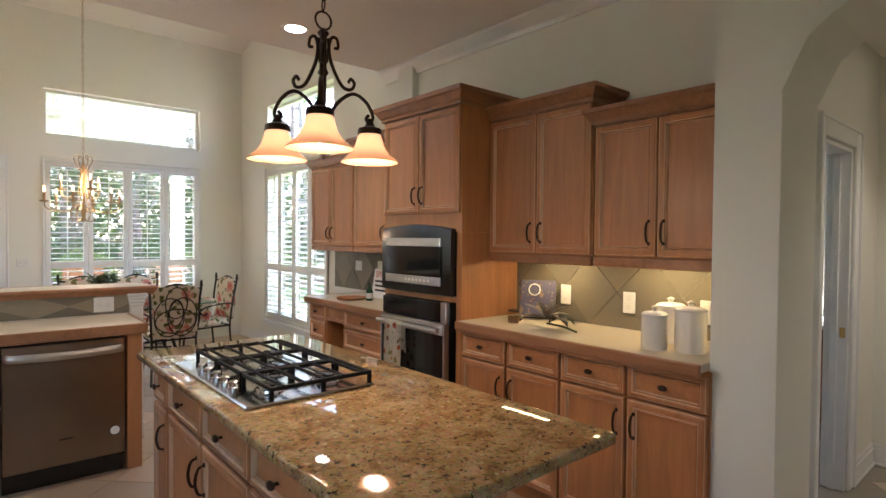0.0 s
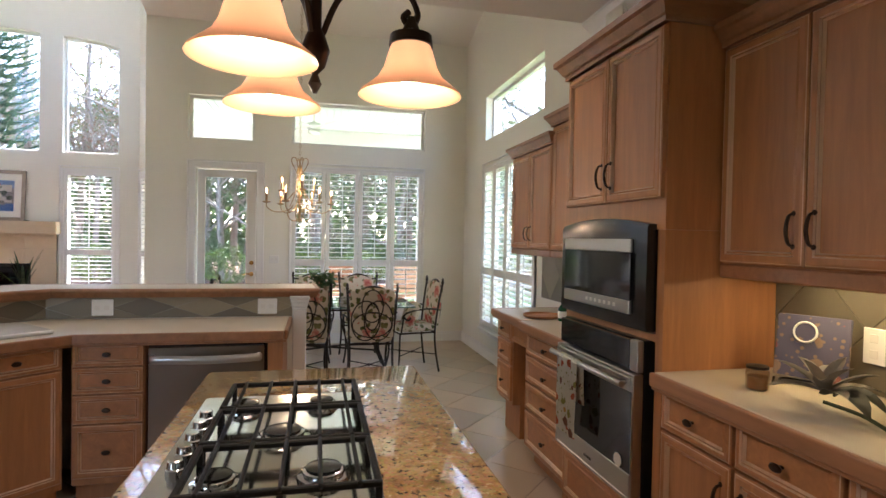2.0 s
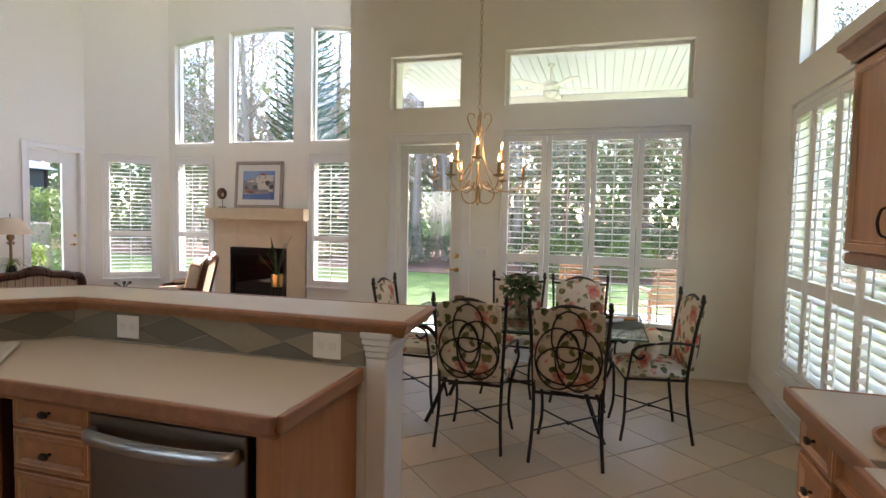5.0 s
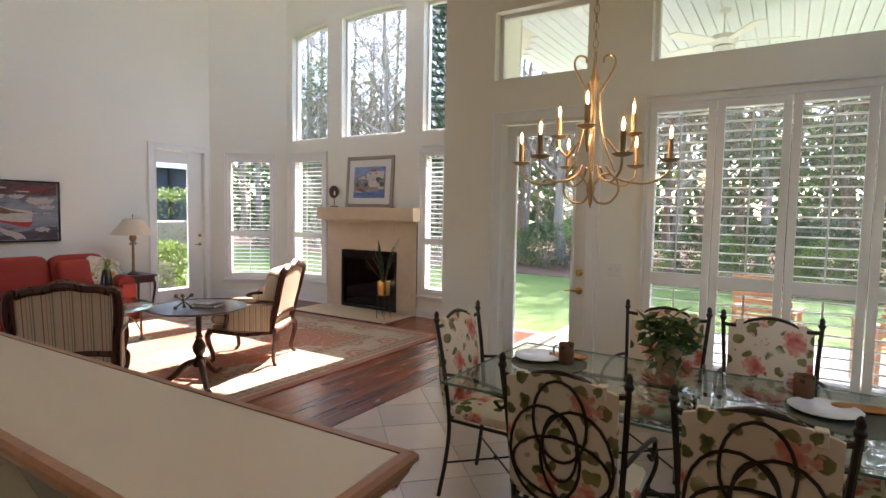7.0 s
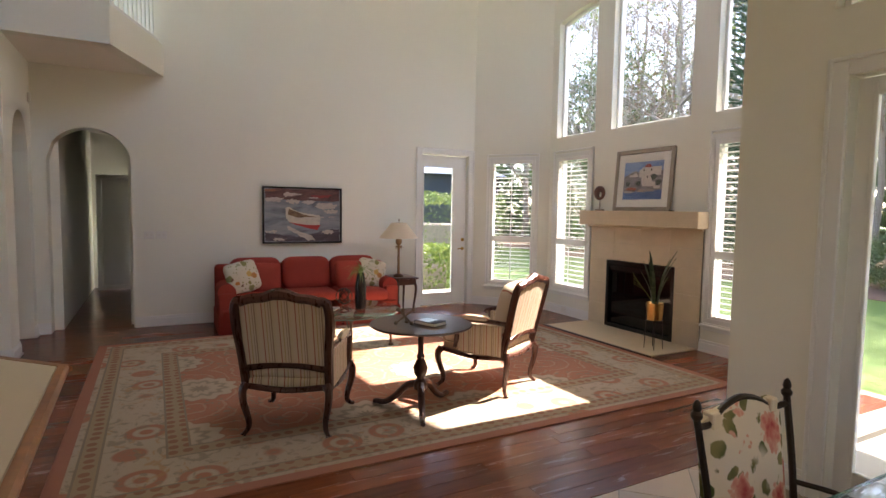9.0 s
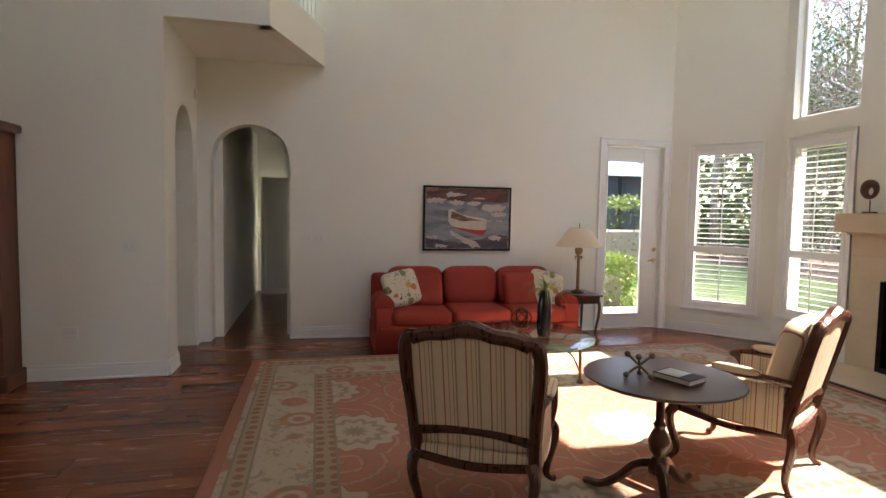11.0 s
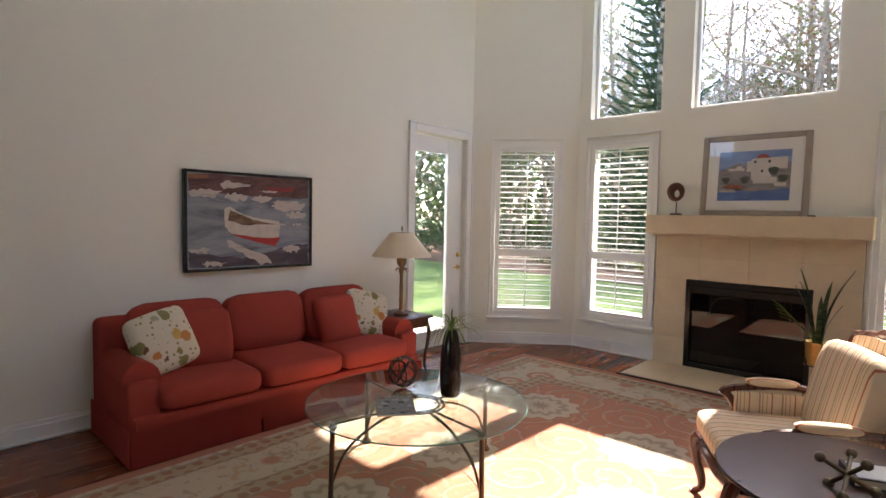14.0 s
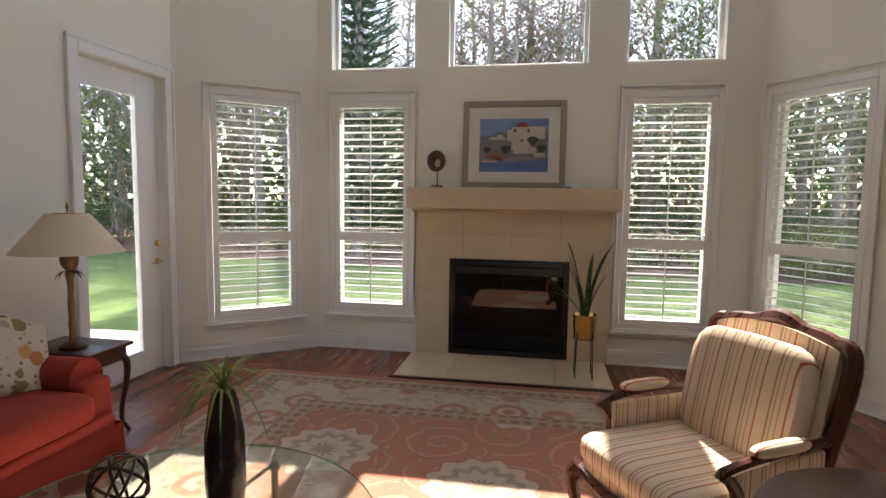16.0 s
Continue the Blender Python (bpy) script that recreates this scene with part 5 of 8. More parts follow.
def stripes(name, axis=0):
    """Woven cream stripe with red, gold and brown lines."""
    n = Nodes(name)
    tc, sep = n.add("TexCoord"), n.add("SeparateXYZ")
    n.link(tc.outputs["Object"], sep.inputs[0])
    x = n.math("FRACT", n.math("MULTIPLY", sep.outputs[axis], 9.0))
    a, b, c = (0.68, 0.55, 0.40), (0.44, 0.11, 0.07), (0.36, 0.23, 0.15)
    col = n.ramp(x, [(0.0, a), (0.10, b), (0.16, a), (0.40, (0.66, 0.54, 0.36)), (0.55, c), (0.62, a), (0.70, c), (0.74, a), (0.88, (0.50, 0.33, 0.14)), (0.93, a)], True)
    v = n.coord()
    fine = n.noise(v, 280, 2)
    col = n.mix(n.math("MULTIPLY", n.noise(v, 6, 3), 0.25), col, (0.50, 0.37, 0.23))
    n.bump(fine, 0.25, 0.001)
    return n.done(col, 0.85, 0, 0.15)


def fabric(name, c):
    n = Nodes(name)
    v = n.coord()
    col = n.mix(n.noise(v, 5, 4), sh(c, 0.85), sh(c, 1.12))
    fine = n.noise(v, 320, 2)
    col = n.mix(n.math("MULTIPLY", fine, 0.3), col, sh(c, 0.7))
    n.bump(fine, 0.35, 0.0015)
    return n.done(col, 0.9, 0, 0.12)


M["floral"] = floral("floral_cotton")
M["stripe"] = stripes("striped_upholstery")
M["stripe_side"] = stripes("striped_upholstery_side", 1)
M["rust"] = fabric("rust_red_upholstery", (0.335, 0.054, 0.038))
M["pillow_print"] = print_cloth("flower_print_pillow", (0.62, 0.55, 0.42), [(0.50, 0.20, 0.05), (0.24, 0.22, 0.07), (0.16, 0.07, 0.04), (0.58, 0.36, 0.10), (0.36, 0.34, 0.22)], 9)
M["walnut"] = wood("carved_walnut", (0.075, 0.022, 0.011), 0.28, 0.5, 2, 1.8)
M["glass_top"] = glass("table_glass", (0.90, 0.97, 0.94), 0.0, 0.9)
M["glass_edge"] = plain("glass_edge_green", (0.10, 0.22, 0.17), 0.1)

# ---- breakfast nook ----
tbl = thing("dining_table", "rectangular glass dining table on a wrought iron base", "table")
part("glass_top", box(1.02, 6.48, 0.738, 2.78, 7.45, 0.750, 0.003), M["glass_top"], tbl, "clear glass top")
bm = bmesh.new()
for q in ((1.015, 6.475, 2.785, 6.48), (1.015, 7.45, 2.785, 7.455), (1.015, 6.48, 1.02, 7.45), (2.78, 6.48, 2.785, 7.45)):
    box(q[0], q[1], 0.739, q[2], q[3], 0.749, 0, bm)
part("glass_edge", bm, M["glass_edge"], tbl, "green ground glass edge")
for sx in (-1, 1):
    for sy in (-1, 1):
        cx, cy = 1.92 + sx * 0.52, 6.91 + sy * 0.26
        pts = spline([(cx + sx * 0.10, cy + sy * 0.06, 0.012), (cx + sx * 0.02, cy + sy * 0.02, 0.20), (cx - sx * 0.04, cy, 0.42), (cx + sx * 0.06, cy + sy * 0.04, 0.66), (cx + sx * 0.16, cy + sy * 0.1, 0.728)], 5)
        part("leg", tube(pts, 0.016, 6), M["iron"], tbl, "", None, True)
        for k in (0.5, 0.62):
            part("scroll", tube([(cx - sx * (0.10 + 0.07 * math.cos(a)), cy, k + 0.07 * math.sin(a)) for a in [2 * math.pi * i / 14 for i in range(12)]], 0.008, 5), M["iron"], tbl, "", None, True)
for a, b in (((1.40, 6.65, 0.70), (2.44, 6.65, 0.70)), ((1.40, 7.17, 0.70), (2.44, 7.17, 0.70)), ((1.40, 6.65, 0.70), (1.40, 7.17, 0.70)), ((2.44, 6.65, 0.70), (2.44, 7.17, 0.70)), ((1.44, 6.68, 0.28), (2.40, 7.14, 0.28)), ((1.44, 7.14, 0.28), (2.40, 6.68, 0.28))):
    part("stretcher", tube([a, b], 0.011, 6), M["iron"], tbl)


def dining_chair(m):
    """Wrought iron chair with interlaced rings in the back and a floral slip-on back and seat pad; front towards -y."""
    c = thing("dining_chair", "wrought iron dining chair with ringed back and floral cushions", "chair", m, "chairs round the glass table")
    for s in (-1, 1):
        pts = spline([(s * 0.22, 0.235, 0.0), (s * 0.205, 0.20, 0.22), (s * 0.205, 0.185, 0.43), (s * 0.22, 0.215, 0.72), (s * 0.235, 0.255, 0.955)], 5)
        leg = part("back_leg", tube(pts, 0.0115, 6), M["iron"], c, "", None, True)
        part("finial", lathe([(0.008, 0), (0.017, 0.012), (0.018, 0.022), (0.011, 0.032), (0.014, 0.042), (0.010, 0.058), (0.003, 0.066)], 10, None, pose(s * 0.235, 0.256, 0.952)), M["iron"], leg, "", None, True)
        part("front_leg", tube(spline([(s * 0.215, -0.235, 0.0), (s * 0.19, -0.21, 0.15), (s * 0.195, -0.21, 0.32), (s * 0.22, -0.215, 0.425)], 5), 0.011, 6), M["iron"], c, "", None, True)
        part("armrest", tube(spline([(s * 0.225, 0.215, 0.68), (s * 0.245, 0.06, 0.69), (s * 0.25, -0.12, 0.665), (s * 0.245, -0.185, 0.62), (s * 0.245, -0.14, 0.575), (s * 0.24, -0.10, 0.60)], 5), 0.0095, 6), M["iron"], c, "", None, True)
        part("arm_support", tube(spline([(s * 0.245, -0.185, 0.62), (s * 0.25, -0.20, 0.53), (s * 0.215, -0.205, 0.42)], 4), 0.009, 6), M["iron"], c, "", None, True)
    part("top_rail", tube(spline([(-0.232, 0.252, 0.935), (-0.16, 0.262, 0.93), (-0.09, 0.27, 0.965), (0, 0.273, 0.985), (0.09, 0.27, 0.965), (0.16, 0.262, 0.93), (0.232, 0.252, 0.935)], 5), 0.011, 6), M["iron"], c, "", None, True)
    tilt = pose(0, 0, 0, 0, 0, 0)

    def back_y(z):
        return 0.195 + max(0, z - 0.43) * 0.125
    for cx, cz, rx, rz in ((-0.06, 0.66, 0.135, 0.19), (0.06, 0.66, 0.135, 0.19), (0.0, 0.80, 0.10, 0.155), (0.0, 0.62, 0.185, 0.12), (0.0, 0.70, 0.065, 0.13)):
        pts = [(cx + rx * math.cos(a), back_y(cz + rz * math.sin(a)) + 0.028, cz + rz * math.sin(a)) for a in [2 * math.pi * i / 22 for i in range(22)]]
        part("back_ring", tube(pts, 0.006, 5, None, True), M["iron"], c, "", None, True)
    part("seat_rail", tube([(-0.21, -0.22, 0.43), (0.21, -0.22, 0.43), (0.205, 0.19, 0.43), (-0.205, 0.19, 0.43)], 0.010, 6, None, True), M["iron"], c)
    for a, b in (((-0.195, -0.21, 0.19), (0.205, 0.20, 0.19)), ((0.195, -0.21, 0.19), (-0.205, 0.20, 0.19))):
        part("stretcher", tube([a, b], 0.006, 5), M["iron"], c)
    part("stretcher_knot", lathe([(0.004, 0.175), (0.016, 0.19), (0.004, 0.205)], 8), M["iron"], c, "", None, True)
    part("seat_cushion", cushion(0.46, 0.45, 0.085, 8, 0.35, 0.7, None, pose(0, -0.015, 0.478)), M["floral"], c, "floral cotton seat pad", None, True)
    bm = bmesh.new()
    n, k = 10, 8
    rows = []
    for side in (0, 1):
        g = []
        for j in range(k + 1):
            z = 0.50 + 0.44 * j / k
            row = []
            for i in range(n + 1):
                u = -1 + 2 * i / n
                zz = z + (0.035 * (1 - u * u) if j == k else 0) * 1.0
                puff = 0.03 * (1 - u ** 4) * (1 - (2 * j / k - 1) ** 4)
                row.append(bm.verts.new((u * 0.205, back_y(zz) + 0.022 - (0.02 + puff if side else 0.0), zz)))
            g.append(row)
        rows.append(g)
    for side, g in enumerate(rows):
        for j in range(k):
            for i in range(n):
                bm.faces.new((g[j][i], g[j][i + 1], g[j + 1][i + 1], g[j + 1][i]))
    a, b = rows
    for j in range(k):
        for i in (0, n):
            bm.faces.new((a[j][i], a[j + 1][i], b[j + 1][i], b[j][i]))
    for i in range(n):
        for j in (0, k):
            bm.faces.new((a[j][i], a[j][i + 1], b[j][i + 1], b[j][i]))
    part("back_cushion", bm, M["floral"], c, "floral cotton back pad", None, True)
    for s in (-1, 1):
        part("tie", box(s * 0.15 - 0.018, 0.245, 0.915, s * 0.15 + 0.018, 0.285, 0.965, 0.004), M["floral"], c)
    return c


ch = dining_chair(pose(1.70, 6.455, 0, 0, 0, 180))
for x, y, r in ((2.315, 6.425, 180), (1.75, 7.60, -2), (2.315, 7.60, 3), (1.05, 7.0, 91), (2.84, 6.98, -80)):
    copy_thing(ch, pose(x, y, 0, 0, 0, r))
pl = thing("throw_pillow", "small floral throw pillow on the end dining chair", "pillow", pose(2.80, 6.86, 0.62, 68, 0, -80))
part("cover", cushion(0.30, 0.30, 0.12, 8, 0.5, 0.9), M["floral"], pl, "", None, True)

M["plate"] = plain("blue_rim_china", (0.62, 0.65, 0.68), 0.15, var=0.15, scale=30)
M["mug"] = print_cloth("painted_mug", (0.20, 0.10, 0.055), [(0.10, 0.12, 0.09), (0.28, 0.16, 0.08), (0.06, 0.05, 0.04)], 30)
M["placemat"] = plain("grey_green_placemat", (0.10, 0.105, 0.075), 0.8, var=0.15, scale=30, bump=0.3)
M["napkin"] = plain("ochre_napkin", (0.42, 0.20, 0.06), 0.85, var=0.2, scale=30, bump=0.3)
for px, py, mx, my in ((1.27, 7.10, 1.40, 7.10), (2.55, 7.02, 2.45, 7.16)):
    pm = thing("placemat", "round grey-green placemat on the glass table", "placemat", pose(px + 0.04, py - 0.02, 0.751), "place settings")
    part("mat", lathe([(0.20, 0), (0.20, 0.003), (0.19, 0.004)], 32), M["placemat"], pm)
    p = thing("plate", "white china plate with a pale blue rim", "plate", pose(px - 0.03, py + 0.01, 0.756), "place settings")
    part("dish", lathe([(0.07, 0), (0.085, 0.006), (0.13, 0.018), (0.132, 0.021), (0.09, 0.012), (0.0, 0.009)], 32), M["plate"], p, "", None, True)
    g = thing("mug", "brown patterned mug with a handle", "mug", pose(mx, my, 0.756), "place settings")
    part("cup", lathe([(0.034, 0), (0.038, 0.005), (0.041, 0.11), (0.038, 0.11), (0.035, 0.012), (0, 0.01)], 20), M["mug"], g, "", None, True)
    part("handle", tube(spline([(-0.036, 0, 0.095), (-0.066, 0, 0.085), (-0.068, 0, 0.045), (-0.037, 0, 0.03)], 5), 0.006, 6), M["plate"], g, "", None, True)
    nk = thing("napkin", "folded ochre cloth napkin on the placemat", "napkin", pose(px + 0.10, py + 0.12, 0.756, 0, 0, 8), "place settings")
    part("cloth", cushion(0.22, 0.08, 0.022, 6, 0.5, 0.8, None, pose(0, 0, 0.011)), M["napkin"], nk, "", None, True)


def leaf_blob(count, spread, size, seed, up=0.4, bm=None, squash=1.0):
    """Separate pointed leaves strewn in a loose clump."""
    rng = random.Random(seed)
    bm = bm or bmesh.new()
    for _ in range(count):
        d = Vector((rng.gauss(0, 1), rng.gauss(0, 1), rng.gauss(0, 1) * squash + up)).normalized() * spread * rng.random() ** 0.45
        m = Matrix.Translation(d) @ Euler((rng.uniform(-0.9, 0.9), rng.uniform(-0.9, 0.9), rng.uniform(0, 6.28))).to_matrix().to_4x4()
        L, w = size * rng.uniform(0.7, 1.3), size * rng.uniform(0.3, 0.5)
        v = [bm.verts.new(m @ Vector(p)) for p in ((0, 0, 0), (L * 0.45, w / 2, L * 0.08), (L, 0, -L * 0.05), (L * 0.45, -w / 2, L * 0.08))]
        bm.faces.new(v)
    return bm


pp = thing("potted_plant", "leafy dark green plant in a woven pot on the glass table", "plant", pose(1.87, 7.30, 0.751))
M["wicker"] = plain("woven_pot", (0.36, 0.25, 0.15), 0.8, var=0.4, scale=60, bump=0.6, bscale=90)
part("pot", lathe([(0.055, 0), (0.06, 0.01), (0.068, 0.13), (0.06, 0.135), (0.0, 0.125)], 20), M["wicker"], pp, "", None, True)
bm = leaf_blob(150, 0.135, 0.10, 3, 0.3)
bmesh.ops.translate(bm, vec=(0, 0, 0.165), verts=bm.verts)
part("foliage", bm, M["leaf"], pp)

chd = thing("chandelier", "two-tier scrolled gilt metal chandelier with lit candle bulbs", "chandelier", pose(1.622, 6.705, 0))
bm = tube([(0, 0, 2.28), (0, 0, 4.62)], 0.0015, 4)
k, z = 0, 2.22
while z < 4.58:
    tube([(0.012 * math.cos(a) * (k % 2), 0.012 * math.cos(a) * (1 - k % 2), z + 0.02 + 0.022 * math.sin(a)) for a in [2 * math.pi * i / 6 for i in range(6)]], 0.0022, 4, bm, True)
    z, k = z + 0.036, k + 1
part("chain", bm, M["gilt"], chd)
part("hub", lathe([(0.006, 2.22), (0.011, 2.15), (0.022, 2.13), (0.022, 2.115), (0.012, 2.09), (0.010, 2.05), (0.010, 1.70), (0.02, 1.66), (0.008, 1.60), (0.003, 1.575)], 16), M["gilt"], chd, "", None, True)
M["candle"] = plain("gilt_candle_sleeve", (0.34, 0.23, 0.12), 0.5, 0.2, 0.2, 20)
M["flame"] = glow("candle_bulb_glow", (1.0, 0.62, 0.26), 5.0)
M["bulb_glass"] = glass("clear_bulb_glass", (1.0, 0.86, 0.66), 0.0, 0.9)
for j in range(4):
    r = pose(0, 0, 0, 0, 0, 90 * j + 20)
    part("stay", tube([r @ Vector(p) for p in spline([(0.025, 0, 2.11), (0.03, 0, 1.98), (0.055, 0, 1.84), (0.10, 0, 1.73)], 5)], 0.0042, 5), M["gilt"], chd, "", None, True)
    part("top_scroll", tube([r @ Vector(p) for p in spline([(0.02, 0, 2.06), (0.06, 0, 2.13), (0.085, 0, 2.19), (0.07, 0, 2.225), (0.04, 0, 2.22), (0.035, 0, 2.195)], 5)], 0.005, 5), M["gilt"], chd, "", None, True)
    part("base_scroll", tube([r @ Vector(p) for p in spline([(0.01, 0, 1.67), (0.05, 0, 1.72), (0.10, 0, 1.71), (0.115, 0, 1.65), (0.08, 0, 1.60), (0.03, 0, 1.60), (0.01, 0, 1.63)], 5)], 0.0055, 5), M["gilt"], chd, "", None, True)
for tier, count, R0, zc, off in ((0, 6, 0.315, 1.775, 8), (1, 3, 0.185, 1.90, 40)):
    for j in range(count):
        r = pose(0, 0, 0, 0, 0, 360 * j / count + off)
        zb = 1.735 if tier == 0 else 1.86
        arm = part("arm", tube([r @ Vector(p) for p in spline([(0.06, 0, zb + 0.02), (0.11, 0, zb - 0.035), (R0 * 0.72, 0, zb - 0.055), (R0 * 0.97, 0, zb - 0.015), (R0, 0, zc)], 5)], 0.0055, 5), M["gilt"], chd, "", None, True)
        c = r @ Vector((R0, 0, 0))
        part("drip_cup", lathe([(0.006, zc - 0.012), (0.03, zc - 0.006), (0.042, zc + 0.004), (0.040, zc + 0.005), (0.012, zc)], 16, None, pose(c.x, c.y, 0)), M["gilt"], arm, "", None, True)
        part("candle_sleeve", lathe([(0.011, zc), (0.011, zc + 0.085)], 10, None, pose(c.x, c.y, 0)), M["candle"], arm)
        part("bulb", lathe([(0.007, zc + 0.086), (0.013, zc + 0.105), (0.012, zc + 0.125), (0.005, zc + 0.148), (0.001, zc + 0.158)], 10, None, pose(c.x, c.y, 0)), M["bulb_glass"], arm, "clear flame-shaped bulb", None, True)
        part("filament", lathe([(0.002, zc + 0.088), (0.006, zc + 0.102), (0.0055, zc + 0.12), (0.001, zc + 0.138)], 8, None, pose(c.x, c.y, 0)), M["flame"], arm, "glowing filament", None, True)
bulb(1.622, 6.705, 1.95, 1.6, 0.1)

# ---- living room: hearth wall ----
fpl = thing("fireplace", "travertine fireplace with a black glass firebox", "fireplace")
bm = bmesh.new()
for x0, x1, z0, z1 in ((-4.01, -3.69, 0.0, 0.93), (-2.58, -2.22, 0.0, 0.93), (-4.01, -2.22, 0.93, 1.40)):
    box(x0, FY - 0.018, z0, x1, FY + 0.0, z1, 0, bm)
part("backing", bm, M["grout"], fpl)
for x0, x1, z0, z1 in [(-4.01, -3.69, 0.0, 0.31), (-4.01, -3.69, 0.31, 0.62), (-4.01, -3.69, 0.62, 0.93), (-2.58, -2.22, 0.0, 0.31), (-2.58, -2.22, 0.31, 0.62), (-2.58, -2.22, 0.62, 0.93)] + [(-4.01 + 0.447 * i, -4.01 + 0.447 * (i + 1), 0.93 + 0.235 * j, 1.165 + 0.235 * j) for i in range(4) for j in range(2)]:
    part("tile", box(x0 + 0.001, FY - 0.03, z0 + 0.001, x1 - 0.001, FY - 0.018, z1 - 0.001, 0.0015), M["travertine"], fpl)
part("firebox_shell", frame_ring(-3.69, -2.58, 0.02, 0.92, 0.05, FY - 0.035, FY + 0.03), M["black"], fpl, "black metal surround")
bm = box(-3.7, FY + 0.03, 0.0, -2.58, FY + 0.5, 0.93)
part("firebox", bm, M["black"], fpl)
part("glass_front", box(-3.64, FY + 0.005, 0.07, -2.63, FY + 0.025, 0.78), M["fire_glass"], fpl, "black glass doors")
part("top_louver", box(-3.64, FY - 0.02, 0.79, -2.63, FY + 0.01, 0.865, 0.004), M["black"], fpl)
mt = thing("mantel_shelf", "deep travertine mantel shelf over the firebox", "mantel")
part("shelf", box(-4.075, FY - 0.20, 1.40, -2.165, FY - 0.001, 1.595, 0.006), M["travertine"], mt)
part("bed_mould", box(-4.05, FY - 0.06, 1.37, -2.21, FY - 0.032, 1.40, 0.004), M["travertine"], mt)
he = thing("hearth_slab", "flush travertine hearth with a wooden border", "hearth")
for i in range(4):
    part("tile", box(-4.04 + 0.4475 * i + 0.001, 10.105, 0.0, -4.04 + 0.4475 * (i + 1) - 0.001, FY - 0.031, 0.016, 0.002), M["travertine"], he)
part("wood_border", box(-4.07, 10.07, 0, -2.24, 10.104, 0.018, 0.004), M["mahogany"], he)


def flat_shape(pts, mat, parent, y, name="paint_patch"):
    """A thin painted patch in the picture's plane (x, z)."""
    bm = bmesh.new()
    bm.faces.new([bm.verts.new((x, y, z)) for x, z in pts])
    return part(name, bm, mat, parent)


def paint(name, c, var=0.35, scale=14):
    return plain(name, c, 0.6, var=var, scale=scale, bump=0.3, bscale=60)


def brushed(name, colours, scale=5.0, stretch=(1, 1, 3.5)):
    """Loose horizontal strokes of several paints."""
    n = Nodes(name)
    v = n.coord(stretch)
    f = n.noise(v, scale, 5, 0.65, 0.8)
    k = len(colours)
    col = n.ramp(f, [(0.28 + 0.44 * i / (k - 1), c) for i, c in enumerate(colours)])
    n.bump(n.noise(v, 60, 3), 0.3, 0.002)
    return n.done(col, 0.55)


pic = thing("harbour_print", "framed harbour town print in a silver-brown frame leaning on the mantel", "picture", pose(-3.115, FY - 0.06, 1.592, -4))
W, H = 0.93, 0.79
part("frame", frame_ring(-W / 2, W / 2, 0, H, 0.055, -0.02, 0.02, None, 0.008), plain("taupe_frame", (0.36, 0.30, 0.235), 0.4, 0.3, 0.2, 12), pic)
part("mat_board", box(-W / 2 + 0.04, -0.004, 0.04, W / 2 - 0.04, 0.01, H - 0.04), M["white_plastic"], pic, "cream mat board")
part("glazing", box(-W / 2 + 0.045, -0.012, 0.045, W / 2 - 0.045, -0.010, H - 0.045), M["pane"], pic)
iw, z0, z1 = 0.31, 0.15, 0.63
flat_shape([(-iw, z0), (iw, z0), (iw, z1), (-iw, z1)], brushed("print_sky", [(0.10, 0.19, 0.45), (0.22, 0.34, 0.60), (0.33, 0.43, 0.62)], 2.5), pic, -0.0045)
flat_shape([(-iw, z0), (iw, z0), (iw, z0 + 0.12), (-iw, z0 + 0.10)], brushed("print_water", [(0.03, 0.08, 0.28), (0.07, 0.16, 0.42), (0.16, 0.24, 0.44)], 7), pic, -0.005)
flat_shape([(-iw, z0 + 0.10), (iw, z0 + 0.12), (iw, z0 + 0.36), (0.1, z0 + 0.36), (-0.03, z0 + 0.33), (-0.13, z0 + 0.37), (-0.2, z0 + 0.34), (-iw, z0 + 0.29)], brushed("print_hill", [(0.13, 0.11, 0.10), (0.24, 0.22, 0.22), (0.33, 0.31, 0.31)], 9), pic, -0.0053)
white = paint("print_white_house", (0.66, 0.60, 0.54), 0.2)
for x0, x1, a, b in ((-0.02, 0.15, 0.20, 0.405), (-0.06, -0.01, 0.28, 0.38), (0.14, 0.28, 0.30, 0.41), (0.0, 0.20, 0.165, 0.22), (-0.22, -0.08, 0.29, 0.315), (-0.15, -0.10, 0.31, 0.335), (0.18, 0.28, 0.135, 0.17)):
    flat_shape([(x0, z0 + a), (x1, z0 + a), (x1, z0 + b), (x0, z0 + b)], white, pic, -0.0058)
flat_shape([(0.075 + 0.055 * math.cos(t), z0 + 0.405 + 0.042 * math.sin(t)) for t in [math.pi * i / 10 for i in range(11)]], paint("print_red_dome", (0.36, 0.05, 0.04)), pic, -0.0062)
for x, z in ((0.0, 0.36), (0.12, 0.36), (0.062, 0.27)):
    flat_shape([(x, z0 + z), (x + 0.02, z0 + z), (x + 0.02, z0 + z + 0.025), (x, z0 + z + 0.025)], M["iron"], pic, -0.0064)
bush = paint("print_bush", (0.05, 0.07, 0.045), 0.5)
for x, z, a in ((0.17, 0.28, 0.045), (-0.07, 0.20, 0.04), (-0.24, 0.20, 0.035), (0.25, 0.21, 0.04)):
    flat_shape([(x + a * (1 + 0.25 * math.sin(3 * t)) * math.cos(t), z0 + z + a * 0.9 * math.sin(t)) for t in [2 * math.pi * i / 14 for i in range(14)]], bush, pic, -0.0066)
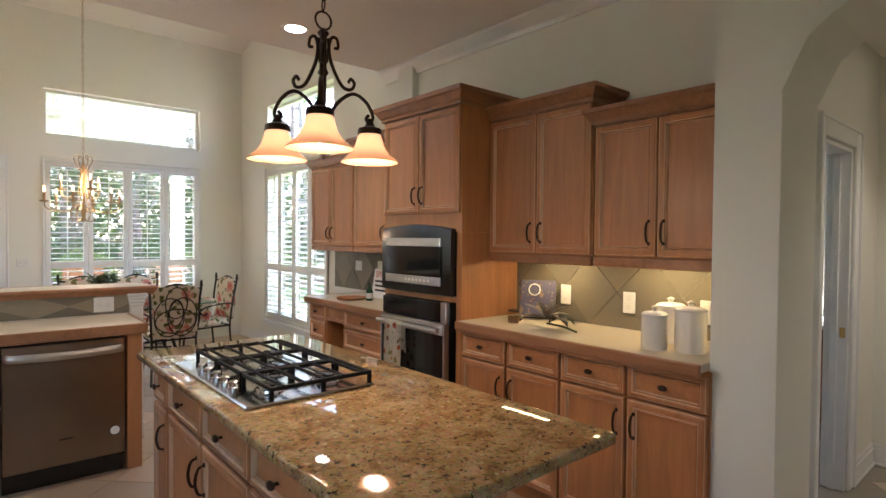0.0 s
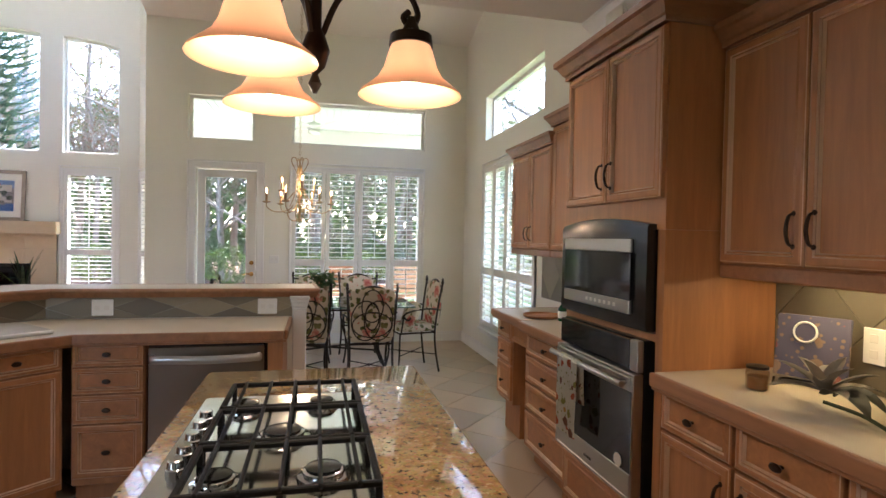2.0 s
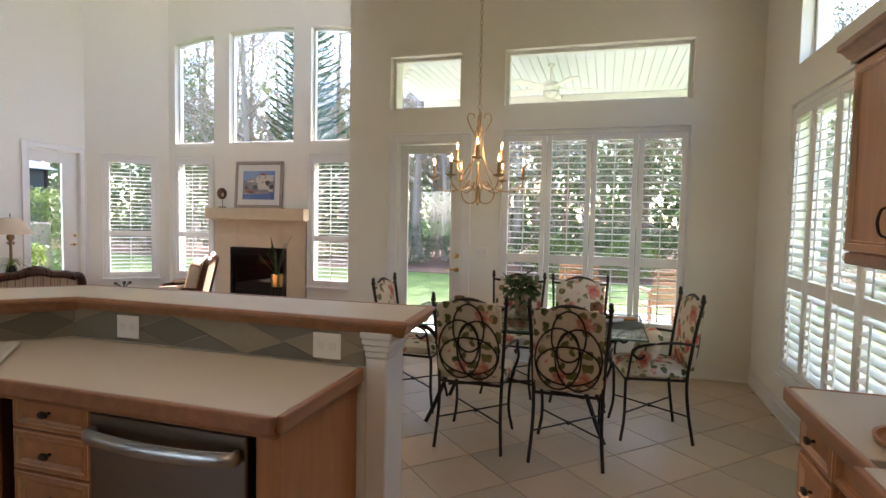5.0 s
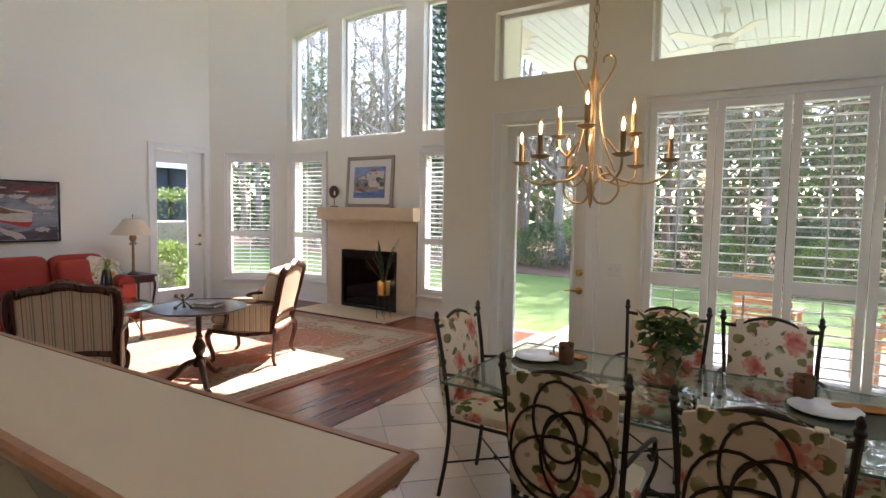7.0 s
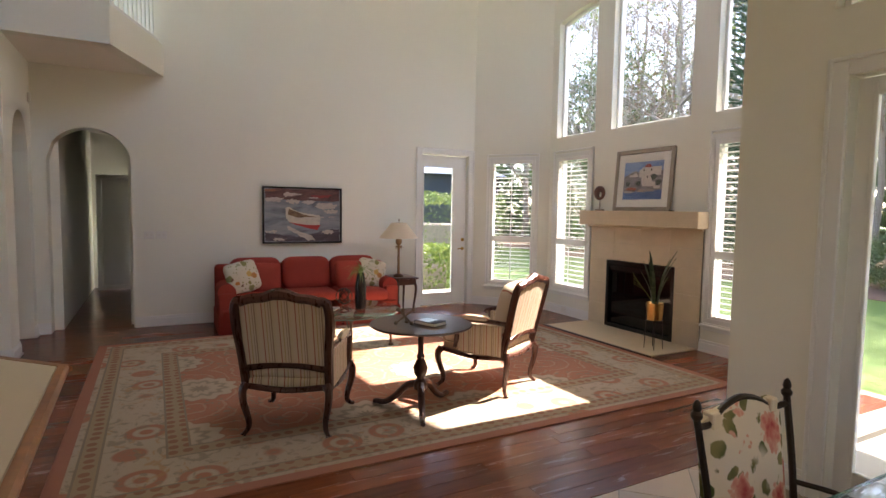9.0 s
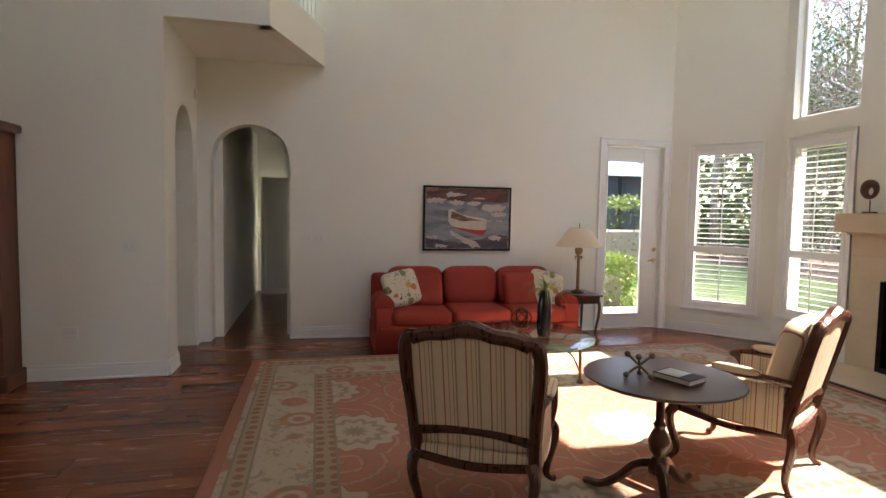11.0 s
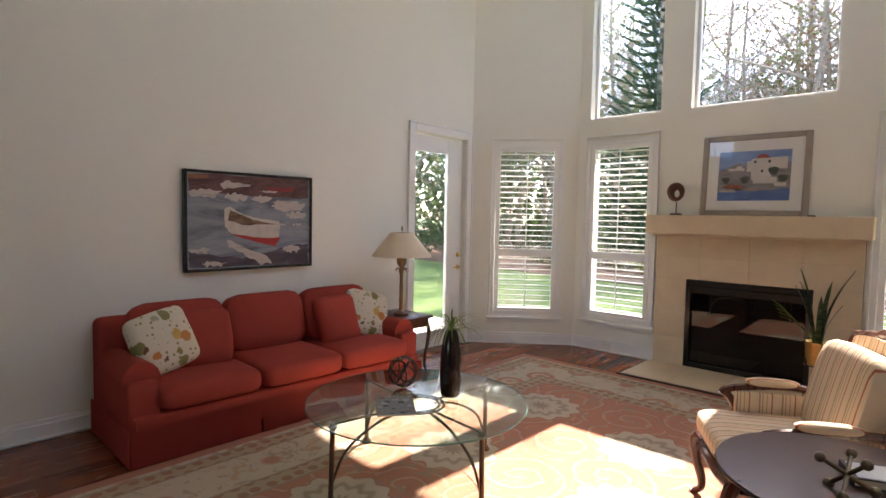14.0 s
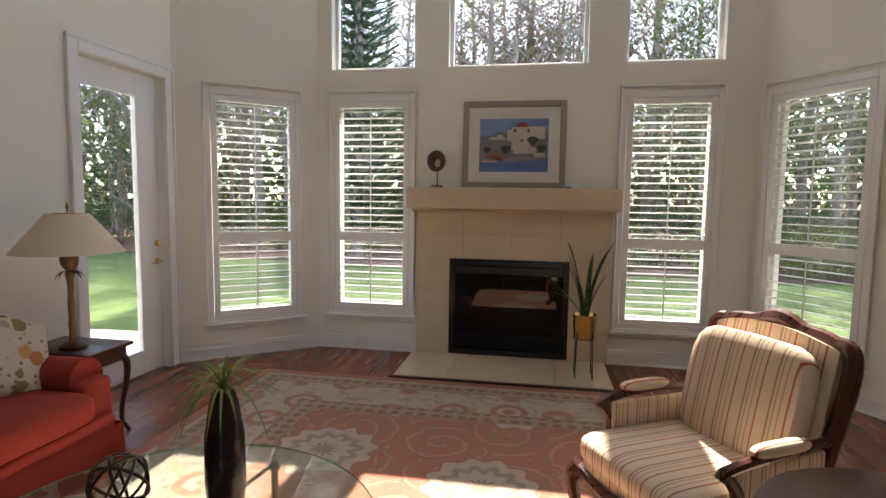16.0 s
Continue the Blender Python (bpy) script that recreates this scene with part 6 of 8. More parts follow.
for x0, x1, z, c in ((-0.27, -0.09, 0.125, (0.42, 0.10, 0.04)), (-0.25, -0.10, 0.10, (0.10, 0.04, 0.03)), (-0.08, 0.05, 0.095, (0.40, 0.30, 0.25)), (0.02, 0.20, 0.10, (0.30, 0.26, 0.26)), (-0.30, -0.14, 0.085, (0.5, 0.45, 0.42))):
    flat_shape([(x0, z0 + z), (x1, z0 + z - 0.004), (x1 - 0.015, z0 + z + 0.024), ((x0 + x1) / 2, z0 + z + 0.034), (x0 + 0.02, z0 + z + 0.024)], paint("print_boat", c), pic, -0.007)
sc = thing("ring_sculpture", "brown stone ring sculpture on a small black stand", "sculpture", pose(-3.81, FY - 0.075, 1.591, 0, 0, 8))
bm = tube([(0.055 * math.cos(a) - 0.004, 0, 0.235 + 0.068 * math.sin(a)) for a in [2 * math.pi * i / 24 for i in range(24)]], [0.032 + 0.012 * math.sin(2 * math.pi * i / 24 - 0.6) for i in range(24)], 10, None, True)
lathe([(0.006, 0.02), (0.006, 0.14)], 8, bm)
box(-0.055, -0.035, 0, 0.055, 0.035, 0.022, 0.004, bm)
sc_mesh = part("sculpture_body", bm, plain("brown_stone", (0.11, 0.04, 0.022), 0.4, var=0.35, scale=16), sc, "", None, True)
rm = thing("remote_control", "small black remote control on the mantel", "remote", pose(-2.62, FY - 0.08, 1.591))
part("case", box(-0.03, -0.02, 0, 0.03, 0.02, 0.016, 0.005), M["black"], rm)

ps = thing("snake_plant", "tall snake plant in a brass pot on a black wire stand", "plant", pose(-2.47, 10.395, 0.017))
for j in range(4):
    a = radians(45 + 90 * j)
    part("stand_leg", tube([(0.10 * math.cos(a), 0.10 * math.sin(a), 0), (0.085 * math.cos(a), 0.085 * math.sin(a), 0.40)], 0.005, 5), M["iron"], ps)
part("stand_ring", tube([(0.088 * math.cos(a), 0.088 * math.sin(a), 0.33) for a in [2 * math.pi * i / 20 for i in range(20)]], 0.005, 5, None, True), M["iron"], ps)
part("pot", lathe([(0.07, 0.325), (0.085, 0.335), (0.098, 0.53), (0.092, 0.53), (0.08, 0.50), (0, 0.495)], 24), M["brass"], ps, "polished brass pot", None, True)


def snake_leaf():
    n = Nodes("banded_snake_leaf")
    v = n.coord((8, 8, 30))
    f = n.noise(v, 1.5, 4, 0.6, 1.0)
    return n.done(n.ramp(f, [(0.38, (0.015, 0.04, 0.015)), (0.6, (0.09, 0.13, 0.05))]), 0.4)


M["snake"] = snake_leaf()
rng = random.Random(11)
for k in range(11):
    a, lean, L = rng.uniform(0, 6.28), rng.uniform(0.04, 0.20), rng.uniform(0.34, 0.66)
    bm = bmesh.new()
    rows = []
    for i in range(8):
        t = i / 7
        w = 0.021 * (1 - (2 * t - 0.8) ** 2 * 0.35) * (1 if i < 7 else 0.05)
        x = 0.03 + lean * t * t
        q = [Vector((x, -w, 0.49 + L * t)), Vector((x + 0.006, 0, 0.49 + L * t)), Vector((x, w, 0.49 + L * t))]
        rows.append([bm.verts.new(pose(0, 0, 0, 0, 0, math.degrees(a)) @ p) for p in q])
    for p, q in zip(rows, rows[1:]):
        for i in (0, 1):
            bm.faces.new((p[i], p[i + 1], q[i + 1], q[i]))
    bmesh.ops.solidify(bm, geom=bm.faces[:], thickness=0.003)
    part("leaf", bm, M["snake"], ps, "", None, True)
bm = bmesh.new()
for k in range(5):
    tube(spline([(0, 0, 0.50), (-0.12 - 0.03 * k, -0.05, 0.66 + 0.03 * k), (-0.26 - 0.02 * k, -0.08 + 0.02 * k, 0.72 + 0.03 * k)], 4), 0.0018, 4, bm)
part("sprig", bm, M["leaf_light"], ps)

# ---- sofa wall ----
art = thing("boat_painting", "black-framed oil painting of a white and red rowing boat", "painting", pose(sofa_x(7.232) + 0.03, 7.232, 1.06, 0, 0, 88.7))
aw, ah = 0.562, 0.80
part("frame", frame_ring(-aw, aw, 0, ah, 0.022, -0.026, 0.026, None, 0.003), M["black"], art)
part("canvas", box(-aw + 0.02, -0.012, 0.02, aw - 0.02, 0.02, ah - 0.02), brushed("painted_water", [(0.07, 0.06, 0.075), (0.14, 0.15, 0.18), (0.21, 0.235, 0.265), (0.27, 0.29, 0.31), (0.17, 0.17, 0.20)], 2.4), art)
rng = random.Random(77)


def stroke(pts, mat, y, rough=0.012):
    """A patch with the ragged outline of a loaded brush."""
    out = []
    for (x0, za), (x1, zb) in zip(pts, pts[1:] + pts[:1]):
        for k in range(5):
            out.append((min(aw - 0.023, max(0.023 - aw, x0 + (x1 - x0) * k / 5 + rng.uniform(-rough, rough))), min(ah - 0.023, max(0.023, za + (zb - za) * k / 5 + rng.uniform(-rough, rough)))))
    flat_shape(out, mat, art, y)


maroon = brushed("painted_shore", [(0.035, 0.014, 0.016), (0.085, 0.032, 0.03), (0.15, 0.07, 0.06), (0.05, 0.03, 0.035)], 4)
glint = brushed("painted_glint", [(0.30, 0.25, 0.23), (0.52, 0.45, 0.40), (0.42, 0.36, 0.33)], 6)
dusk = brushed("painted_dusk", [(0.03, 0.022, 0.03), (0.07, 0.05, 0.065), (0.13, 0.12, 0.15)], 5)
stroke([(-0.53, 0.64), (0.0, 0.60), (0.53, 0.61), (0.53, 0.77), (-0.53, 0.77)], maroon, -0.0130)
stroke([(-0.53, 0.03), (0.53, 0.03), (0.53, 0.21), (0.25, 0.17), (-0.1, 0.10), (-0.53, 0.15)], dusk, -0.0132)
for x, z, a, b in ((-0.40, 0.62, 0.13, 0.035), (-0.14, 0.60, 0.10, 0.03), (0.07, 0.59, 0.10, 0.03), (0.33, 0.54, 0.17, 0.045), (0.40, 0.46, 0.11, 0.03), (0.42, 0.38, 0.05, 0.012), (0.36, 0.16, 0.09, 0.03), (-0.44, 0.17, 0.08, 0.018), (-0.33, 0.06, 0.10, 0.02), (0.30, 0.57, 0.12, 0.02)):
    stroke([(x - a, z), (x - a * 0.4, z - b), (x + a * 0.6, z - b * 0.8), (x + a, z + b * 0.3), (x + a * 0.2, z + b), (x - a * 0.7, z + b * 0.7)], glint, -0.0138, 0.014)
stroke([(-0.25, 0.50), (-0.245, 0.36), (-0.19, 0.30), (0.05, 0.255), (0.23, 0.25), (0.25, 0.36), (0.24, 0.40), (0.02, 0.43), (-0.12, 0.47), (-0.20, 0.52)], paint("painted_hull", (0.58, 0.52, 0.44)), -0.0146, 0.004)
stroke([(-0.20, 0.30), (0.03, 0.225), (0.20, 0.19), (0.25, 0.26), (0.05, 0.265)], paint("painted_red", (0.42, 0.03, 0.025)), -0.0150, 0.004)
stroke([(-0.20, 0.49), (-0.22, 0.41), (-0.10, 0.37), (0.20, 0.375), (0.0, 0.415), (-0.10, 0.455)], brushed("painted_inside", [(0.04, 0.02, 0.012), (0.16, 0.085, 0.04), (0.30, 0.20, 0.11)], 9), -0.0154, 0.004)
stroke([(0.2, 0.375), (0.30, 0.365), (0.30, 0.375), (0.2, 0.39)], glint, -0.0157, 0.002)
stroke([(-0.24, 0.26), (-0.10, 0.20), (0.12, 0.11), (0.18, 0.04), (0.08, 0.04), (-0.10, 0.13), (-0.20, 0.19)], glint, -0.0150, 0.012)
stroke([(-0.28, 0.70), (-0.26, 0.66), (-0.03, 0.69), (-0.02, 0.705), (-0.18, 0.72), (-0.22, 0.735)], glint, -0.0146, 0.006)
stroke([(0.10, 0.70), (0.14, 0.655), (0.36, 0.66), (0.41, 0.70), (0.24, 0.69)], paint("painted_far_boat", (0.26, 0.03, 0.03)), -0.0146, 0.006)
stroke([(0.10, 0.665), (0.06, 0.65), (0.20, 0.645), (0.22, 0.66)], glint, -0.0150, 0.005)
stroke([(-0.53, 0.735), (-0.38, 0.735), (-0.38, 0.765), (-0.53, 0.765)], paint("painted_rust", (0.28, 0.12, 0.06)), -0.0146, 0.005)

sofa = thing("sofa", "rust-red three-seat sofa with loose cushions and a skirt", "sofa", pose(-5.555, 7.20, 0, 0, 0, 88.7))
SW = 1.175
part("base", box(-SW + 0.03, -0.40, 0.09, SW - 0.03, 0.40, 0.30, 0.02, None, 2), M["rust"], sofa)
part("back_frame", box(-SW, 0.27, 0.05, SW, 0.42, 0.80, 0.05, None, 3), M["rust"], sofa, "", None, True)
for s in (-1, 1):
    bm = box(s * SW, -0.36, 0.05, s * (SW - 0.19), 0.36, 0.50, 0.03, None, 2)
    bmesh.ops.create_cone(bm, cap_ends=True, segments=18, radius1=0.095, radius2=0.11, depth=0.62, matrix=pose(s * (SW - 0.10), 0.02, 0.50, 90))
    part("arm", bm, M["rust"], sofa, "low rolled arm", None, True)
for k in range(3):
    x = -0.675 + 0.675 * k
    w = 0.672
    bm = cushion(w, 0.70, 0.17, 10, 0.22, 0.55, None, pose(x, -0.10, 0.385))
    part("seat_cushion", bm, M["rust"], sofa, "", None, True)
    bm = cushion(w * 0.99, 0.20, 0.46, 10, 0.35, 0.25, None, pose(x, 0.22, 0.66, -13))
    part("back_cushion", bm, M["rust"], sofa, "", None, True)
for x0, x1 in ((-SW, -0.36), (-0.345, 0.345), (0.36, SW)):
    bm = bmesh.new()
    n = 10
    rows = [[bm.verts.new((x0 + (x1 - x0) * i / n, -0.415 - 0.006 * math.sin(i * 2.2) - (0.012 if z < 0.1 else 0), z)) for i in range(n + 1)] for z in (0.015, 0.12, 0.235)]
    for a, b in zip(rows, rows[1:]):
        for i in range(n):
            bm.faces.new((a[i], a[i + 1], b[i + 1], b[i]))
    bmesh.ops.solidify(bm, geom=bm.faces[:], thickness=0.008)
    part("skirt", bm, M["rust"], sofa, "pleated skirt", None, True)
for s in (-1, 1):
    part("side_skirt", box(s * SW, -0.41, 0.015, s * (SW + 0.012), 0.40, 0.235, 0.004), M["rust"], sofa)
M["rust_p"] = M["rust"]
for x, y, z, rx, rz, mat, lab in ((-0.86, 0.0, 0.66, 68, 10, "pillow_print", "cream throw pillow printed with orange and brown flowers"), (-0.58, 0.05, 0.63, 68, -6, "rust", "rust-red throw pillow matching the sofa"), (0.58, 0.05, 0.63, 68, 6, "rust", "rust-red throw pillow matching the sofa"), (0.90, 0.06, 0.64, 66, -8, "pillow_print", "cream throw pillow printed with orange and brown flowers")):
    p = thing("throw_pillow", lab, "pillow", pose(-5.555, 7.20, 0, 0, 0, 88.7) @ pose(x, y - 0.02, z, rx, 0, rz) @ pose(0, 0, 0, 0, 0, (12 if x < 0 else -16) if mat == "pillow_print" else 0))
    part("cover", cushion(0.42, 0.42, 0.15, 8, 0.3, 0.9), M[mat], p, "", None, True)

et = thing("end_table", "small dark mahogany end table with cabriole legs", "table", pose(-5.62, 8.60, 0))
part("top", prism([(-0.25, -0.18), (0.25, -0.18), (0.25, 0.18), (-0.25, 0.18)], 0.545, 0.57, None, 0.008, 2), M["mahogany"], et, "", None, True)
part("apron", box(-0.22, -0.15, 0.46, 0.22, 0.15, 0.545, 0.004), M["mahogany"], et)


def cabriole(x, y, h, k=1.0, r=0.02):
    """A curved leg: bowed out at the knee, in at the ankle, out at the foot."""
    l = math.hypot(x, y)
    ux, uy = x / l, y / l
    pts = [(x + ux * o * k, y + uy * o * k, z * h) for o, z in ((0.0, 1.0), (0.022, 0.86), (0.016, 0.62), (-0.008, 0.32), (-0.010, 0.14), (0.014, 0.03), (0.02, 0.0))]
    sp = spline(pts, 4)
    n = len(sp)
    rad = [r * (1.25 - 0.65 * min(1, i / (n * 0.75)) + (0.35 if i > n - 4 else 0)) for i in range(n)]
    return tube(sp, rad, 8)


for sx in (-1, 1):
    for sy in (-1, 1):
        part("leg", cabriole(sx * 0.20, sy * 0.13, 0.50, 1.2, 0.018), M["mahogany"], et, "", None, True)
lamp = thing("table_lamp", "brass palm-leaf table lamp with a cream pleated shade", "lamp", pose(-5.58, 8.54, 0.57))
part("base", lathe([(0.075, 0), (0.075, 0.02), (0.05, 0.035), (0.03, 0.045)], 20), plain("lamp_bronze", (0.10, 0.05, 0.025), 0.4, 0.5, 0.2), lamp, "", None, True)
M["lampgold"] = plain("antique_lamp_gold", (0.30, 0.19, 0.09), 0.45, 0.5, 0.25, 20)
part("stem", lathe([(0.022, 0.045), (0.018, 0.10), (0.021, 0.16), (0.017, 0.17), (0.020, 0.30), (0.016, 0.31), (0.019, 0.44), (0.016, 0.46), (0.045, 0.50), (0.05, 0.54), (0.03, 0.575), (0.008, 0.58)], 16), M["lampgold"], lamp, "", None, True)
for k in range(6):
    bm = bmesh.new()
    blade(0.10, 0.03, 0.9, bm, pose(0, 0, 0.45, 0, 0, 60 * k), 5)
    bmesh.ops.solidify(bm, geom=bm.faces[:], thickness=0.003)
    part("palm_leaf", bm, M["lampgold"], lamp, "", None, True)
M["linen"] = plain("cream_linen_shade", (0.70, 0.57, 0.40), 0.85, var=0.08, scale=6, bump=0.3, bscale=150)
part("shade", lathe([(0.29, 0.575), (0.11, 0.80), (0.105, 0.80), (0.285, 0.575)], 36, None, None, False), M["linen"], lamp, "cream linen shade", None, True)
part("finial", lathe([(0.004, 0.79), (0.004, 0.82), (0.010, 0.835), (0.006, 0.85), (0.002, 0.87)], 10), M["lampgold"], lamp, "", None, True)
part("shade_carrier", tube([(-0.105, 0, 0.797), (0, 0, 0.80), (0.105, 0, 0.797)], 0.003, 5), M["lampgold"], lamp)

# ---- coffee table ----
CTX, CTY = -3.955, 7.165
ct = thing("coffee_table", "round glass coffee table on a bronzed iron base", "table", pose(CTX, CTY, 0.012))
part("glass_top", lathe([(0.632, 0.436), (0.64, 0.440), (0.64, 0.444), (0.632, 0.448)], 64), M["glass_top"], ct, "clear round glass top", None, True)
part("glass_edge", lathe([(0.6405, 0.438), (0.643, 0.442), (0.6405, 0.446)], 64, None, None, False), M["glass_edge"], ct, "green ground edge")
M["ctmetal"] = plain("bronzed_iron", (0.13, 0.085, 0.05), 0.4, 0.7, 0.3, 12)
for k in range(4):
    a = 90 * k - 8
    r = pose(0, 0, 0, 0, 0, a)
    leg = part("leg", tube([(0.56, 0, 0.0), (0.55, 0, 0.43)], 0.014, 8), M["ctmetal"], ct, "", r, True)
    part("foot", lathe([(0.032, 0), (0.03, 0.015), (0.018, 0.03)], 14, None, pose(0.56, 0, 0)), M["ctmetal"], leg, "", None, True)
    part("collar", lathe([(0.02, 0.40), (0.024, 0.41), (0.02, 0.42)], 12, None, pose(0.55, 0, 0)), M["ctmetal"], leg, "", None, True)
    part("brace", tube([Vector(p) for p in spline([(0.555, 0, 0.10), (0.47, 0, 0.26), (0.30, 0, 0.36), (0.13, 0, 0.40)], 5)], 0.008, 6), M["ctmetal"], ct, "curved brace", r, True)
    part("spoke", tube([(0.13, 0, 0.42), (0.55, 0, 0.425)], 0.007, 6), M["ctmetal"], ct, "", r)
for rr in (0.13, 0.16):
    part("center_ring", tube([(rr * math.cos(a), rr * math.sin(a), 0.42) for a in [2 * math.pi * i / 24 for i in range(24)]], 0.007, 6, None, True), M["ctmetal"], ct, "", None, True)
zt = 0.461
orb = thing("wire_orb", "dark bronze openwork metal orb on the coffee table", "ornament", pose(-4.18, 7.26, zt + 0.098))
for k in range(6):
    part("hoop", tube([(0.092 * math.cos(a), 0.092 * math.sin(a), 0) for a in [2 * math.pi * i / 28 for i in range(28)]], 0.0055, 5, None, True), M["bronze"], orb, "", pose(0, 0, 0, 0, 0, 60 * k + 10) @ pose(0, 0, 0, 58 if k % 2 else 74), True)
vase = thing("floor_vase", "slim dark brown glazed vase with spiky green grass", "vase", pose(-3.86, 7.345, zt))
part("vase_body", lathe([(0.045, 0), (0.056, 0.01), (0.064, 0.10), (0.062, 0.25), (0.045, 0.36), (0.033, 0.40), (0.028, 0.40), (0.035, 0.34), (0.0, 0.33)], 24), plain("dark_vase_glaze", (0.022, 0.014, 0.012), 0.18, var=0.4, scale=8), vase, "", None, True)
bm = bmesh.new()
rng = random.Random(5)
for k in range(46):
    blade(rng.uniform(0.16, 0.30), 0.009, rng.uniform(0.6, 1.3), bm, pose(0, 0, 0.39, 0, rng.uniform(-60, 0), rng.uniform(0, 360)), 5)
part("grass_tuft", bm, M["leaf_light"], vase, "thin green grass blades")
mg = thing("magazine", "closed magazine lying on the glass coffee table", "magazine", pose(-3.945, 6.98, zt, 0, 0, -39))
part("pages", box(-0.14, -0.105, 0, 0.14, 0.105, 0.010, 0.002), M["ceramic"], mg)
part("cover", box(-0.141, -0.106, 0.0102, 0.141, 0.106, 0.0125), print_cloth("magazine_cover", (0.22, 0.22, 0.21), [(0.10, 0.10, 0.10), (0.4, 0.38, 0.34), (0.2, 0.16, 0.13)], 18), mg)

# ---- armchairs ----


def armchair(m):
    """Carved walnut armchair, striped upholstery; front towards -y."""
    c = thing("armchair", "carved walnut armchair with striped cream upholstery", "armchair", m, "pair of striped armchairs")
    wd = M["walnut"]
    lean = pose(0, 0.27, 0.40, -13)
    for s in (-1, 1):
        part("back_leg", cabriole(s * 0.275, 0.285, 0.36, 1.3, 0.026), wd, c, "", None, True)
        part("front_leg", cabriole(s * 0.305, -0.33, 0.34, 1.5, 0.028), wd, c, "", None, True)
        pts = spline([(s * 0.285, 0, -0.08), (s * 0.295, 0.0, 0.18), (s * 0.315, 0, 0.42), (s * 0.30, 0, 0.545), (s * 0.25, 0, 0.565)], 5)
        bm = tube(pts, 0.033, 8)
        part("back_stile", bm, wd, c, "", lean, True)
        bm = tube(spline([(s * 0.30, 0.30, 0.62), (s * 0.335, 0.12, 0.635), (s * 0.335, -0.10, 0.62), (s * 0.33, -0.21, 0.60), (s * 0.325, -0.235, 0.575)], 6), [0.02] * 24 + [0.026], 8)
        part("armrest", bm, wd, c, "carved walnut arm", None, True)
        part("arm_pad", cushion(0.055, 0.27, 0.05, 7, 0.6, 0.8, None, pose(s * 0.335, 0.02, 0.652)), M["stripe"], c, "striped arm pad", None, True)
        part("arm_post", tube(spline([(s * 0.328, -0.215, 0.595), (s * 0.335, -0.16, 0.50), (s * 0.31, -0.185, 0.37)], 5), 0.022, 8), wd, c, "", None, True)
        part("side_panel", box(s * 0.30, -0.17, 0.34, s * 0.325, 0.26, 0.60, 0.01, None, 2), M["stripe_side"], c, "striped closed side")
    crest = spline([(-0.27, 0, 0.55), (-0.20, 0, 0.575), (-0.11, 0, 0.585), (-0.05, 0, 0.605), (0, 0, 0.612), (0.05, 0, 0.605), (0.11, 0, 0.585), (0.20, 0, 0.575), (0.27, 0, 0.55)], 4)
    n = len(crest)
    part("crest_rail", tube(crest, [0.034 + 0.010 * math.exp(-((i - n / 2) / 5.0) ** 2) for i in range(n)], 8), wd, c, "carved crest rail", lean, True)
    part("lower_back_rail", tube(spline([(-0.285, 0, 0.07), (-0.1, 0, 0.10), (0.1, 0, 0.10), (0.285, 0, 0.07)], 5), 0.03, 8), wd, c, "", lean, True)
    bm = bmesh.new()
    nx, nz = 10, 10
    faces = []
    for side in (0, 1):
        g = [[bm.verts.new(((-1 + 2 * i / nx) * 0.275, (0.012 if side == 0 else -0.03) * (1 if side == 0 else 1) - (0.0 if side == 0 else 0.035 * (1 - (2 * i / nx - 1) ** 4)) + (0.01 * (1 - (2 * i / nx - 1) ** 2) if side == 0 else 0), 0.08 + (0.465 + 0.045 * (1 - (2 * i / nx - 1) ** 2)) * j / nz)) for i in range(nx + 1)] for j in range(nz + 1)]
        faces.append(g)
        for j in range(nz):
            for i in range(nx):
                bm.faces.new((g[j][i], g[j][i + 1], g[j + 1][i + 1], g[j + 1][i]))
    a, b = faces
    for j in range(nz):
        for i in (0, nx):
            bm.faces.new((a[j][i], a[j + 1][i], b[j + 1][i], b[j][i]))
    for i in range(nx):
        for j in (0, nz):
            bm.faces.new((a[j][i], a[j][i + 1], b[j][i + 1], b[j][i]))
    part("back_upholstery", bm, M["stripe"], c, "striped upholstered back", lean, True)
    part("seat_rail", tube(spline([(-0.30, -0.33, 0.33), (-0.12, -0.345, 0.31), (0, -0.35, 0.325), (0.12, -0.345, 0.31), (0.30, -0.33, 0.33)], 5), 0.022, 8), wd, c, "", None, True)
    for s in (-1, 1):
        part("side_rail", tube(spline([(s * 0.30, -0.33, 0.33), (s * 0.31, 0.0, 0.305), (s * 0.28, 0.28, 0.33)], 5), 0.02, 8), wd, c, "", None, True)
    part("back_rail", tube(spline([(-0.28, 0.28, 0.34), (0, 0.285, 0.315), (0.28, 0.28, 0.34)], 5), 0.022, 8), wd, c, "", None, True)
    part("seat_deck", box(-0.29, -0.335, 0.315, 0.29, 0.28, 0.40, 0.025, None, 2), M["stripe"], c, "striped seat deck", None, True)
    part("seat_cushion", cushion(0.60, 0.66, 0.13, 10, 0.25, 0.5, None, pose(0, -0.05, 0.445)), M["stripe"], c, "loose striped seat cushion", None, True)
    part("back_pillow", cushion(0.52, 0.15, 0.50, 10, 0.35, 0.3, None, pose(0, 0.225, 0.70, -13)), M["stripe"], c, "loose striped back pillow", None, True)
    return c


ac = armchair(pose(-2.11, 6.257, 0.010, 0, 0, -119.4))
copy_thing(ac, pose(-2.235, 8.012, 0.010, 0, 0, -60.5))

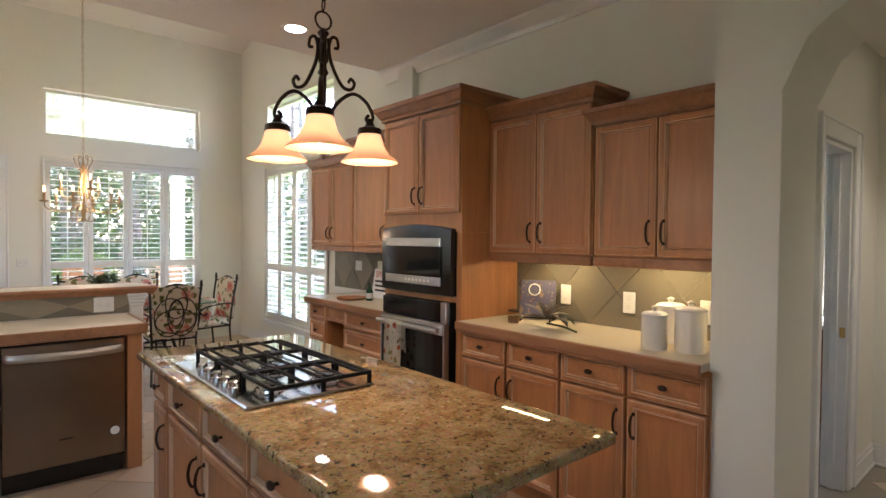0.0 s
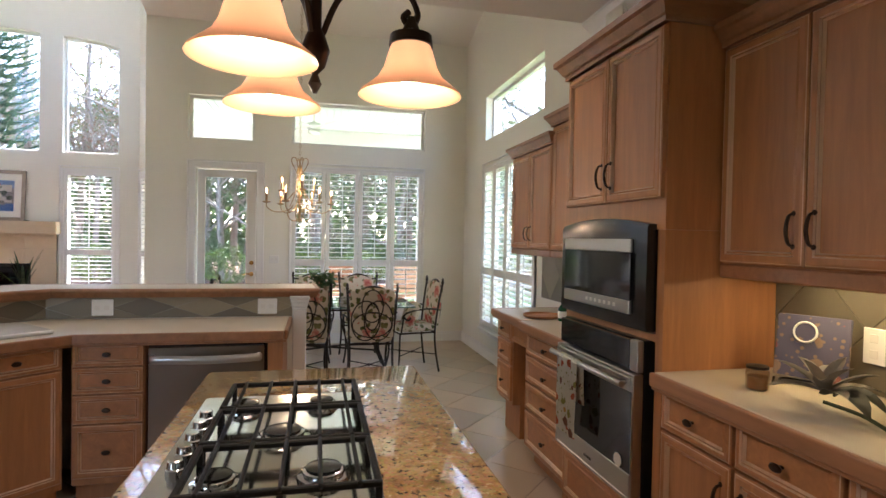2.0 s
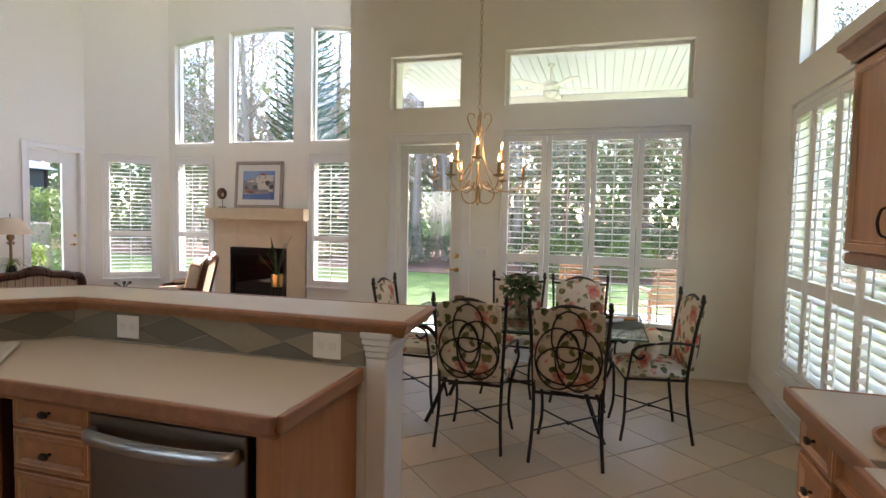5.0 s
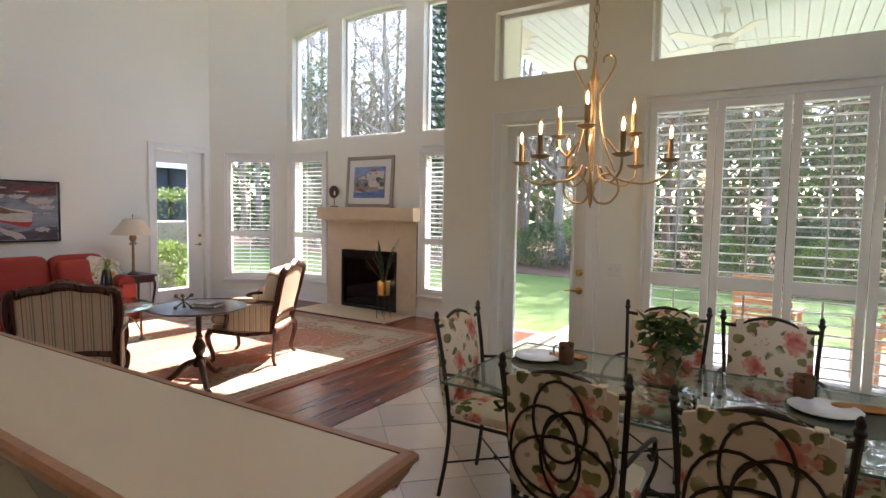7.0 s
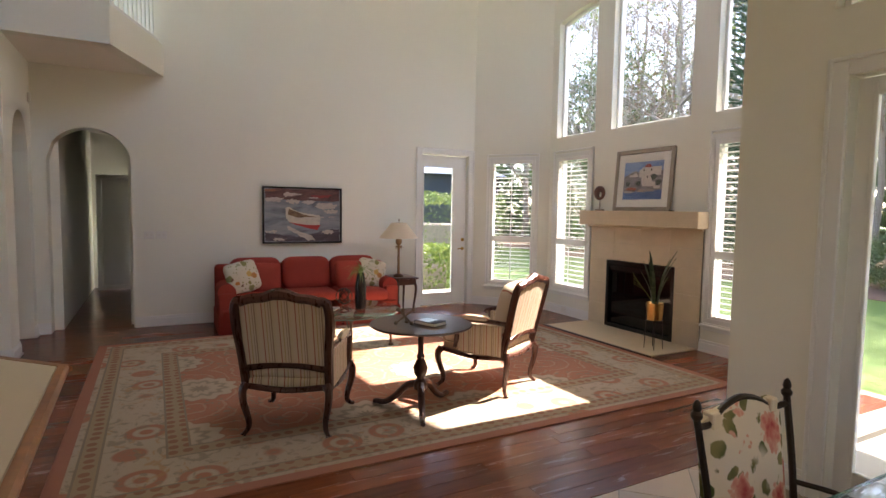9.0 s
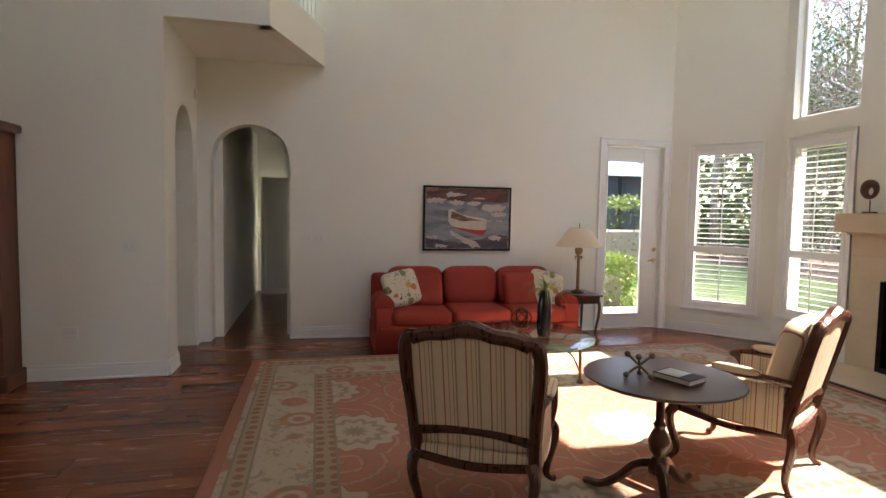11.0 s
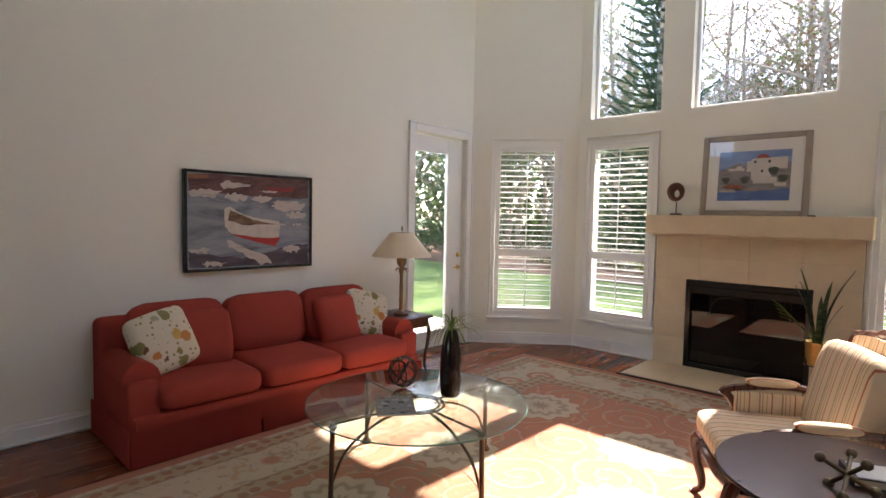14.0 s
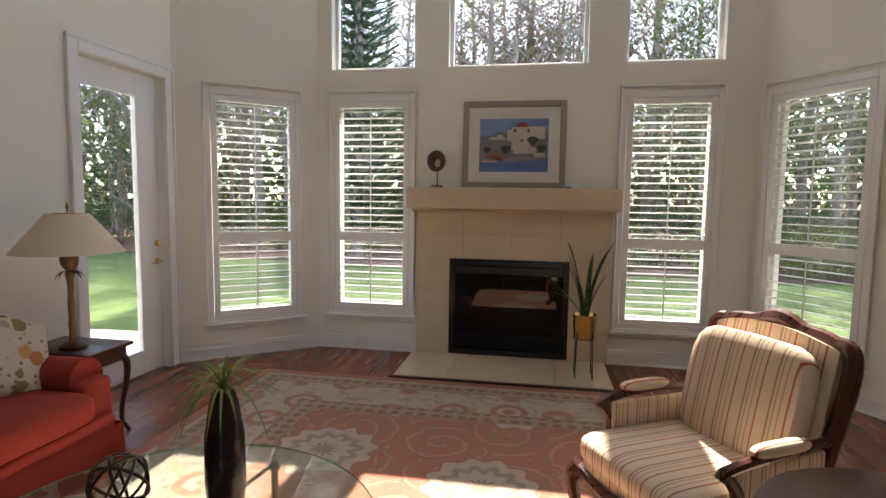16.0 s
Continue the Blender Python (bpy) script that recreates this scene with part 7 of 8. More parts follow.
rt = thing("tripod_table", "round dark mahogany tilt-top table on a tripod base", "table", pose(-1.925, 7.16, 0.010))
part("top", lathe([(0.0, 0.655), (0.36, 0.658), (0.392, 0.664), (0.40, 0.672), (0.395, 0.680), (0.36, 0.682), (0.0, 0.682)], 48), M["mahogany"], rt, "round dark top", None, True)
part("pedestal", lathe([(0.05, 0.16), (0.055, 0.20), (0.035, 0.235), (0.028, 0.25), (0.05, 0.285), (0.058, 0.33), (0.04, 0.375), (0.026, 0.40), (0.034, 0.42), (0.022, 0.44), (0.024, 0.60), (0.05, 0.64), (0.09, 0.655)], 18), M["mahogany"], rt, "turned pedestal", None, True)
for k in range(3):
    r = pose(0, 0, 0, 0, 0, -22 - 110 * k)
    pts = [r @ Vector(p) for p in spline([(0.03, 0, 0.20), (0.11, 0, 0.175), (0.20, 0, 0.085), (0.29, 0, 0.028), (0.36, 0, 0.028), (0.385, 0, 0.022)], 4)]
    part("leg", tube(pts, [0.03 - 0.012 * i / (len(pts) - 1) for i in range(len(pts))], 8), M["mahogany"], rt, "", None, True)
hb = thing("hardback_book", "dark hardback book with a pale cover on the tripod table", "book", pose(-1.84, 7.20, 0.693, 0, 0, 22))
part("pages", box(-0.10, -0.07, 0.004, 0.096, 0.07, 0.026), M["ceramic"], hb)
bm = box(-0.102, -0.073, 0, 0.10, 0.073, 0.004, 0.001)
box(-0.102, -0.073, 0.026, 0.10, 0.073, 0.030, 0.001, bm)
box(-0.104, -0.073, 0.0, -0.100, 0.073, 0.030, 0.001, bm)
part("cover", bm, plain("book_cloth", (0.035, 0.03, 0.04), 0.6), hb)
part("cover_print", box(-0.09, -0.062, 0.0302, 0.03, 0.062, 0.0308), M["plate"], hb)
jk = thing("jack_ornament", "large pewter toy-jack ornament on the tripod table", "ornament", pose(-1.92, 7.02, 0.693 + 0.062, 38, 30, 20))
bm = bmesh.new()
for d in ((1, 0, 0), (0, 1, 0), (0, 0, 1)):
    v = Vector(d) * 0.085
    tube([-v, v], [0.007, 0.007], 8, bm)
    for s in (-1, 1):
        bmesh.ops.create_uvsphere(bm, u_segments=10, v_segments=8, radius=0.017, matrix=Matrix.Translation(v * s))
part("jack", bm, plain("aged_pewter", (0.20, 0.16, 0.11), 0.35, 0.7, 0.2, 20), jk, "", None, True)


def rug_material(w, h):
    """Faded oriental rug: terracotta guard, cream border with sprays, rose field with medallions."""
    n = Nodes("oriental_rug_wool")
    tc, sep = n.add("TexCoord"), n.add("SeparateXYZ")
    n.link(tc.outputs["Object"], sep.inputs[0])
    ax = n.math("SUBTRACT", w / 2, n.math("ABSOLUTE", sep.outputs[0]))
    ay = n.math("SUBTRACT", h / 2, n.math("ABSOLUTE", sep.outputs[1]))
    edge = n.math("MINIMUM", ax, ay)
    v = n.coord()
    cream, rose, terr, sage, gold = (0.47, 0.39, 0.29), (0.40, 0.155, 0.097), (0.36, 0.13, 0.085), (0.24, 0.21, 0.155), (0.42, 0.24, 0.11)
    # field: lobed cream rosettes with curling vines between
    def rosettes(scale, rand):
        vo = n.add("TexVoronoi", Scale=scale, Randomness=rand)
        vo.voronoi_dimensions = "2D"
        n.link(v, vo.inputs["Vector"])
        off, parts_ = n.add("VectorMath"), n.add("SeparateXYZ")
        off.operation = "SUBTRACT"
        n.link(v, off.inputs[0])
        n.link(vo.outputs["Position"], off.inputs[1])
        n.link(off.outputs[0], parts_.inputs[0])
        return vo.outputs["Distance"], n.math("ARCTAN2", parts_.outputs[1], parts_.outputs[0])

    warp = n.noise(v, 7.0, 3, 0.6, 0.6)
    d0, a0 = rosettes(1.0, 0.35)
    lobe = n.math("MULTIPLY", n.math("COSINE", n.math("MULTIPLY", a0, 12.0)), 0.022)
    d0 = n.math("ADD", n.math("ADD", d0, lobe), n.math("MULTIPLY_ADD", warp, 0.07, -0.035))
    d1, a1 = rosettes(2.1, 0.75)
    curl = n.math("FRACT", n.math("MULTIPLY_ADD", a1, 0.159, n.math("MULTIPLY_ADD", d1, 3.6, n.math("MULTIPLY", warp, 0.9))))
    field = n.mix(n.ramp(curl, [(0.40, (0,)), (0.48, (0.6,)), (0.56, (0.6,)), (0.64, (0,))]), rose, (0.47, 0.32, 0.22))
    field = n.mix(n.ramp(curl, [(0.64, (0,)), (0.67, (0.35,)), (0.72, (0.35,)), (0.75, (0,))]), field, (0.30, 0.09, 0.055))
    leafs = n.noise(v, 13, 2, 0.5, 1.2)
    field = n.mix(n.ramp(leafs, [(0.60, (0,)), (0.63, (0.75,))]), field, sage)
    med = n.mix(n.ramp(d0, [(0.06, (0.9,)), (0.08, (0,)), (0.15, (0,)), (0.17, (0.8,)), (0.20, (0.8,)), (0.22, (0,))]), cream, sage)
    med = n.mix(n.ramp(d0, [(0.285, (0,)), (0.295, (0.9,))]), med, (0.30, 0.12, 0.075))
    field = n.mix(n.ramp(d0, [(0.30, (1,)), (0.315, (0,))]), field, med)
    # border: cream with rosettes and leaf sprays
    ros = n.voronoi(v, 2.6, "F1", "Distance", 0.5)
    border = n.mix(n.ramp(ros, [(0.10, (1,)), (0.14, (0,)), (0.20, (0,)), (0.24, (0.95,)), (0.33, (0.95,)), (0.37, (0,))]), cream, rose)
    border = n.mix(n.ramp(n.noise(v, 9, 3, 0.6, 1.5), [(0.55, (0,)), (0.60, (0.7,))]), border, sage)
    border = n.mix(n.ramp(n.noise(v, 6, 3, 0.6, 2.0), [(0.60, (0,)), (0.64, (0.7,))]), border, gold)
    guard = n.voronoi(v, 11, "F1", "Distance", 0.2)
    gcol = n.mix(n.ramp(guard, [(0.30, (1,)), (0.38, (0,))]), (0.36, 0.28, 0.18), (0.28, 0.13, 0.08))
    col = n.mix(n.math("GREATER_THAN", edge, 0.74), border, field)
    for lo, hi, c in ((0.62, 0.74, gcol), (0.605, 0.62, sage), (0.74, 0.755, sage), (0.14, 0.24, gcol), (0.24, 0.255, sage), (0.125, 0.14, sage)):
        m = n.math("MULTIPLY", n.math("GREATER_THAN", edge, lo), n.math("LESS_THAN", edge, hi))
        col = n.mix(m, col, c)
    col = n.mix(n.math("LESS_THAN", edge, 0.085), col, terr)
    fade = n.noise(v, 1.6, 4)
    col = n.mix(n.math("MULTIPLY", fade, 0.24), col, (0.44, 0.32, 0.22))
    fine = n.noise(v, 190, 2)
    col = n.mix(n.math("MULTIPLY", fine, 0.3), col, (0.26, 0.17, 0.10))
    n.bump(fine, 0.6, 0.004)
    return n.done(col, 0.95, 0, 0.08)


rug = thing("oriental_rug", "large faded terracotta and cream oriental rug", "rug", pose(-3.185, 7.41, 0.0))
RW, RH = 3.93, 5.27
bm = prism([(-RW / 2, -RH / 2), (RW / 2, -RH / 2), (RW / 2, RH / 2), (-RW / 2, RH / 2)], 0.0005, 0.010, None, 0.003)
part("rug_field", bm, rug_material(RW, RH), rug)

# ---- entry side ----
ht = thing("armoire", "tall reddish-brown wooden armoire with an arched open bay", "cabinet", pose(-4.50, 2.35, 0, 0, 0, 90))
M["cherry"] = wood("cherry_cabinet", (0.15, 0.05, 0.022), 0.35, 0.55, 2, 1.0)
bm = bmesh.new()
box(-0.58, -0.02, 0.06, -0.53, 0.26, 2.12, 0.004, bm)
box(0.53, -0.02, 0.06, 0.58, 0.26, 2.12, 0.004, bm)
box(-0.58, 0.24, 0.06, 0.58, 0.265, 2.12, 0, bm)
box(-0.53, -0.02, 1.98, 0.53, 0.24, 2.12, 0.004, bm)
box(-0.53, -0.02, 0.78, 0.53, 0.24, 0.83, 0.004, bm)
part("body", bm, M["cherry"], ht)
part("plinth", box(-0.62, -0.06, 0, 0.62, 0.26, 0.14, 0.012, None, 2), M["cherry"], ht)
part("cornice", box(-0.64, -0.08, 2.12, 0.64, 0.265, 2.19, 0.02, None, 3), M["cherry"], ht)
for s in (-1, 1):
    f = part("door", panel_mesh(0.52, 0.60), M["cherry"], ht, "", pose(-0.525 if s < 0 else 0.005, -0.04, 0.16))
    part("knob", KNOB, M["bronze"], f, "", pose(0.47 if s < 0 else 0.05, -0.002, 0.3))
part("television", box(-0.50, 0.06, 0.86, 0.50, 0.18, 1.70, 0.01), M["black_glass"], ht, "dark screen inside the bay")
gp = thing("garland_plant", "trailing dark artificial vine on top of the armoire", "plant", pose(-4.50, 2.6, 2.19))
bm = leaf_blob(120, 0.30, 0.06, 9, 0.3, None, 0.5)
bmesh.ops.translate(bm, vec=(0, 0, 0.20), verts=bm.verts)
part("vine", bm, M["leaf"], gp)
part("basket", lathe([(0.10, 0), (0.14, 0.12), (0.13, 0.12), (0, 0.10)], 16), M["wicker"], gp)

# loft railing, hall door, switches
rail = thing("loft_railing", "white balcony railing with square spindles", "railing", wall_frame((-4.85, 5.0), (-6.1, 5.48)))
part("bottom_rail", box(0.05, 0.02, 3.60, 1.25, 0.10, 3.66, 0.005), M["trim"], rail)
part("top_rail", box(0.05, 0.01, 4.42, 1.25, 0.11, 4.48, 0.012), M["trim"], rail)
for k in range(10):
    part("spindle", box(0.12 + 0.115 * k, 0.045, 3.66, 0.15 + 0.115 * k, 0.075, 4.42, 0.004), M["trim"], rail)
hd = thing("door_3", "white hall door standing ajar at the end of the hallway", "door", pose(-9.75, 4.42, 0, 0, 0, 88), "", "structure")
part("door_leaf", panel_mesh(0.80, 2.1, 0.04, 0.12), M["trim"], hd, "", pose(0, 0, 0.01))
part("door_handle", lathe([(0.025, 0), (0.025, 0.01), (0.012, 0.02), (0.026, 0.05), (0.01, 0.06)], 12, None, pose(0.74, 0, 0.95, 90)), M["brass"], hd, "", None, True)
cs = thing("door_4", "white cased bathroom doorway in the side passage, open", "doorway", wall_frame((3.552, 1.28), (5.3, 1.28)), "", "structure")
bm = bmesh.new()
for a, b, y in ((0.44, 0.528, -0.02), (0.425, 0.445, -0.032), (1.132, 1.22, -0.02), (1.215, 1.235, -0.032)):
    box(a, y, 0, b, -0.001, 2.09 if y > -0.03 else 2.105, 0.005, bm)
box(0.528, -0.02, 2.002, 1.132, -0.001, 2.09, 0.005, bm)
box(0.445, -0.032, 2.085, 1.215, -0.021, 2.105, 0.004, bm)
part("casing", bm, M["trim"], cs)
bm = box(1.105, 0.0, 0, 1.129, 0.12, 1.998, 0.002)
box(0.531, 0.0, 0, 0.555, 0.12, 1.998, 0.002, bm)
box(0.555, 0.0, 1.974, 1.105, 0.12, 1.998, 0.002, bm)
box(1.09, 0.05, 0, 1.105, 0.085, 1.974, 0.002, bm)
part("jamb", bm, M["trim"], cs)
part("strike_plate", box(1.102, 0.012, 0.90, 1.105, 0.04, 0.96, 0.001), M["brass"], cs, "brass strike plate")
vn = thing("bathroom_vanity", "brown wooden bathroom vanity with a pale top", "vanity", pose(6.195, 2.15, 0, 0, 0, -90))
part("body", box(-0.75, -0.52, 0.08, 0.75, 0.0, 0.80, 0.004), M["maple_trim"], vn)
part("top", box(-0.77, -0.55, 0.80, 0.77, 0.0, 0.835, 0.006), M["ceramic"], vn)
part("faucet", tube(spline([(0.3, -0.12, 0.83), (0.3, -0.12, 0.95), (0.3, -0.2, 0.97), (0.3, -0.26, 0.93)], 4), 0.012, 8), M["bronze"], vn, "dark faucet", None, True)
for m, lab in ((pose(sofa_x(5.42) + 0.001, 5.42, 1.19, 0, 0, 88.7), "white switch plate on the sofa wall"), (pose(sofa_x(5.28) + 0.001, 5.28, 1.19, 0, 0, 88.7), "white dimmer plate on the sofa wall"), (pose(-4.779, 3.78, 1.18, 0, 0, 90), "white switch plate on the entry wall"), (pose(-4.779, 3.3, 0.42, 0, 0, 90), "white outlet low on the entry wall"), (pose(1.25, NY - 0.001, 1.13), "white switch plate beside the nook door"), (pose(-4.55, FY - 0.02, 0.08), "white outlet in the baseboard")):
    outlet("switch_plate", m, lab)
bl = thing("wall_sensor", "small white alarm sensor high on the wall", "sensor", pose(-6.0, 4.085, 2.78))
part("case", box(-0.03, 0.0, -0.06, 0.03, 0.03, 0.06, 0.008), M["white_plastic"], bl)

# ---- outside ----
M["mulch"] = plain("pine_straw_bed", (0.16, 0.085, 0.05), 0.95, var=0.4, scale=2, bump=0.9, bscale=30)
setting("ground_bed", prism([(-60, 19.5), (-20, 20.5), (-6, 18.6), (4, 18.2), (12, 16.2), (16, 8), (60, 6), (60, 90), (-60, 90)], -0.165, -0.145), M["mulch"], "brown pine straw bed under the trees", "planting bed")
setting("pavement_porch", box(-0.25, 8.77, -0.17, 4.3, 12.6, -0.05, 0.01), M["concrete"], "pale concrete porch slab", "patio")
setting("pavement_patio", box(-8.0, 8.3, -0.17, -6.36, 11.2, -0.06, 0.01), M["concrete"], "pale concrete step slab outside the patio door", "patio")

porch = thing("porch_roof", "covered porch roof with white beadboard ceiling", "porch roof", None, "", "structure")
bm = box(-0.25, 8.77, 3.62, 4.1, 12.9, 3.80)
part("roof_deck", bm, M["stucco"], porch)
for i in range(36):
    x = -0.22 + i * 0.12
    part("beadboard", box(x + 0.004, 8.78, 3.60, x + 0.116, 12.6, 3.62, 0.004), M["beadboard"], porch)
part("roof_deck", prism([(-0.251, 10.05), (-0.251, 12.9), (-0.78, 12.9), (-0.74, 10.95)], 3.62, 3.80), M["stucco"], porch)
for i in range(1, 5):
    x = -0.22 - i * 0.12
    part("beadboard", box(x + 0.004, 10.05 + 1.7 * (-0.13 - x), 3.60, x + 0.116, 12.6, 3.62, 0.004), M["beadboard"], porch)
part("beam", box(-0.72, 12.35, 3.30, 4.1, 12.6, 3.60, 0.01), M["stucco"], porch)
for x in (3.98,):
    col = thing("porch_column", "white square porch column", "column", pose(x, 12.47, -0.05))
    part("shaft", box(-0.11, -0.11, 0.12, 0.11, 0.11, 3.2, 0.01), M["trim"], col)
    part("base", box(-0.15, -0.15, 0, 0.15, 0.15, 0.12, 0.01), M["trim"], col)
    part("capital", box(-0.15, -0.15, 3.2, 0.15, 0.15, 3.34, 0.01), M["trim"], col)
fan = thing("ceiling_fan", "white five-blade ceiling fan under the porch roof", "ceiling fan", pose(1.72, 10.5, 0))
part("downrod", lathe([(0.05, 3.60), (0.04, 3.56), (0.012, 3.55), (0.012, 3.36)], 12), M["trim"], fan, "", None, True)
part("motor", lathe([(0.02, 3.37), (0.11, 3.34), (0.13, 3.29), (0.10, 3.24), (0.04, 3.22)], 20), M["trim"], fan, "", None, True)
part("light_bowl", lathe([(0.10, 3.225), (0.09, 3.18), (0.05, 3.15), (0.005, 3.14)], 18), M["ceramic"], fan, "", None, True)
for k in range(5):
    part("blade", prism([(0.12, -0.03), (0.20, -0.06), (0.62, -0.07), (0.66, 0.0), (0.62, 0.07), (0.20, 0.06), (0.12, 0.03)], -0.004, 0.004), M["trim"], fan, "", pose(0, 0, 3.275, 0, 0, 72 * k + 14) @ pose(0, 0, 0, 10))
for x, y, r in ((2.2, 11.2, 170), (3.3, 11.0, 200)):
    pc = thing("patio_chair", "brown slatted patio lounge chair on the porch", "patio chair", pose(x, y, -0.05, 0, 0, r), "porch chairs")
    for k in range(7):
        part("slat", box(-0.28, 0.18 + 0.02 * k, 0.42 + 0.085 * k, 0.28, 0.20 + 0.02 * k, 0.48 + 0.085 * k, 0.004), M["maple_trim"], pc)
    for k in range(5):
        part("seat_slat", box(-0.28, -0.26 + 0.085 * k, 0.385, 0.28, -0.19 + 0.085 * k, 0.40, 0.004), M["maple_trim"], pc)
    for s in (-1, 1):
        part("leg", box(s * 0.29, -0.26, 0, s * 0.25, -0.21, 0.60, 0.005), M["maple_trim"], pc)
        part("leg", box(s * 0.29, 0.16, 0, s * 0.25, 0.22, 0.60, 0.005), M["maple_trim"], pc)
        part("armrest", box(s * 0.31, -0.28, 0.60, s * 0.24, 0.24, 0.625, 0.006), M["maple_trim"], pc)


def grow(bm, p, d, L, r, depth, rng, twigs):
    """A limb that wanders and forks."""
    pts, rad = [p], [r]
    n = 4
    for i in range(n):
        d = (d + Vector((rng.gauss(0, 0.13), rng.gauss(0, 0.13), rng.gauss(0.05, 0.08)))).normalized()
        p = p + d * L / n
        pts.append(p)
        rad.append(r * (1 - 0.55 * (i + 1) / n))
    tube(pts, rad, 6 if depth > 1 else 4, bm)
    if depth == 0:
        twigs.append(pts[-1])
        return
    for k in range(rng.choice((3, 3, 4))):
        t = rng.uniform(0.35, 1.0)
        i = min(n - 1, int(t * n))
        q = pts[i].lerp(pts[i + 1], t * n - i)
        side = Vector((rng.gauss(0, 1), rng.gauss(0, 1), rng.gauss(0.25, 0.4))).normalized()
        grow(bm, q, (d * 0.55 + side * 0.8).normalized(), L * rng.uniform(0.5, 0.68), rad[i] * 0.55, depth - 1, rng, twigs)


def strew(twigs, per, spread, size, rng):
    bm = bmesh.new()
    for p in twigs:
        for _ in range(per):
            m = Matrix.Translation(p + Vector((rng.gauss(0, spread), rng.gauss(0, spread), rng.gauss(0, spread * 0.8)))) @ Euler((rng.uniform(-1.2, 1.2), rng.uniform(-1.2, 1.2), rng.uniform(0, 6.28))).to_matrix().to_4x4()
            L, w = size * rng.uniform(0.6, 1.3), size * rng.uniform(0.3, 0.6)
            bm.faces.new([bm.verts.new(m @ Vector(q)) for q in ((0, 0, 0), (L / 2, w / 2, 0), (L, 0, -L * 0.1), (L / 2, -w / 2, 0))])
    return bm


def fine_twigs(bm, twigs, per, rng):
    """Thin bare shoots that spread from the ends of the limbs."""
    for p in twigs:
        for _ in range(per):
            d = Vector((rng.gauss(0, 1), rng.gauss(0, 1), rng.gauss(0.4, 0.8))).normalized() * rng.uniform(0.4, 1.1)
            w = d.cross(Vector((rng.gauss(0, 1), rng.gauss(0, 1), rng.gauss(0, 1)))).normalized() * 0.009
            mid = p + d * 0.5 + Vector((rng.gauss(0, 0.05), rng.gauss(0, 0.05), rng.gauss(0, 0.05)))
            bm.faces.new([bm.verts.new(q) for q in (p - w, p + w, mid + w * 0.7, mid - w * 0.7)])
            bm.faces.new([bm.verts.new(q) for q in (mid - w * 0.7, mid + w * 0.7, p + d)])


def tree(name, label, seed, height, r, leaf_mat, per, size, depth=3, first=0.35, spread=0.35):
    rng = random.Random(seed)
    t = thing(name, label, "tree")
    bm, twigs = bmesh.new(), []
    pts = [Vector((0, 0, -0.3))]
    for i in range(7):
        pts.append(pts[-1] + Vector((rng.gauss(0, 0.12), rng.gauss(0, 0.12), height * 0.8 / 7)))
    rad = [r * (1.15 - 0.95 * i / 7) for i in range(8)]
    tube(pts, rad, 8, bm)
    for k in range(11):
        f = first + (1 - first) * k / 10
        i = min(6, int(f * 7))
        q = pts[i].lerp(pts[i + 1], f * 7 - i if f < 1 else 1.0)
        a = k * 2.4 + rng.uniform(-0.4, 0.4)
        grow(bm, q, Vector((math.cos(a), math.sin(a), rng.uniform(0.25, 0.8))).normalized(), height * rng.uniform(0.16, 0.26), rad[i] * 0.5, depth - 1, rng, twigs)
    fine_twigs(bm, twigs, 5 if per < 15 else 1, rng)
    part("trunk", bm, M["bark"], t)
    if per:
        part("crown", strew(twigs, per, spread, size, rng), M[leaf_mat], t)
    return t


def shrub(name, label, seed, count, size, ext, leaf_mat, m):
    """Leaves strewn through a rounded mass, thicker at its skin, on short stems."""
    rng = random.Random(seed)
    s = thing(name, label, "shrub", m)
    bm = bmesh.new()
    for k in range(6):
        a = 1.05 * k
        tube([(0, 0, -0.05), (ext[0] * 0.25 * math.cos(a), ext[1] * 0.25 * math.sin(a), ext[2] * 0.8)], 0.02, 5, bm)
    part("stems", bm, M["bark"], s)
    bm = bmesh.new()
    for _ in range(count):
        d = Vector((rng.gauss(0, 1), rng.gauss(0, 1), rng.gauss(0, 1))).normalized()
        k = rng.uniform(0.55, 1.0) ** 0.5 * (1 + 0.12 * math.sin(5 * d.x + seed) * math.cos(4 * d.y))
        p = Vector((d.x * ext[0] * k, d.y * ext[1] * k, ext[2] * (1 + d.z * k)))
        mm = Matrix.Translation(p) @ Euler((rng.uniform(-1.2, 1.2), rng.uniform(-1.2, 1.2), rng.uniform(0, 6.28))).to_matrix().to_4x4()
        L, w = size * rng.uniform(0.6, 1.3), size * rng.uniform(0.35, 0.6)
        bm.faces.new([bm.verts.new(mm @ Vector(q)) for q in ((0, 0, 0), (L / 2, w / 2, 0), (L, 0, -L * 0.1), (L / 2, -w / 2, 0))])
    part("leaves", bm, M[leaf_mat], s)
    return s


rng = random.Random(21)
T1 = tree("bare_tree", "tall bare grey-barked tree with fine twigs", 1, 15, 0.17, "leaf_rust", 2, 0.10, 4, 0.28, 0.25)
T1.matrix_basis = pose(-3.2, 27.0, -0.16)
T2 = tree("budding_tree", "slender tree with fresh yellow-green leaves", 2, 14, 0.12, "leaf_light", 24, 0.11, 3, 0.25, 0.4)
T2.matrix_basis = pose(-1.2, 24.5, -0.16)
T3 = tree("broadleaf_tree", "dark evergreen broadleaf tree", 3, 8, 0.13, "leaf", 60, 0.12, 3, 0.12, 0.5)
T3.matrix_basis = pose(5.0, 21.5, -0.16)
T4 = tree("redbud_tree", "slim tree in a haze of pinkish-brown buds", 4, 13, 0.10, "leaf_rust", 18, 0.11, 3, 0.2, 0.4)
T4.matrix_basis = pose(-4.4, 25.2, -0.16)
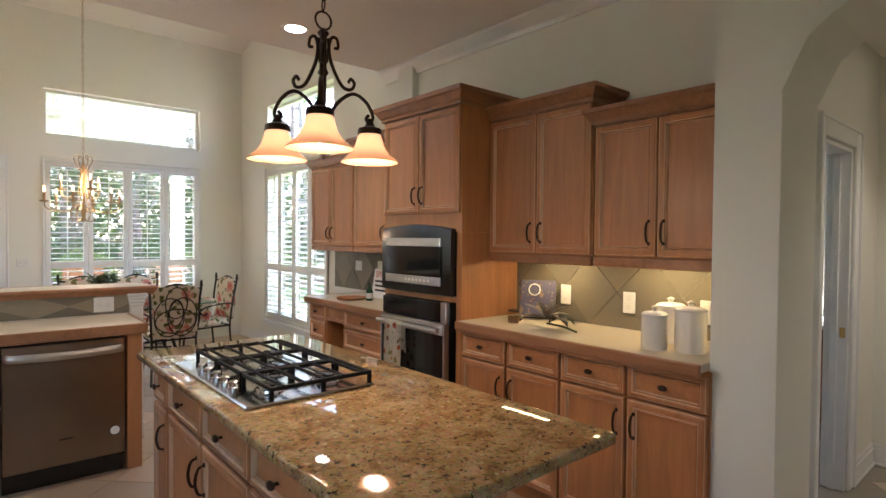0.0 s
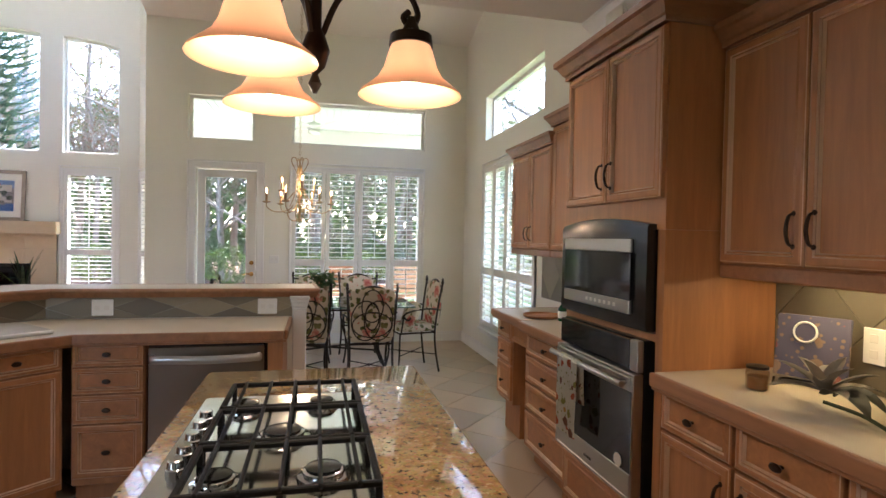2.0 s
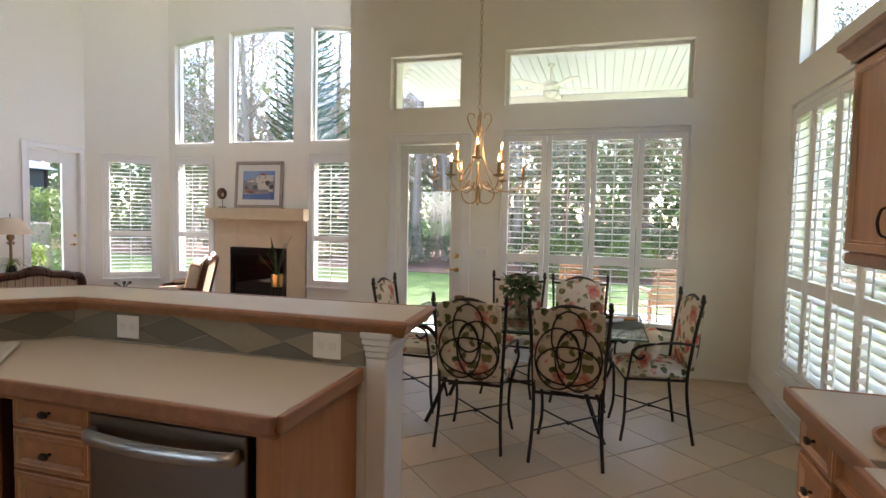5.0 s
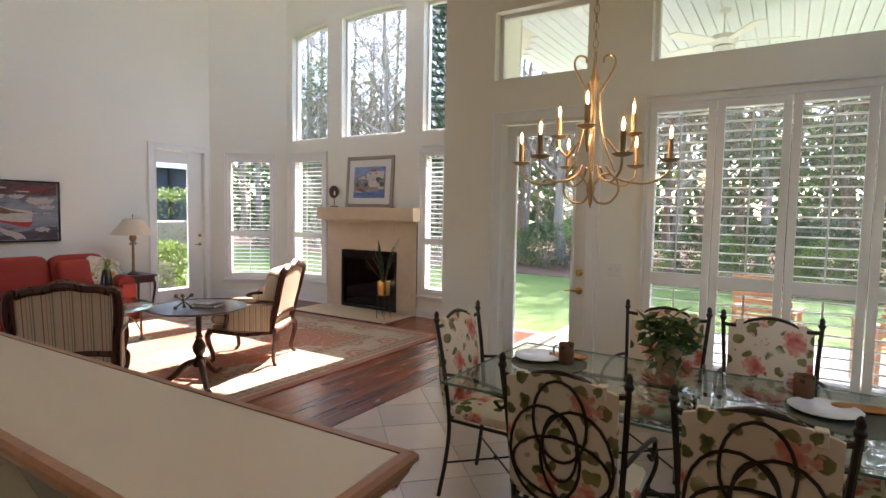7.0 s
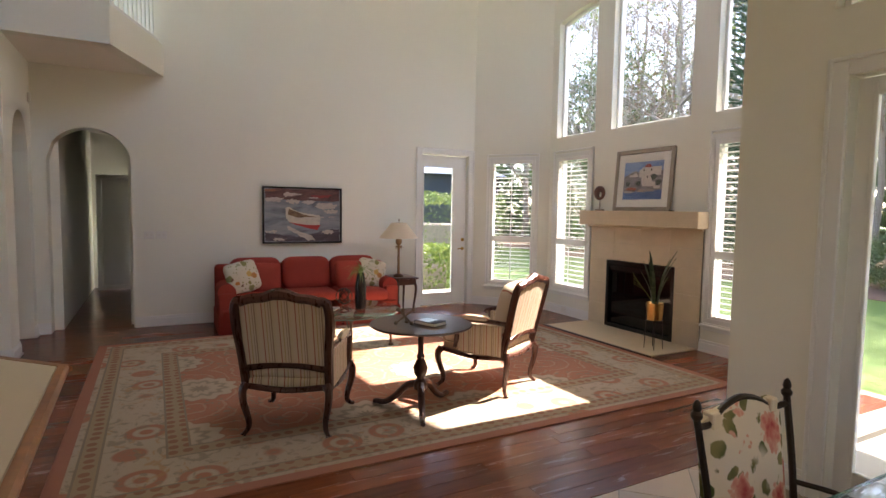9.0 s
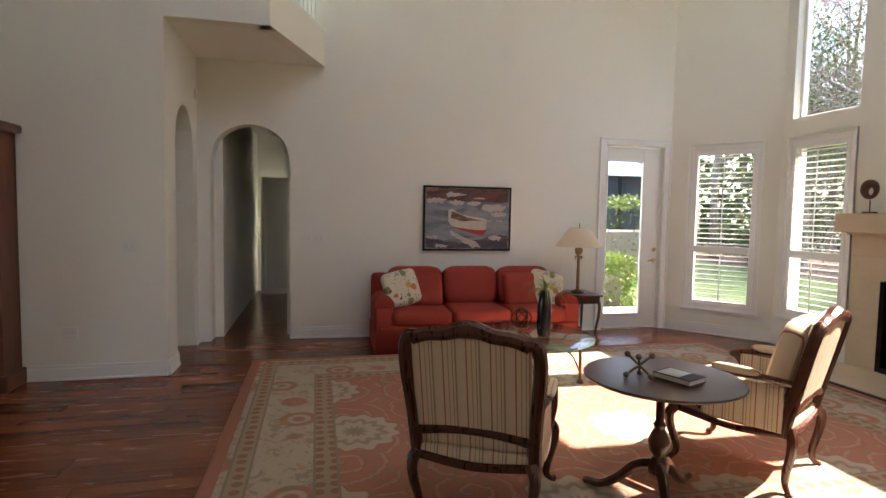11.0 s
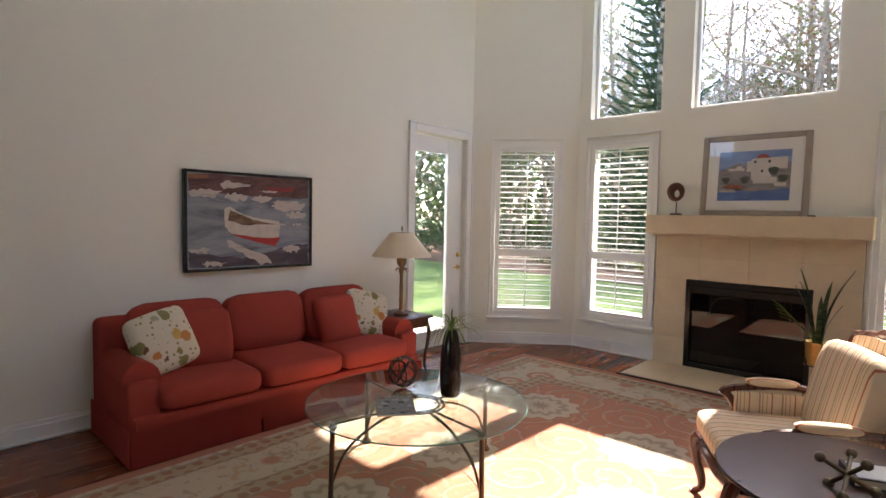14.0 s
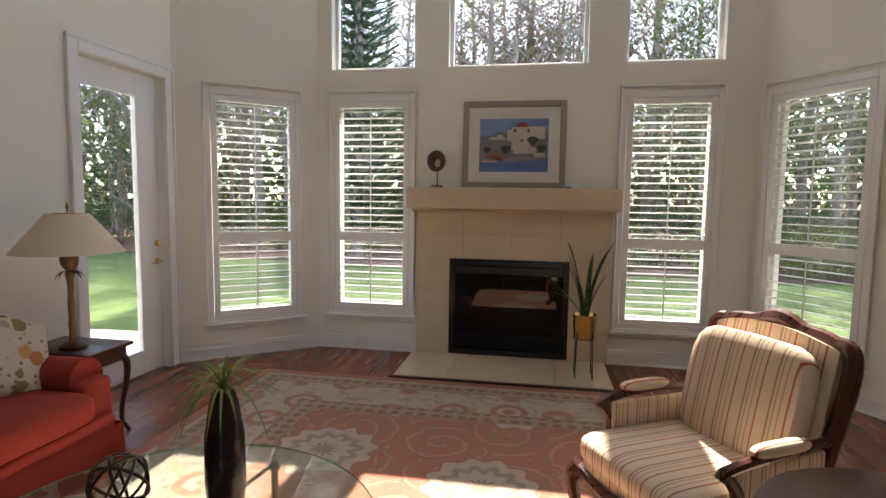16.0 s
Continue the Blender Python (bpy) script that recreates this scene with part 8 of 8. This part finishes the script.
spots = [(T4, ((-2.4, 27.6), (-6.6, 24.6), (0.4, 31.5), (-3.4, 22.9), (-1.8, 23.4), (-5.6, 28.2), (3.8, 27.2), (-13.5, 24.2), (-16.2, 28), (-20, 25.5), (-9.2, 32), (6.9, 22.8), (-0.6, 22.8))), (T1, ((-9.5, 26), (-12, 22.4), (-14.6, 26.4), (-18.4, 29), (-16.6, 23.4), (-21.5, 27.5), (-19.5, 22), (-23.5, 24), (-5.8, 30), (1.5, 28), (4.5, 31), (8, 27), (-13, 30), (12, 24), (-1, 33), (-17, 26), (15, 15), (18, 9), (-7, 35), (-4.6, 23.6), (0.6, 24.2), (-8.6, 29), (6.2, 26.5), (-2.2, 30))),
         (T2, ((-5, 25.5), (-13.4, 27.5), (-17.6, 25.6), (-20.8, 30), (3.2, 25), (7.5, 24), (-11, 24.5), (10.5, 20), (-15.5, 22), (14.5, 11.5), (0.8, 30), (-3.9, 28.5), (-8.2, 25), (-6.3, 32), (2.2, 27), (5.8, 29), (-0.2, 26.5), (-12.5, 28))),
         (T3, ((-2.6, 25.8), (1.8, 22.5), (8.2, 20.8), (-11.5, 27), (-6.2, 27.5), (11.5, 17), (-17.5, 24), (13.2, 12.5), (-21, 19), (12.5, 7.5), (-14, 21), (4, 28)))]
for src, places in spots:
    for x, y in places:
        copy_thing(src, pose(x, y, -0.16, 0, 0, rng.uniform(0, 360)))
# conifer
cf = thing("conifer", "tall dark green conifer with tiered drooping boughs", "tree", pose(-7.8, 20.3, -0.16))
part("trunk", tube([(0, 0, -0.2), (0.05, 0, 5), (0, 0, 10.4)], [0.18, 0.11, 0.02], 8), M["bark"], cf)
bm = bmesh.new()
for tier in range(34):
    z = 0.9 + tier * 0.285
    R = 1.95 * (1 - tier / 35.0) ** 0.9 + 0.10
    for k in range(9):
        a = 2 * math.pi * k / 9 + tier * 0.7 + rng.uniform(-0.2, 0.2)
        L = R * rng.uniform(0.72, 1.1)
        sag = rng.uniform(0.02, 0.14)
        count = int(8 + L * 15)
        out = Vector((math.cos(a), math.sin(a), 0))
        side = Vector((-math.sin(a), math.cos(a), 0))
        for i in range(count):
            t = (i + 1) / count
            p = out * (L * t) + Vector((0, 0, z + 0.42 * L * t * t - sag * L * t))
            for s_ in (-1, 1):
                w = 0.15 * (1.25 - t) * rng.uniform(0.7, 1.2)
                e = side * (w * s_) + out * 0.13 + Vector((0, 0, rng.uniform(-0.02, 0.06)))
                q = Vector((0, 0, 0.022))
                bm.faces.new([bm.verts.new(v) for v in (p, p + e * 0.5 + q, p + e, p + e * 0.5 - q)])
part("boughs", bm, M["needle"], cf)
# shrubs and hedges
S1 = shrub("garden_shrub", "rounded dark green garden shrub", 31, 2600, 0.085, (1.1, 0.9, 0.75), "leaf", pose(2.0, 19.6, -0.16))
S2 = shrub("garden_shrub", "loose light green garden shrub", 32, 2200, 0.08, (0.9, 0.8, 0.6), "leaf_light", pose(-1.0, 19.4, -0.16))
for src, places in ((S1, ((-4, 20.4), (-6.5, 22.2), (0.4, 20.8), (4.6, 19.3), (7.2, 18.2), (9.6, 17.4), (-9.5, 22.5), (-13, 22.8), (-2.2, 21.5), (12.2, 13.6), (13.6, 9.8), (-16.5, 21.8), (3.3, 21.2), (6, 20.4), (-19, 22), (11.2, 15.4), (14.2, 6.8), (-11.2, 23.5), (-7.9, 23.8))),
                    (S2, ((3.2, 18.9), (5.9, 18.6), (-5.2, 21.0), (8.6, 17.2), (-8.1, 21.6), (12.0, 11.8), (-11, 21.9), (10.6, 15.9), (1.2, 19.2)))):
    for x, y in places:
        copy_thing(src, pose(x, y, -0.16, 0, 0, rng.uniform(0, 360)) @ Matrix.Scale(1.0, 4))
for x, y, dx, dy, h, seed, lab, mat, cnt in ((-8.6, 9.9, 0.45, 1.1, 0.95, 41, "clipped bright green boxwood hedge by the patio", "leaf_light", 5200), (-13.0, 10.5, 0.6, 4.6, 2.2, 42, "tall clipped hedge at the side of the garden", "leaf_light", 9000)):
    h_ob = thing("hedge", lab, "hedge", pose(x, y, -0.16))
    part("stems", box(-dx * 0.5, -dy * 0.9, 0, dx * 0.5, dy * 0.9, h * 0.6, 0.05), M["bark"], h_ob)
    bm = bmesh.new()
    for _ in range(cnt):
        f = rng.randrange(3)
        u, v = rng.uniform(-1, 1), rng.uniform(-1, 1)
        k = rng.uniform(0.86, 1.03)
        p = Vector(((dx * k * rng.choice((-1, 1))), dy * u, h * (0.5 + 0.5 * v))) if f == 0 else Vector((dx * u, dy * k * rng.choice((-1, 1)), h * (0.5 + 0.5 * v))) if f == 1 else Vector((dx * u, dy * v, h * k))
        mm = Matrix.Translation(p) @ Euler((rng.uniform(-1.2, 1.2), rng.uniform(-1.2, 1.2), rng.uniform(0, 6.28))).to_matrix().to_4x4()
        L, w = 0.085 * rng.uniform(0.6, 1.3), 0.05
        bm.faces.new([bm.verts.new(mm @ Vector(q)) for q in ((0, 0, 0), (L / 2, w / 2, 0), (L, 0, -L * 0.1), (L / 2, -w / 2, 0))])
    part("leaves", bm, M[mat], h_ob)
# pool enclosure of the neighbour
cg = thing("screen_enclosure", "dark-framed screened pool enclosure with a pale roof", "enclosure", pose(-21, 13.5, -0.16))
M["screen"] = plain("dark_screen", (0.05, 0.06, 0.075), 0.7, var=0.2)
M["cage_roof"] = plain("pale_blue_roof", (0.42, 0.47, 0.55), 0.6, var=0.1)
part("screen_wall", box(-3, -5, 0, 3, 5, 3.2, 0.02), M["screen"], cg)
bm = bmesh.new()
v = [bm.verts.new(p) for p in ((-3.3, -5.3, 3.2), (3.3, -5.3, 3.2), (3.3, 5.3, 3.2), (-3.3, 5.3, 3.2), (0, -2.5, 5.0), (0, 2.5, 5.0))]
for q in ((0, 1, 4), (1, 2, 5, 4), (2, 3, 5), (3, 0, 4, 5), (3, 2, 1, 0)):
    bm.faces.new([v[i] for i in q])
part("roof", bm, M["cage_roof"], cg)
for k in range(6):
    part("post", box(3.0, -5 + 2 * k - 0.05, 0, 3.08, -5 + 2 * k + 0.05, 3.2), M["iron"], cg)
# far woods: a loose mass of leaves behind the trees
bm = bmesh.new()
for _ in range(42000):
    a = rng.uniform(radians(-20), radians(200))
    R = rng.uniform(34, 44)
    p = Vector((-1 + R * math.cos(a), 4 + R * math.sin(a), -0.2 + 11.5 * rng.random() ** 1.3 * rng.uniform(0.6, 1.0)))
    mm = Matrix.Translation(p) @ Euler((rng.uniform(-1.2, 1.2), rng.uniform(-1.2, 1.2), rng.uniform(0, 6.28))).to_matrix().to_4x4()
    L, w = 0.75 * rng.uniform(0.6, 1.3), 0.42
    bm.faces.new([bm.verts.new(mm @ Vector(q)) for q in ((0, 0, 0), (L / 2, w / 2, 0), (L, 0, -L * 0.1), (L / 2, -w / 2, 0))])
tagged(part("far_woods", bm, M["leaf"]), "distant belt of mixed dark green woodland", "woods", "", "stuff")

# ---- floor pieces ----


def clip(poly, x0, x1, y0, y1):
    """Cuts a plan outline to a rectangle."""
    for axis, lim, keep in ((0, x0, 1), (0, x1, -1), (1, y0, 1), (1, y1, -1)):
        out = []
        for a, b in zip(poly, poly[1:] + poly[:1]):
            ia, ib = (a[axis] - lim) * keep >= 0, (b[axis] - lim) * keep >= 0
            if ia:
                out.append(a)
            if ia != ib:
                t = (lim - a[axis]) / (b[axis] - a[axis])
                out.append((a[0] + t * (b[0] - a[0]), a[1] + t * (b[1] - a[1])))
        poly = out
        if len(poly) < 3:
            return []
    return poly


def area(p):
    return abs(sum(a[0] * b[1] - b[0] * a[1] for a, b in zip(p, p[1:] + p[:1]))) / 2


H2 = 0.2925
for i in range(-1, 20):
    for j in range(-24, 7):
        if (i + j) % 2 == 0:
            continue
        cx, cy, g = -0.32 + H2 * i, 7.06 + H2 * j, H2 - 0.004
        poly = clip([(cx - g, cy), (cx, cy - g), (cx + g, cy), (cx, cy + g)], -0.318, 3.838 if cy > 1.2 else 5.29, 0.3, 8.548 if cy > 1.2 else 1.27)
        if len(poly) > 2 and area(poly) > 0.004:
            bm = prism([(x - cx, y - cy) for x, y in poly], -0.008, 0.0)
            part("tile", bm, M["tile"], floor, "", Matrix.Translation((cx, cy, 0)))
plank_mesh = {}
rng = random.Random(77)
PW = 0.125
for c in range(47):
    x0 = -0.325 - PW * (c + 1)
    y = 2.6 - rng.uniform(0, 1.4)
    while y < FY:
        L = rng.choice((1.2, 1.5, 1.8))
        y0, y1 = max(y, 1.6), min(y + L, FY - 0.002)
        if y1 - y0 > 0.05 and not (y1 < 3.8 and x0 < -4.8):
            key = round(y1 - y0, 3)
            if key not in plank_mesh:
                plank_mesh[key] = mesh_of(box(0.0008, 0.001, -0.009, PW - 0.0008, key - 0.001, 0.0, 0.0012), "plank")
                plank_mesh[key].materials.append(M["plank"])
            part("plank", plank_mesh[key], M["plank"], floor, "", Matrix.Translation((x0, y0, 0)))
        y += L
bm = bmesh.new()
for c in range(34):
    x0 = -6.21 - PW * (c + 1)
    box(x0 + 0.0008, 4.0, -0.009, x0 + PW - 0.0008, 5.25, 0.0, 0.001, bm)
tagged(part("hall_planks", bm, M["plank"], floor), "cherry planks of the hallway", "", "", "stuff")
